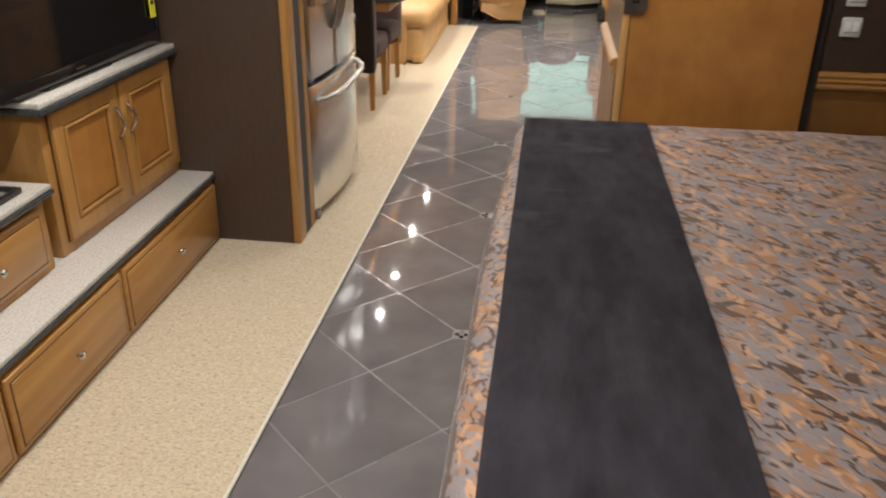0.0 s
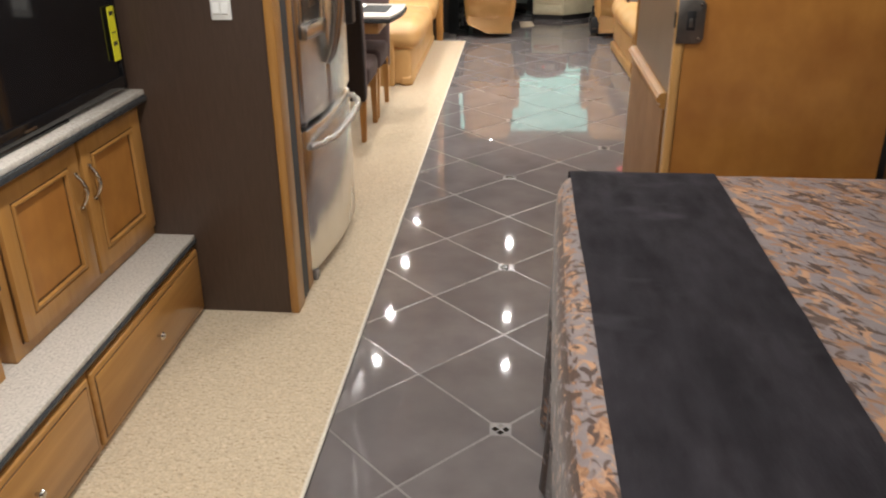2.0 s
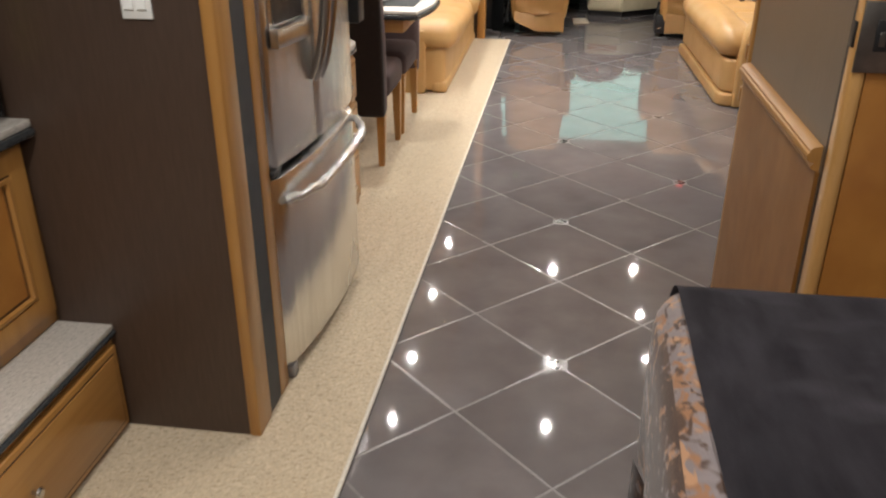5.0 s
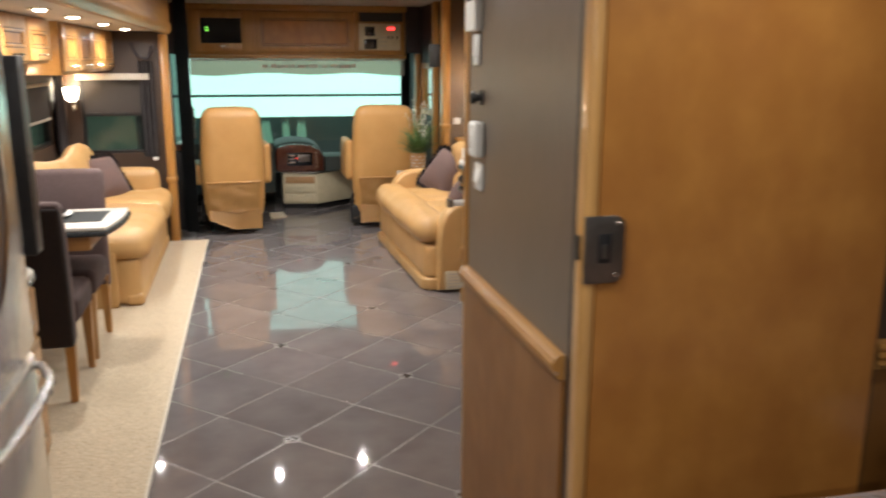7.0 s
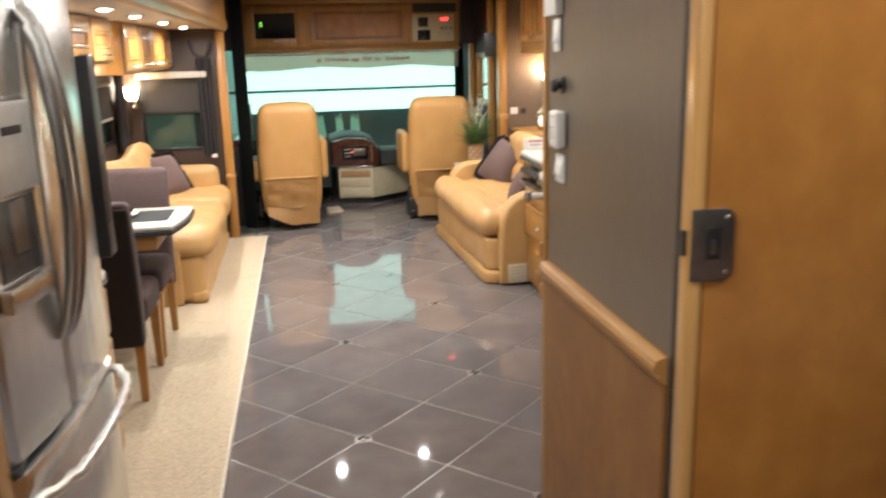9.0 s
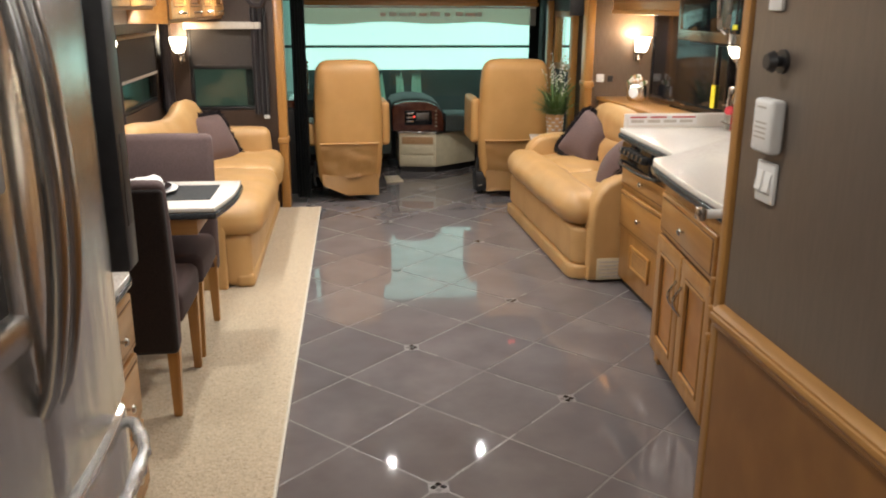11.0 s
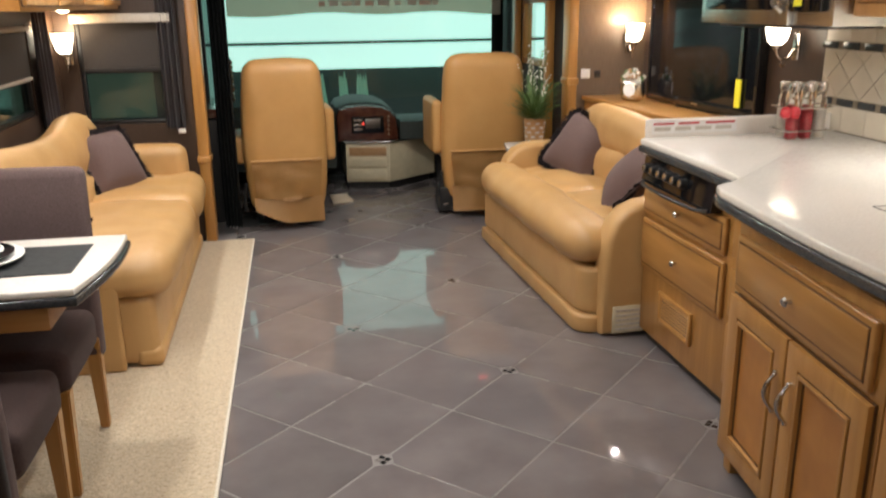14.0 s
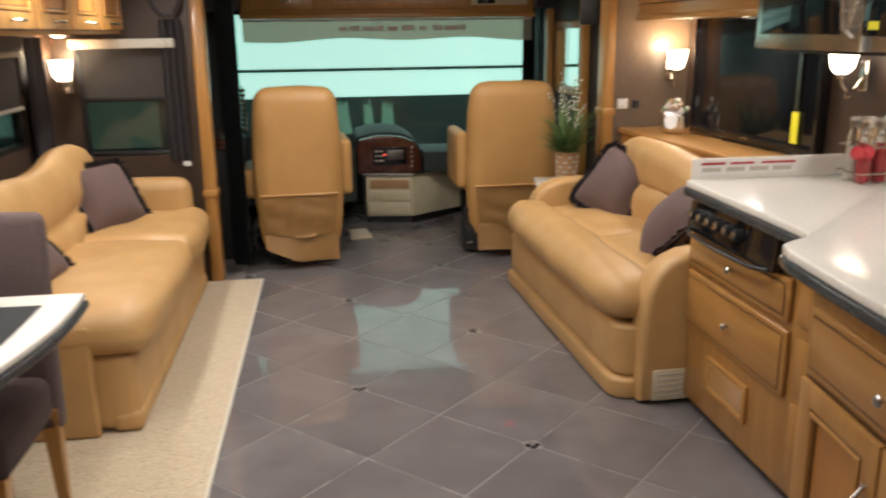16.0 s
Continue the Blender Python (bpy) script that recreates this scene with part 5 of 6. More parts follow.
def kitchen():
    # stove-end unit: front faces -x at x = 0.885, local x runs to world -y
    c = thing("kitchen_cabinet", "oak stove-end base cabinet with drawers and a vent", "cabinet", 0.922, 7.0, 0.0, -90)
    part("body", box(B(), 0.0, 1.0, 0.0, 0.83, 0.045, 0.815, 0.003), oak_v, c)
    part("toe_kick", box(B(), 0.02, 1.0, 0.03, 0.83, 0.0, 0.0445), dark_trim, c)
    drawer_front(c, 0.01, 0.675, 0.565, 0.70)
    drawer_front(c, 0.01, 0.68, 0.335, 0.545)
    louvre(c, 0.19, 0.47, 0.145, 0.275, 7)
    for z0, z1 in ((0.58, 0.72), (0.37, 0.54), (0.12, 0.34)):
        part("filler", box(B(), 0.72, 0.80, -0.012, -0.001, z0, z1, 0.004), oak_v, c)
    s = thing("stove", "black built-in stove control strip with a row of knobs", "stove", 0.922, 6.955, 0.705, -90)
    part("panel", prism(B(), [(-0.05, 0.0), (-0.035, 0.105), (-0.001, 0.105), (-0.001, 0.0)], "x", 0.0, 0.58, 0.004), black_gloss, s)
    for i in range(6):
        bm = B()
        x = 0.06 + i * 0.062
        rod(bm, (x, -0.043, 0.062), (x, -0.068, 0.066), 0.021, 0.017, 16)
        part("knob", bm, black_plastic, s)
        bm = B()
        rod(bm, (x, -0.068, 0.066), (x, -0.070, 0.0663), 0.013, 0.012, 14)
        part("knob_cap", bm, steel, s)
    bm = B()
    tube(bm, [(0.02, -0.05, 0.004), (0.08, -0.075, 0.0), (0.29, -0.083, -0.002), (0.50, -0.075, 0.0), (0.56, -0.05, 0.004)], 0.007)
    part("towel_bar", bm, black_plastic, s)

    # bowed sink unit
    k = thing("kitchen_cabinet", "oak bowed sink base cabinet with two panel doors", "cabinet", 0.745, 5.965, 0.0, -90 - 6.5)
    part("body", box(B(), 0.0, 0.765, 0.0, 0.95, 0.05, 0.80, 0.003), oak_v, k)
    part("toe_kick", box(B(), 0.02, 0.76, 0.04, 0.93, 0.0, 0.0495), dark_trim, k)
    drawer_front(k, 0.03, 0.73, 0.60, 0.765)
    cabinet_door(k, 0.02, 0.375, 0.075, 0.58, 0, "r")
    cabinet_door(k, 0.385, 0.745, 0.075, 0.58, 0, "l")
    for x in (0.02, 0.70):
        part("foot", box(B(), x, x + 0.05, 0.005, 0.05, 0.0, 0.049, 0.006), oak_v, k)

    n = thing("kitchen_cabinet", "narrow oak end cabinet with a drawer and louvred door", "cabinet", 0.645, 5.185, 0.0, -90 - 1)
    part("body", box(B(), 0.0, 0.74, 0.0, 0.9, 0.03, 0.80, 0.003), oak_v, n)
    part("toe_kick", box(B(), 0.01, 0.74, 0.03, 0.9, 0.0, 0.0295), dark_trim, n)
    drawer_front(n, 0.02, 0.29, 0.60, 0.765)
    louvre(n, 0.04, 0.22, 0.22, 0.56, 14)
    part("catch", box(B(), 0.10, 0.13, -0.016, -0.001, 0.08, 0.16, 0.004), black_plastic, n, "dark magnetic catch")
    for z in (0.28, 0.45):
        part("block", box(B(), 0.25, 0.285, -0.03, -0.001, z, z + 0.06, 0.004), oak_v, n)
    h = thing("towel_holder", "white roll holder with chrome ends on the oak corner", "towel holder", 0.228, 4.352, 1.07)
    bm = B()
    rod(bm, (-0.036, 0.0, 0.0), (0.045, 0.0, 0.0), 0.010, 0.010, 14)
    part("bar", bm, white_plastic, h)
    for x in (-0.046, 0.046):
        part("end_bracket", box(B(), x - 0.008, x + 0.008, -0.0175, 0.014, -0.012, 0.016, 0.004), nickel, h, "chrome end bracket")
    for z in (0.755, 0.820, 0.885):
        bm = box(B(), 0.2165, 0.2425, 4.3345, 4.350, z, z + 0.045, 0.003)
        solo("wood_catch", bm, oak_v, "small oak catch block on the corner post", "catch")

    # one continuous worktop
    front = [(0.882, 7.0), (0.882, 6.93), (0.868, 6.26), (0.855, 6.19), (0.82, 6.15), (0.775, 6.13), (0.735, 6.10), (0.715, 6.04)]
    front += [(0.715 - 0.068 * math.sin(math.pi / 2 * i / 10), 6.04 - 0.90 * i / 10) for i in range(1, 11)]
    front += [(0.645, 5.05), (0.635, 4.80), (0.60, 4.75)]
    outline = front + [(0.60, 4.375), (1.741, 4.375), (1.741, 7.0)]
    w = thing("worktop", "pale speckled stone kitchen worktop with a dark moulded edge", "worktop", 0, 0, 0, kind="")
    part("slab", prism(B(), outline, "z", 0.846, 0.872, 0.006, 3), worktop_mat, w)
    part("edge", prism(B(), [(x - 0.008, y) for x, y in front] + [(0.60, 4.377), (1.735, 4.377), (1.735, 7.006)], "z", 0.8165, 0.8455, 0.007, 3), stone_edge, w, "dark moulded edge band")
    bm = B()
    for cx, cy, a, b in ((1.20, 5.55, 0.20, 0.20), (1.20, 5.10, 0.20, 0.18)):
        pts = [(cx - a, cy - b), (cx + a, cy - b), (cx + a, cy + b), (cx - a, cy + b), (cx - a, cy - b)]
        tube(bm, [(x, y, 0.8722) for x, y in pts], 0.0016, 4)
    part("sink_cover_joint", bm, dark_trim, w)
    for x, y in ((0.98, 5.62), (1.06, 5.36), (1.3, 5.85)):
        bm = B()
        rod(bm, (x, y, 0.872), (x, y, 0.8735), 0.011, 0.011, 12)
        part("finger_hole", bm, dark_trim, w)
    u = thing("stove_upstand", "white upstand strip with red and white warning labels", "upstand", 0.045, 7.0, 0)
    part("upstand", box(B(), 0.86, 1.73, 0.006, 0.022, 0.80, 0.945, 0.006), worktop_mat, u)
    lab = part("label", box(B(), 0.885, 1.26, 0.0035, 0.0055, 0.885, 0.934), white_card, u, "white warning label")
    for x0, x1, z0, z1 in ((0.89, 0.98, 0.922, 0.930), (1.0, 1.09, 0.922, 0.930), (1.12, 1.25, 0.922, 0.930)):
        part("red_bar", box(B(), x0, x1, 0.0015, 0.0033, z0, z1), red_mat, lab)
    for i in range(4):
        part("text_bar", box(B(), 0.895 + i * 0.09, 0.965 + i * 0.09, 0.0015, 0.0033, 0.897, 0.912), cream_shade, lab)

    # spice jars in a rack
    r = thing("spice_rack", "wire rack of glass spice jars with red lids and bow", "spice rack", 1.48, 6.83, 0.8725)
    r.scale = (1.08, 1.08, 1.3)
    for i in range(3):
        for j in range(2):
            x, y = -0.055 + i * 0.055, -0.03 + j * 0.06
            jar = part("jar", lathe(B(), [(0.001, 0.004), (0.021, 0.004), (0.022, 0.01), (0.022, 0.12), (0.016, 0.135), (0.016, 0.145), (0.001, 0.145)], x, y, 16), pane_clear, r)
            part("lid", lathe(B(), [(0.001, 0.146), (0.019, 0.146), (0.02, 0.165), (0.017, 0.172), (0.001, 0.173)], x, y, 16), nickel, jar)
            part("spice", lathe(B(), [(0.001, 0.007), (0.019, 0.007), (0.019, 0.09), (0.001, 0.095)], x, y, 12), (red_mat, red_mat, blossom_mat)[(i + 2 * j) % 3], jar)
    for z in (0.03, 0.10):
        bm = B()
        tube(bm, [(-0.085, -0.06, z), (0.085, -0.06, z), (0.085, 0.06, z), (-0.085, 0.06, z), (-0.085, -0.06, z)], 0.0025, 6)
        part("wire", bm, nickel, r)
    for sgn in (-1, 1):
        part("bow", soft(B(), -0.09 + 0.018 * sgn - 0.018, -0.09 + 0.018 * sgn + 0.018, -0.078, -0.060, 0.075, 0.103, 0.008, 0.004, 9), red_mat, r, "red ribbon bow")

    # wall tiles behind the worktop
    structure("wall_backsplash", box(B(), 1.742, 1.7595, 4.3725, 7.10, 0.873, 1.33), splash_grout, "cream tiled backsplash wall with dark joints")
    for z in (0.98, 1.21):
        for i in range(20):
            y = 4.45 + i * 0.135
            part("mosaic_tile", box(B(), 1.7365, 1.7415, y, y + 0.10, z, z + 0.028, 0.002), stone_edge, bpy.data.objects["wall_backsplash"])


kitchen()


def wall_cabinets():
    # over the television
    c = thing("wall_cabinet", "oak wall cabinet row with arched doors over the television", "cabinet", 1.42, 8.94, 1.47, -90)
    part("body", box(B(), 0.0, 1.535, 0.0, 0.339, 0.0, 0.528, 0.003), oak_h, c)
    for i in range(4):
        cabinet_door(c, 0.03 + i * 0.385, 0.38 + i * 0.385, 0.06, 0.50, 0, None)
        knob(c, 0.37 + i * 0.385 - (0.32 if i % 2 else 0), 0.10)
    part("light_rail", box(B(), 0.0, 1.58, -0.012, 0.02, -0.03, -0.0005, 0.004), oak_h, c)
    part("light_strip", box(B(), 0.35, 1.45, 0.10, 0.15, -0.02, -0.0005, 0.003), cream_shade, c)
    # microwave
    m = thing("microwave", "stainless over-counter microwave with a black glass door", "microwave", 1.32, 7.40, 1.315, -90)
    part("body", box(B(), 0.0, 0.90, 0.02, 0.42, 0.0, 0.40, 0.004), steel, m)
    d = part("door", box(B(), 0.0, 0.665, -0.006, 0.0195, 0.0, 0.40, 0.005), steel, m)
    part("door_glass", box(B(), 0.04, 0.56, -0.0085, -0.0055, 0.055, 0.345, 0.002), black_gloss, d)
    bm = B()
    tube(bm, [(0.625, -0.006, 0.05), (0.622, -0.04, 0.08), (0.618, -0.052, 0.20), (0.622, -0.04, 0.32), (0.625, -0.006, 0.35)], 0.011, 10)
    part("door_handle", bm, steel, d)
    part("control_pad", box(B(), 0.672, 0.86, -0.006, 0.0195, 0.05, 0.36, 0.003), black_gloss, m)
    part("sticker", box(B(), 0.70, 0.75, -0.0078, -0.0062, 0.07, 0.095), yellow_tag, m)
    part("lower_vent", box(B(), 0.10, 0.8, 0.03, 0.3, -0.012, -0.0005, 0.003), black_plastic, m)
    structure("wall_microwave_box", box(B(), 1.42, 1.7595, 6.49, 7.35, 1.717, CEIL - 0.001), oak_panel, "oak panel above the microwave", "cabinet panel")
    structure("wall_microwave_side", box(B(), 1.745, 1.7595, 6.49, 7.35, 1.331, 1.7165), laminate, "dark wall behind the microwave", "wall")
    k = thing("wall_cabinet", "oak kitchen wall cabinet beside the microwave", "cabinet", 1.40, 6.48, 1.35, -90)
    part("body", box(B(), 0.0, 2.1, 0.0, 0.359, 0.0, 0.648, 0.003), oak_v, k)
    for i in range(5):
        cabinet_door(k, 0.03 + i * 0.40, 0.40 + i * 0.40, 0.05, 0.61, 0, "b")
    part("crown", box(B(), 0.0, 2.04, -0.03, -0.0215, 0.612, 0.648, 0.004), oak_h, k)
    # over the left sofa
    c = thing("wall_cabinet", "oak wall cabinet with four panel doors over the sofa", "cabinet", -1.43, 7.08, 1.40, 90)
    part("body", box(B(), 0.0, 1.87, 0.0, 0.369, 0.0, 0.299, 0.003), oak_h, c)
    for x0, x1 in ((0.02, 0.47), (0.49, 0.93), (0.95, 1.39), (1.41, 1.85)):
        cabinet_door(c, x0, x1, 0.02, 0.285, 0, "b")
    c = thing("wall_cabinet", "oak wall cabinet with panel doors over the dinette", "cabinet", -1.43, 5.30, 1.47, 90)
    part("body", box(B(), 0.0, 1.48, 0.0, 0.369, 0.0, 0.229, 0.003), oak_h, c)
    for x0, x1 in ((0.02, 0.49), (0.51, 0.98), (1.0, 1.46)):
        cabinet_door(c, x0, x1, 0.015, 0.22, 0, "b")
    structure("trim_valance_dinette", box(B(), WL + 0.001, -1.62, 5.3, 7.07, 1.40, 1.468, 0.006), cream_shade, "cream valance over the dinette window", "valance")
    structure("trim_valance_end", box(B(), -1.70, -1.16, 8.93, 8.998, 1.325, 1.375, 0.006), cream_shade, "cream valance over the end window", "valance")


wall_cabinets()


def curtain(name, label, axis, a, u0, u1, z0, z1, folds, m, depth=0.018):
    """A hanging pleated curtain."""
    bm = B()
    n = folds * 8
    lo, hi = [], []
    for i in range(n + 1):
        u = u0 + (u1 - u0) * i / n
        w = depth * math.sin(2 * math.pi * folds * i / n) + 0.004 * math.sin(i * 1.7)
        lo.append(bm.verts.new((a + w * 1.25, u, z0) if axis == "x" else (u, a + w * 1.25, z0)))
        hi.append(bm.verts.new((a + w * 0.7, u, z1) if axis == "x" else (u, a + w * 0.7, z1)))
    for i in range(n):
        bm.faces.new((lo[i], lo[i + 1], hi[i + 1], hi[i]))
    bmesh.ops.solidify(bm, geom=bm.faces[:], thickness=0.004)
    return solo(name, bm, m, label, "curtain")


curtain("curtain", "dark mauve side curtain beside the sofa window", "x", WL + 0.04, 7.16, 7.38, 0.80, 1.39, 3, curtain_mat)
curtain("curtain", "dark mauve side curtain beside the sofa window", "x", WL + 0.04, 8.44, 8.70, 0.80, 1.39, 4, curtain_mat)
curtain("curtain", "dark mauve side curtain beside the dinette window", "x", WL + 0.04, 6.50, 6.66, 0.84, 1.40, 3, curtain_mat)
curtain("curtain", "dark mauve end window curtain tied at the top", "y", 8.945, -1.235, -1.125, 0.72, 1.47, 3, curtain_mat)
curtain("blackout_curtain", "tall black blackout curtain beside the driver seat", "y", 9.16, -0.965, -0.86, 0.04, CEIL - 0.02, 5, drape_mat, 0.03)
curtain("blackout_curtain", "gathered black blackout curtain in the entry corner", "y", 10.9, 1.215, 1.305, 0.4, CEIL - 0.02, 4, drape_mat, 0.03)
cr = thing("curtain_tieback", "dark forked curtain holder on the end wall", "curtain holder", -1.19, 8.985, 1.46)
bm = B()
tube(bm, [(-0.09, -0.03, 0.15), (-0.06, -0.035, 0.07), (-0.02, -0.04, 0.03), (0.03, -0.04, 0.03), (0.06, -0.035, 0.08), (0.065, -0.03, 0.13)], 0.014)
part("fork", bm, curtain_mat, cr)
part("clip", box(B(), 0.02, 0.06, -0.06, -0.03, -0.77, -0.745, 0.004), white_plastic, cr, "small white plastic clip")


def roller(name, label, axis, a, u0, u1, z0, z1, bar=cream_shade):
    t = thing(name, label, "window shade")
    for nm, z, zz, m, d in (("fabric", z0 + 0.016, z1, shade_mat, 0.003), ("bottom_bar", z0, z0 + 0.0155, bar, 0.012)):
        bm = B()
        if axis == "x":
            box(bm, a, a + d, u0, u1, z, zz)
        else:
            box(bm, u0, u1, a - d, a, z, zz)
        part(nm, bm, m, t)
    bm = B()
    if axis == "x":
        rod(bm, (a + 0.02, u0, z1 + 0.014), (a + 0.02, u1, z1 + 0.014), 0.013)
    else:
        rod(bm, (u0, a - 0.02, z1 + 0.014), (u1, a - 0.02, z1 + 0.014), 0.013)
    part("roller", bm, cream_shade, t)


roller("roller_shade", "half-lowered taupe roller shade in the sofa window", "x", WL - 0.005, 7.40, 8.44, 1.06, 1.30)
roller("roller_shade", "half-lowered taupe roller shade in the dinette window", "x", WL - 0.005, 5.62, 6.53, 1.20, 1.37)
roller("roller_shade", "taupe shade over the upper half of the end window", "y", 9.016, -1.668, -1.232, 1.055, 1.33, dark_trim)

# ------------------------------------------------------------------ cockpit


def captain_seat(label, x, y, rz, w=0.50, torn=True):
    """A high-backed captain's seat; local back faces -y."""
    t = thing("captain_seat", label, "seat", x, y, 0.0, rz, group="captain seats in the cockpit")
    bm = soft(B(), -w / 2, w / 2, -0.09, 0.09, 0.10, 1.075, 0.075, 0.018, 21, 0.006, x)
    for v in bm.verts:
        k = (v.co.z - 0.10) / 0.97
        v.co.x *= 0.86 + 0.16 * math.sin(math.pi * min(1, k * 0.62 + 0.19)) if k < 0.55 else 1.0 - 0.05 * ((k - 0.55) / 0.45) ** 2
        v.co.y -= 0.02 * k
    back = part("backrest", bm, leather_seat, t)
    bm = B()
    g = []
    for i in range(15):
        row = []
        u = i / 14
        for j in range(11):
            q = j / 10
            px = (u - 0.5) * w * 0.90 * (0.90 + 0.10 * q)
            pz = 0.20 + 0.245 * q + 0.01 * math.sin(u * 9 + q * 4)
            sag = 0.034 * math.sin(math.pi * u) * (1 - q) ** 0.8 + 0.006 * math.sin(6 * u + 9 * q) * math.sin(math.pi * q)
            row.append(bm.verts.new((px, -0.118 - sag - 0.012 * noise.noise(Vector((u * 5, q * 6, x))), pz)))
        g.append(row)
    for i in range(14):
        for j in range(10):
            bm.faces.new((g[i][j], g[i + 1][j], g[i + 1][j + 1], g[i][j + 1]))
    bmesh.ops.solidify(bm, geom=bm.faces[:], thickness=0.006)
    part("map_pocket", bm, leather_seat, back, "sagging leather map pocket", smooth=70)
    bm = B()
    tube(bm, [((u - 0.5) * w * 0.92, -0.120 - 0.004 * math.sin(math.pi * u), 0.452) for u in [i / 12 for i in range(13)]], 0.008)
    part("pocket_hem", bm, leather_seat, back)
    bm = B()
    g = []
    for i in range(15):
        u = i / 14
        row = []
        for j in range(7):
            q = j / 6
            drop = 0.05 + (0.09 * max(0, 1 - u * 2.2) if torn else 0.008 * math.sin(u * 7))
            row.append(bm.verts.new(((u - 0.5) * w * 0.88, -0.125 - 0.05 * (1 - q) - 0.02 * math.sin(u * 6) * (1 - q), drop * (1 - q) + 0.215 * q)))
        g.append(row)
    for i in range(14):
        for j in range(6):
            bm.faces.new((g[i][j], g[i + 1][j], g[i + 1][j + 1], g[i][j + 1]))
    bmesh.ops.solidify(bm, geom=bm.faces[:], thickness=0.006)
    part("skirt", bm, leather_seat, t, "hanging leather skirt flap", smooth=70)
    part("seat", soft(B(), -w / 2 + 0.01, w / 2 - 0.01, 0.05, 0.52, 0.34, 0.50, 0.06, 0.015, 15), leather_seat, t)
    for s in (-1, 1):
        part("armrest", soft(B(), s * (w / 2 + 0.042) - 0.036, s * (w / 2 + 0.042) + 0.036, -0.02, 0.40, 0.42, (0.60 if x < 0 else 0.78) if s < 0 else 0.76, 0.03, 0.004, 11), leather_seat, t)
    part("pedestal", box(B(), -0.17, 0.17, 0.02, 0.40, 0.012, 0.34, 0.01), black_plastic, t, "black metal pedestal")
    part("foot_plate", box(B(), -0.21, 0.21, -0.02, 0.45, 0.0, 0.0115, 0.004), black_plastic, t)
    bm = B()
    tube(bm, [(-w / 2 - 0.02, -0.02, 0.30), (-w / 2 - 0.035, -0.03, 0.16), (-w / 2 - 0.02, -0.04, 0.11)], 0.012)
    part("recline_lever", bm, black_plastic, t)
    if not torn:
        sw = part("swivel_lock", box(B(), -0.31, -0.17, -0.06, 0.10, 0.03, 0.19, 0.012), black_plastic, t, "black swivel mechanism with bright tips")
        for dx, dz in ((-0.285, 0.075), (-0.225, 0.05)):
            part("tip", rod(B(), (dx, -0.061, dz), (dx + 0.03, -0.075, dz + 0.01), 0.008, 0.006, 10), nickel, sw)
    return t


captain_seat("tan leather driver seat seen from behind with a map pocket", -0.56, 9.32, 3)
captain_seat("tan leather passenger seat seen from behind with a map pocket", 0.775, 9.38, 0, 0.54, torn=False)


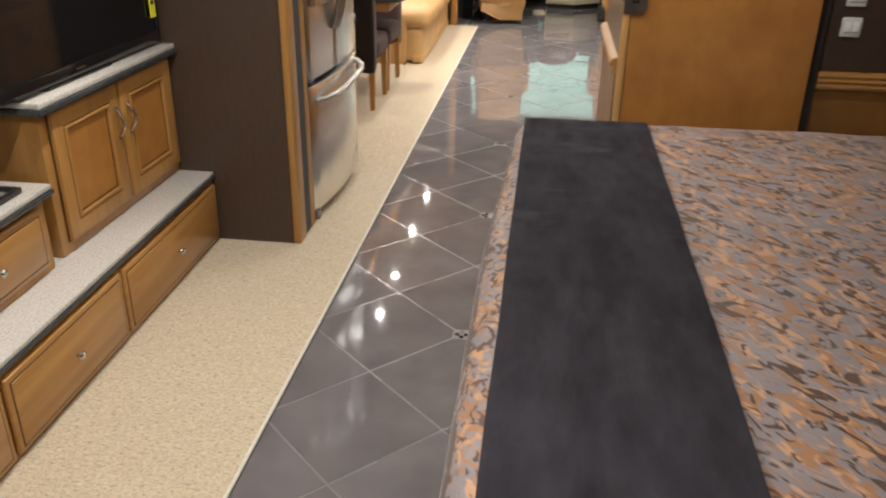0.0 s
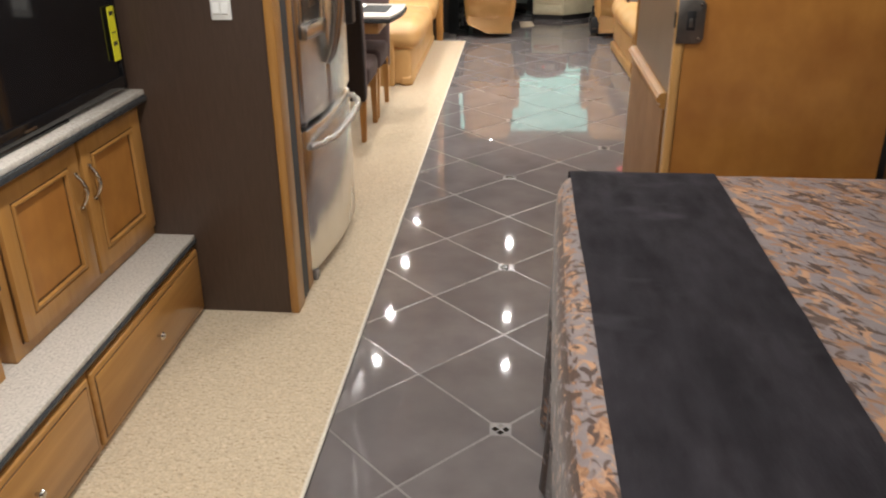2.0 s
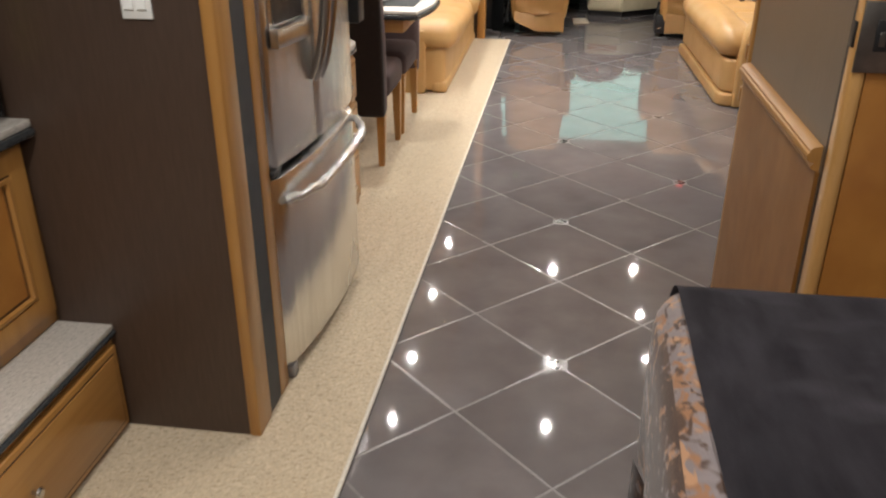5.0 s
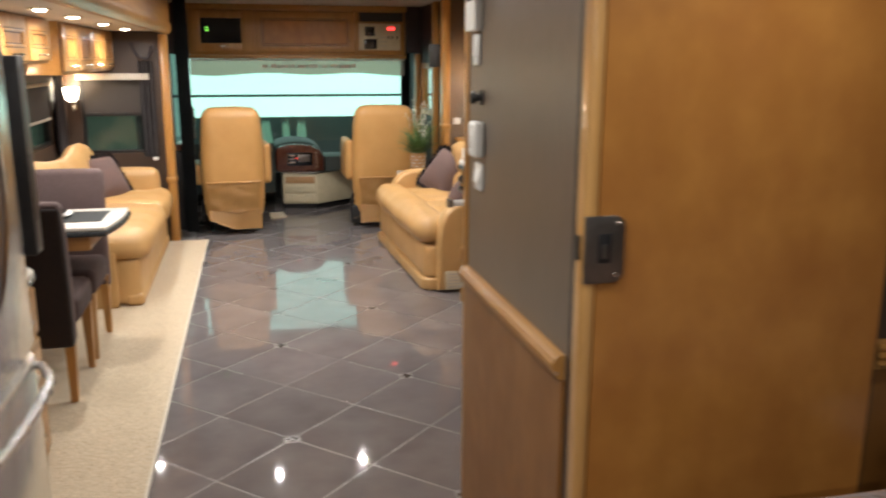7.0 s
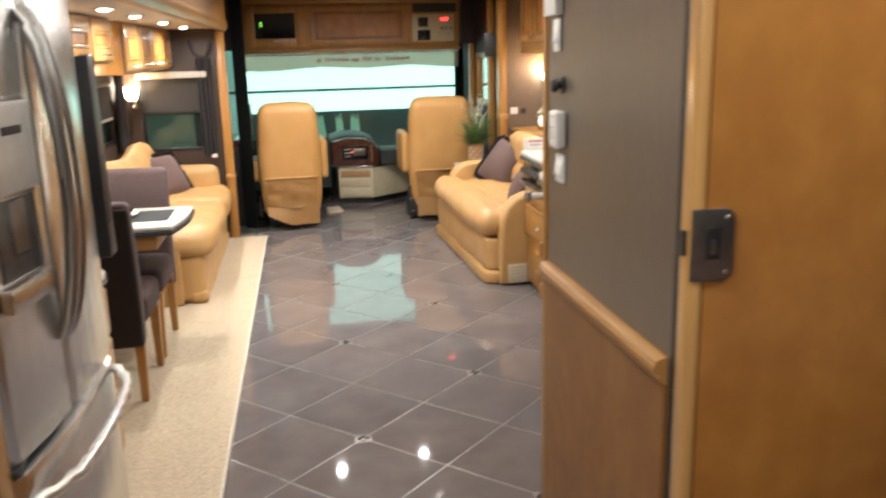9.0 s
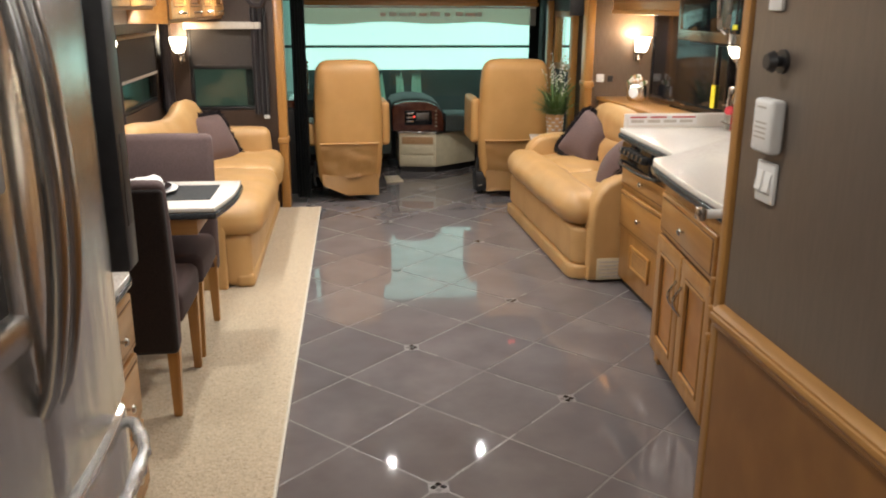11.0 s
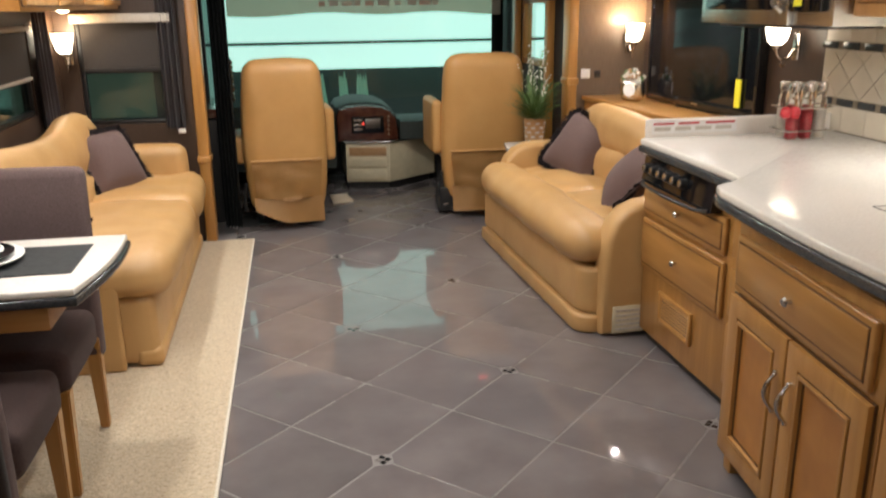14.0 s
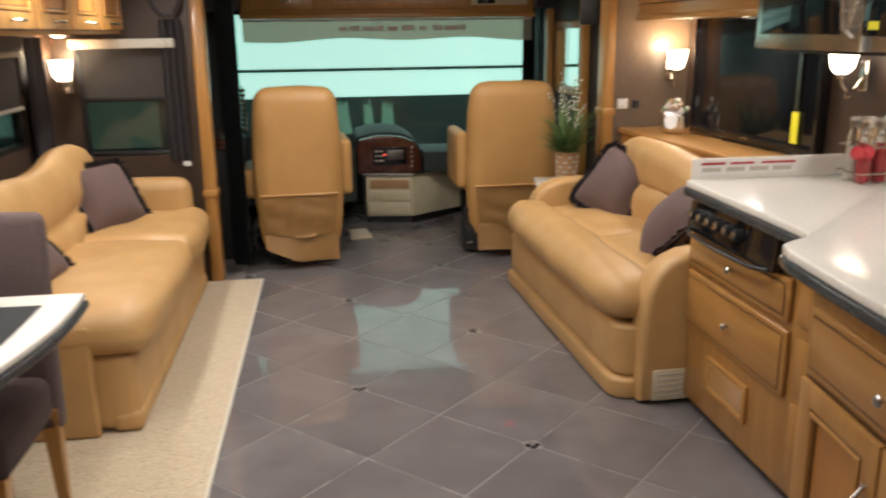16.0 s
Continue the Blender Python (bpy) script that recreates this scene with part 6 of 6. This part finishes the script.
def dashboard():
    c = thing("dash_console", "cream console with two small drawers below the dash", "console", 0.0, 10.27, 0.0)
    pts = [(-0.10, 0.03), (0.235, -0.03), (0.64, 0.26), (0.64, 0.6), (-0.10, 0.6)]
    part("body", prism(B(), pts, "z", 0.06, 0.37, 0.006), cream_paint, c)
    part("toe_kick", prism(B(), [(-0.08, 0.07), (0.23, 0.02), (0.60, 0.29), (0.60, 0.58), (-0.08, 0.58)], "z", 0.0, 0.0595), dark_trim, c)
    ang = math.degrees(math.atan2(-0.06, 0.335))
    for z0, z1 in ((0.08, 0.165), (0.18, 0.255)):
        d = part("drawer", box(B(), 0.0, 0.30, -0.014, -0.001, z0, z1, 0.004), cream_paint, c)
        d.matrix_basis = pose(-0.085, 0.027, 0, 0, 0, ang)
        bm = B()
        tube(bm, [(0.115, -0.014, z1 - 0.02), (0.15, -0.024, z1 - 0.024), (0.185, -0.014, z1 - 0.02)], 0.005)
        part("pull", bm, cream_paint, d)
    d = part("open_niche", box(B(), 0.01, 0.30, -0.0055, -0.001, 0.27, 0.335, 0.002), clay_mat, c, "open shelf recess")
    d.matrix_basis = pose(-0.085, 0.027, 0, 0, 0, ang)
    part("top_trim", prism(B(), [(-0.115, 0.012), (0.24, -0.052), (0.665, 0.25), (0.665, 0.6), (-0.115, 0.6)], "z", 0.3705, 0.386, 0.005), steel, c, "thin metal edge trim")
    m = thing("dashboard", "dark green-black dashboard with a burl instrument panel", "dashboard", 0.0, 10.27, 0.387)
    bm = B()
    prism(bm, [(-0.16, 0.0), (-0.165, 0.20), (-0.14, 0.245), (-0.04, 0.27), (0.08, 0.272), (0.18, 0.258), (0.255, 0.222), (0.295, 0.165), (0.31, 0.09), (0.31, 0.0)], "y", 0.0, 0.10, 0.014, 3)
    part("radio_panel", bm, burl, m, "red-brown burl instrument panel")
    bm = B()
    prism(bm, [(-0.17, 0.0), (-0.175, 0.205), (-0.14, 0.258), (-0.04, 0.285), (0.08, 0.288), (0.19, 0.272), (0.27, 0.232), (0.312, 0.17), (0.322, 0.09), (0.322, 0.0)], "y", 0.101, 0.77, 0.03, 3)
    part("dash_hump", bm, dash_green, m, "rounded dark green dash top")
    part("radio", box(B(), -0.05, 0.20, -0.012, 0.02, 0.06, 0.19, 0.004), black_gloss, m)
    part("radio_screen", box(B(), 0.055, 0.17, -0.015, -0.0125, 0.10, 0.17, 0.001), pewter, m)
    for i in range(5):
        bm = B()
        rod(bm, (0.235, -0.002, 0.05 + i * 0.034), (0.235, -0.016, 0.05 + i * 0.034), 0.012, 0.01, 12)
        part("button", bm, nickel, m)
    for z in (0.085, 0.12, 0.155):
        part("key_row", box(B(), -0.035, 0.03, -0.015, -0.0125, z, z + 0.014, 0.001), nickel, m)
    part("red_light", box(B(), 0.032, 0.046, -0.016, -0.0125, 0.13, 0.142, 0.001), glow("red_indicator", (1.0, 0.08, 0.05), 2.0), m)
    part("shelf", prism(B(), [(0.0, 0.14), (0.05, 0.155), (0.78, 0.10), (0.78, 0.0), (0.0, 0.0)], "x", 0.325, 1.28, 0.01), dash_green, m, "sloping dark green dash shelf")
    part("shelf", prism(B(), [(0.0, 0.20), (0.1, 0.28), (0.78, 0.20), (0.78, -0.38), (0.0, -0.2)], "x", -1.2, -0.175, 0.01), dash_green, m)
    part("corner_fill", box(B(), 0.66, 1.30, 0.27, 0.77, -0.386, -0.001), dark_trim, m)
    s = thing("steering_wheel", "black steering wheel on a raked column", "steering wheel", -0.56, 10.12, 0.66, 0, rx=-62)
    bm = B()
    tube(bm, [(0.2 * math.cos(a), 0.2 * math.sin(a), 0) for a in [i * math.pi / 18 for i in range(37)]], 0.014)
    part("rim", bm, black_plastic, s)
    for a in (90, 210, 330):
        bm = B()
        rod(bm, (0, 0, -0.02), (0.195 * math.cos(radians(a)), 0.195 * math.sin(radians(a)), 0), 0.014, 0.01)
        part("spoke", bm, black_plastic, s)
    bm = B()
    rod(bm, (0, 0, -0.3), (0, 0, 0.0), 0.04, 0.05)
    part("column", bm, black_plastic, s)
    sd = thing("driver_side_console", "dark burl switch console beside the driver seat", "console", -1.05, 9.75, 0.0)
    part("body", box(B(), -0.15, 0.09, -0.3, 0.6, 0.0, 0.70, 0.02), black_plastic, sd)
    part("burl_top", box(B(), -0.12, 0.092, -0.28, 0.5, 0.701, 0.76, 0.012), burl, sd)
    for i in range(6):
        bm = B()
        rod(bm, (0.093, -0.24 + i * 0.05, 0.74), (0.105, -0.24 + i * 0.05, 0.74), 0.014, 0.01, 12)
        part("chrome_switch", bm, nickel, sd)
    cord = part("microphone_cord", rod(B(), (0.17, -0.2, 0.79), (0.17, -0.2, 1.08), 0.005), black_plastic, sd)
    for i in range(9):
        part("coil", lathe(B(), [(0.008, 0.80 + i * 0.03), (0.018, 0.808 + i * 0.03), (0.018, 0.818 + i * 0.03), (0.008, 0.826 + i * 0.03)], 0.17, -0.2, 12), nickel, cord, "chrome coil")
    bm = B()
    prism(bm, [(-0.24, 9.82), (-0.09, 9.86), (-0.12, 10.12), (-0.25, 10.1)], "z", 0.001, 0.014, 0.004)
    solo("floor_mat", bm, carpet_mat, "small beige carpet mat beside the driver seat", "mat")


dash_green = mat("dark_green_dash", (0.014, 0.022, 0.019), (0.024, 0.034, 0.030), 40, rough=0.55, bump=0.25, fine=160)
dashboard()


def front_cabinets():
    c = thing("front_cabinet", "oak overhead cabinet across the windshield", "cabinet", -0.935, 10.42, 1.522, 0)
    part("body", box(B(), 0.0, 2.11, 0.0, 0.62, 0.0, 0.44, 0.003), oak_h, c)
    part("light_rail", box(B(), -0.01, 2.12, -0.026, 0.03, -0.035, -0.0005, 0.008), oak_h, c)
    part("crown", box(B(), -0.01, 2.12, -0.035, -0.001, 0.425, 0.477, 0.008), oak_h, c)
    bm = B()
    for a0, a1, c0, c1 in ((0.02, 0.12, 0.03, 0.41), (0.50, 0.61, 0.03, 0.41), (0.12, 0.50, 0.03, 0.11), (0.12, 0.50, 0.345, 0.41)):
        box(bm, a0, a1, -0.02, -0.001, c0, c1, 0.004)
    d = part("monitor_frame", bm, oak_v, c)
    part("monitor", box(B(), 0.12, 0.50, -0.012, -0.002, 0.11, 0.345), black_gloss, d, "small black monitor")
    for z in (0.225, 0.25):
        part("green_mark", box(B(), 0.165, 0.19, -0.0145, -0.0125, z, z + 0.012), glow("green_led", (0.25, 1.0, 0.1), 1.5), d)
    part("monitor_badge", box(B(), 0.29, 0.345, -0.0225, -0.0205, 0.078, 0.09, 0.0008), nickel, d)
    cabinet_door(c, 0.63, 1.60, 0.03, 0.41, 0)
    part("pilaster", box(B(), 0.605, 0.6295, -0.026, -0.001, 0.02, 0.42, 0.004), oak_v, c)
    part("pilaster", box(B(), 1.601, 1.64, -0.026, -0.001, 0.02, 0.42, 0.004), oak_v, c)
    p = part("control_panel", box(B(), 1.64, 2.06, -0.012, -0.001, 0.05, 0.31, 0.003), cream_paint, c, "cream systems control panel")
    part("gauge", box(B(), 1.70, 1.80, -0.0155, -0.0125, 0.19, 0.28, 0.001), black_gloss, p)
    part("gauge", box(B(), 1.69, 1.82, -0.0155, -0.0125, 0.06, 0.16, 0.001), black_gloss, p)
    part("red_display", box(B(), 1.93, 2.0, -0.0155, -0.0125, 0.25, 0.275), glow("red_digits", (1.0, 0.03, 0.03), 4.0), p)
    for x in (1.93, 1.97, 2.02):
        part("toggle", box(B(), x, x + 0.014, -0.02, -0.0125, 0.16, 0.19, 0.002), black_plastic, p)
    for i in range(3):
        part("text_bar", box(B(), 1.85, 1.92, -0.0145, -0.0125, 0.09 + i * 0.04, 0.10 + i * 0.04), cream_shade, p)
    part("upper_niche", box(B(), 1.65, 2.09, -0.006, -0.001, 0.33, 0.415), dark_trim, c)
    part("visor_rail", box(B(), 1.63, 2.12, -0.04, -0.001, 0.314, 0.326, 0.003), oak_h, c)
    structure("wall_front_left_fill", box(B(), -1.22, -0.946, 10.40, 10.5, 1.55, CEIL - 0.001), curtain_mat, "dark padded corner beside the front cabinet", "wall")
    structure("wall_front_right_fill", box(B(), 1.187, 1.33, 10.38, 10.5, 1.55, CEIL - 0.001), curtain_mat, "dark padded corner beside the control panel", "wall")
    s = thing("loudspeaker", "small black box loudspeaker in the entry corner", "loudspeaker", 1.25, 9.3, 1.42, -20)
    part("box", box(B(), -0.06, 0.06, -0.05, 0.05, 0.0, 0.20, 0.006), black_plastic, s)
    part("grille", box(B(), -0.05, 0.05, -0.054, -0.0505, 0.02, 0.18, 0.002), dark_trim, s)
    part("bracket", box(B(), 0.0605, 0.09, -0.02, 0.02, 0.08, 0.12), black_plastic, s)
    structure("trim_entry_post", box(B(), 1.27, 1.325, 9.52, 9.60, 0.0, CEIL, 0.008), oak_v, "oak post of the entry door", "trim")
    structure("trim_entry_post_far", box(B(), 1.27, 1.325, 10.37, 10.45, 0.0, 1.54, 0.008), oak_v, "far oak post of the entry door", "trim")


front_cabinets()


def potted_plant():
    tb = thing("side_table", "small pale-topped side shelf beside the passenger seat", "side table", 0.93, 8.87, 0.0)
    part("top", prism(B(), [(-0.14, -0.10), (0.16, -0.13), (0.2, 0.1), (-0.10, 0.13)], "z", 0.52, 0.545, 0.006), stone_mat, tb)
    part("stem", box(B(), 0.02, 0.08, -0.03, 0.03, 0.0, 0.5195, 0.005), oak_v, tb)
    t = thing("potted_plant", "flowering green plant in a woven tan pot", "plant", 0.995, 8.87, 0.546)
    bm = lathe(B(), [(0.052, 0.0), (0.056, 0.01), (0.066, 0.155), (0.070, 0.165), (0.062, 0.166), (0.055, 0.14), (0.001, 0.14)], n=24)
    pot = part("pot", bm, clay_mat, t, "woven tan pot with pale bands")
    for i in range(7):
        for j in range(5):
            a = i * 0.9 + (j % 2) * 0.45
            r = 0.0545 + 0.0125 * (0.03 + j * 0.03) / 0.16
            bm = B()
            box(bm, -0.013, 0.013, -0.003, 0.002, -0.006, 0.006)
            o = part("band", bm, cream_shade, pot, smooth=0)
            o.matrix_basis = pose(r * math.sin(a), -r * math.cos(a), 0.025 + j * 0.028, 0, 0, math.degrees(a))
    rnd = random.Random(11)
    vs, fs = [], []
    for i in range(250):
        a = rnd.random() * 2 * math.pi
        ln = rnd.uniform(0.12, 0.32)
        rise = rnd.uniform(0.3, 2.1)
        wd = rnd.uniform(0.003, 0.0068)
        px, py, pz = 0.02 * math.cos(a), 0.02 * math.sin(a), 0.14
        prev = None
        for k in range(6):
            s = k / 5
            d = ln * s
            x = px + math.cos(a) * d * 0.62
            y = py + math.sin(a) * d * 0.62
            z = pz + ln * rise * (s - 0.55 * s * s)
            hw = wd * math.sin(math.pi * min(0.98, 0.12 + s * 0.88))
            vs += [(x - math.sin(a) * hw, y + math.cos(a) * hw, z), (x, y, z - hw * 0.4), (x + math.sin(a) * hw, y - math.cos(a) * hw, z)]
            n = len(vs) - 3
            if prev is not None:
                fs += [(prev, n, n + 1, prev + 1), (prev + 1, n + 1, n + 2, prev + 2)]
            prev = n
    me = bpy.data.meshes.new("leaves")
    me.from_pydata(vs, [], fs)
    me.materials.append(leaf_mat)
    o = new("leaves", me)
    o.parent = t
    for i in range(13):
        a = rnd.random() * 2 * math.pi
        h = rnd.uniform(0.26, 0.50)
        sx, sy = math.cos(a) * rnd.uniform(0.03, 0.13), math.sin(a) * rnd.uniform(0.03, 0.13)
        bm = B()
        tube(bm, [(0, 0, 0.14), (sx * 0.5, sy * 0.5, 0.14 + h * 0.5), (sx, sy, 0.14 + h)], 0.002, 5)
        st = part("stem", bm, leaf_mat, t)
        bm = B()
        for k in range(8):
            s = 0.62 + 0.38 * k / 7
            bmesh.ops.create_icosphere(bm, subdivisions=1, radius=rnd.uniform(0.004, 0.0075), matrix=Matrix.Translation((sx * s + rnd.uniform(-0.012, 0.012), sy * s + rnd.uniform(-0.012, 0.012), 0.14 + h * s)))
        part("blossom", bm, blossom_mat, st, "pale blossom spike")


potted_plant()

# ------------------------------------------------------------------ floor pieces
S = 0.574
TX0, TX1, TY0, TY1 = -0.90, 2.12, -1.4, 11.0


def clip(poly, x0, x1, y0, y1):
    for ax, lim, keep in ((0, x0, 1), (0, x1, -1), (1, y0, 1), (1, y1, -1)):
        out = []
        for i, p in enumerate(poly):
            q = poly[(i + 1) % len(poly)]
            pin, qin = (p[ax] - lim) * keep >= 0, (q[ax] - lim) * keep >= 0
            if pin:
                out.append(p)
            if pin != qin:
                k = (lim - p[ax]) / (q[ax] - p[ax])
                out.append((p[0] + (q[0] - p[0]) * k, p[1] + (q[1] - p[1]) * k))
        poly = out
        if len(poly) < 3:
            return []
    return poly


def tile_mesh(poly, cx, cy, h=0.0):
    """A flat piece with a small chamfer."""
    bm = B()
    pts = [(x - cx, y - cy) for x, y in poly]
    gx, gy = sum(p[0] for p in pts) / len(pts), sum(p[1] for p in pts) / len(pts)
    lo = [bm.verts.new((x, y, -0.003)) for x, y in pts]
    mid = [bm.verts.new((x, y, h - 0.0003)) for x, y in pts]
    top = [bm.verts.new((x + (gx - x) * 0.003, y + (gy - y) * 0.003, h)) for x, y in pts]
    n = len(pts)
    for a, b in ((lo, mid), (mid, top)):
        for i in range(n):
            bm.faces.new((a[i], a[(i + 1) % n], b[(i + 1) % n], b[i]))
    bm.faces.new(top)
    bmesh.ops.recalc_face_normals(bm, faces=bm.faces[:])
    me = bpy.data.meshes.new("tile")
    bm.to_mesh(me)
    bm.free()
    return me


H = S / 2
shared = {}
joint = 0.0062
for a in range(-4, 10):
    for b in range(-28, 22):
        if (a + b) % 2 == 0:
            continue
        cx, cy = -0.30 + H * a, 6.2 + H * b
        # a small corner is cut where the mosaic inserts sit
        r = H - joint
        poly = []
        for dx, dy in ((1, 0), (0, 1), (-1, 0), (0, -1)):
            va, vb = a + dx, b + dy
            if va % 2 == 0 and vb % 2 == 0 and (va // 2 + vb // 2) % 2 == 0:
                k = 0.0275
                poly += [(cx + dx * (r - k) + (dy * k), cy + dy * (r - k) - dx * k), (cx + dx * (r - k) - dy * k, cy + dy * (r - k) + dx * k)]
            else:
                poly.append((cx + dx * r, cy + dy * r))
        cut = clip(poly, TX0, TX1, TY0, TY1)
        if len(cut) < 3:
            continue
        whole = len(cut) == len(poly) and all(abs(p[0] - q[0]) < 1e-9 and abs(p[1] - q[1]) < 1e-9 for p, q in zip(cut, poly))
        key = tuple((round(x - cx, 4), round(y - cy, 4)) for x, y in cut) if whole else None
        if key not in shared or not whole:
            me = tile_mesh(cut, cx, cy)
            me.materials.append(tile_mat)
            if whole:
                shared[key] = me
        else:
            me = shared[key]
        o = new("tile", me)
        o.location = (cx, cy, 0)
        o.parent = floor


def square_mesh(s):
    return tile_mesh([(s, 0), (0, s), (-s, 0), (0, -s)], 0, 0, -0.0002)


sm_dark, sm_light = square_mesh(0.0125), square_mesh(0.0125)
sm_dark.materials.append(black_gloss)
sm_light.materials.append(mosaic_light)
for i in range(-1, 4):
    for j in range(-12, 10):
        if (i + j) % 2:
            continue
        x, y = -0.30 + S * i, 6.2 + S * j
        if not (TX0 < x < TX1 and TY0 < y < TY1):
            continue
        for k, (dx, dy) in enumerate(((-1, 0), (0, 1), (1, 0), (0, -1))):
            o = new("mosaic_tile", sm_light if k == (i + j // 2) % 4 else sm_dark)
            o.location = (x + dx * 0.0165, y + dy * 0.0165, 0)
            o.parent = floor

# diamond tiles of the backsplash, with plain courses above and below
splash = bpy.data.objects["wall_backsplash"]


def wall_tile(poly):
    bm = B()
    prism(bm, poly, "x", 1.7385, 1.743)
    part("tile", bm, tile_wall, splash, smooth=0)


D = 0.074
for i in range(0, 38):
    for j in range(-1, 6):
        if (i + j) % 2:
            continue
        cy, cz = 4.40 + D * i, 1.01 + D * j
        r = D - 0.0026
        cut = clip([(cy + r, cz), (cy, cz + r), (cy - r, cz), (cy, cz - r)], 4.375, 7.095, 1.011, 1.207)
        if len(cut) > 2:
            wall_tile(cut)
for i in range(18):
    y = 4.376 + 0.151 * i
    for z0, z1 in ((0.876, 0.977), (1.241, 1.328)):
        wall_tile([(y, z0), (y + 0.147, z0), (y + 0.147, z1), (y, z1)])

# carpet pile, thickest where the walk passes it
rng = np.random.default_rng(3)
NP = 52000
py = 1.4 + 7.5 * rng.random(NP) ** 1.25
px = -1.52 + rng.random(NP) * (-0.8645 + 0.0080 * py + 1.515)
ang = rng.random(NP) * 2 * np.pi
lean = 0.002 + rng.random(NP) * 0.009
wd = 0.0016 + 0.0016 * rng.random(NP)
ht = 0.0015 + 0.0032 * rng.random(NP)
c, s = np.cos(ang), np.sin(ang)
v = np.empty((NP, 3, 3))
v[:, 0] = np.stack([px - s * wd, py + c * wd, np.full(NP, 0.0115)], 1)
v[:, 1] = np.stack([px + s * wd, py - c * wd, np.full(NP, 0.0115)], 1)
v[:, 2] = np.stack([px + c * lean, py + s * lean, 0.0115 + ht], 1)
me = bpy.data.meshes.new("carpet_pile")
me.from_pydata(v.reshape(-1, 3).tolist(), [], np.arange(NP * 3).reshape(-1, 3).tolist())
me.materials.append(pile_mat)
tagged(new("carpet_pile", me), "loose beige wool pile of the carpet", "carpet pile", kind="stuff")
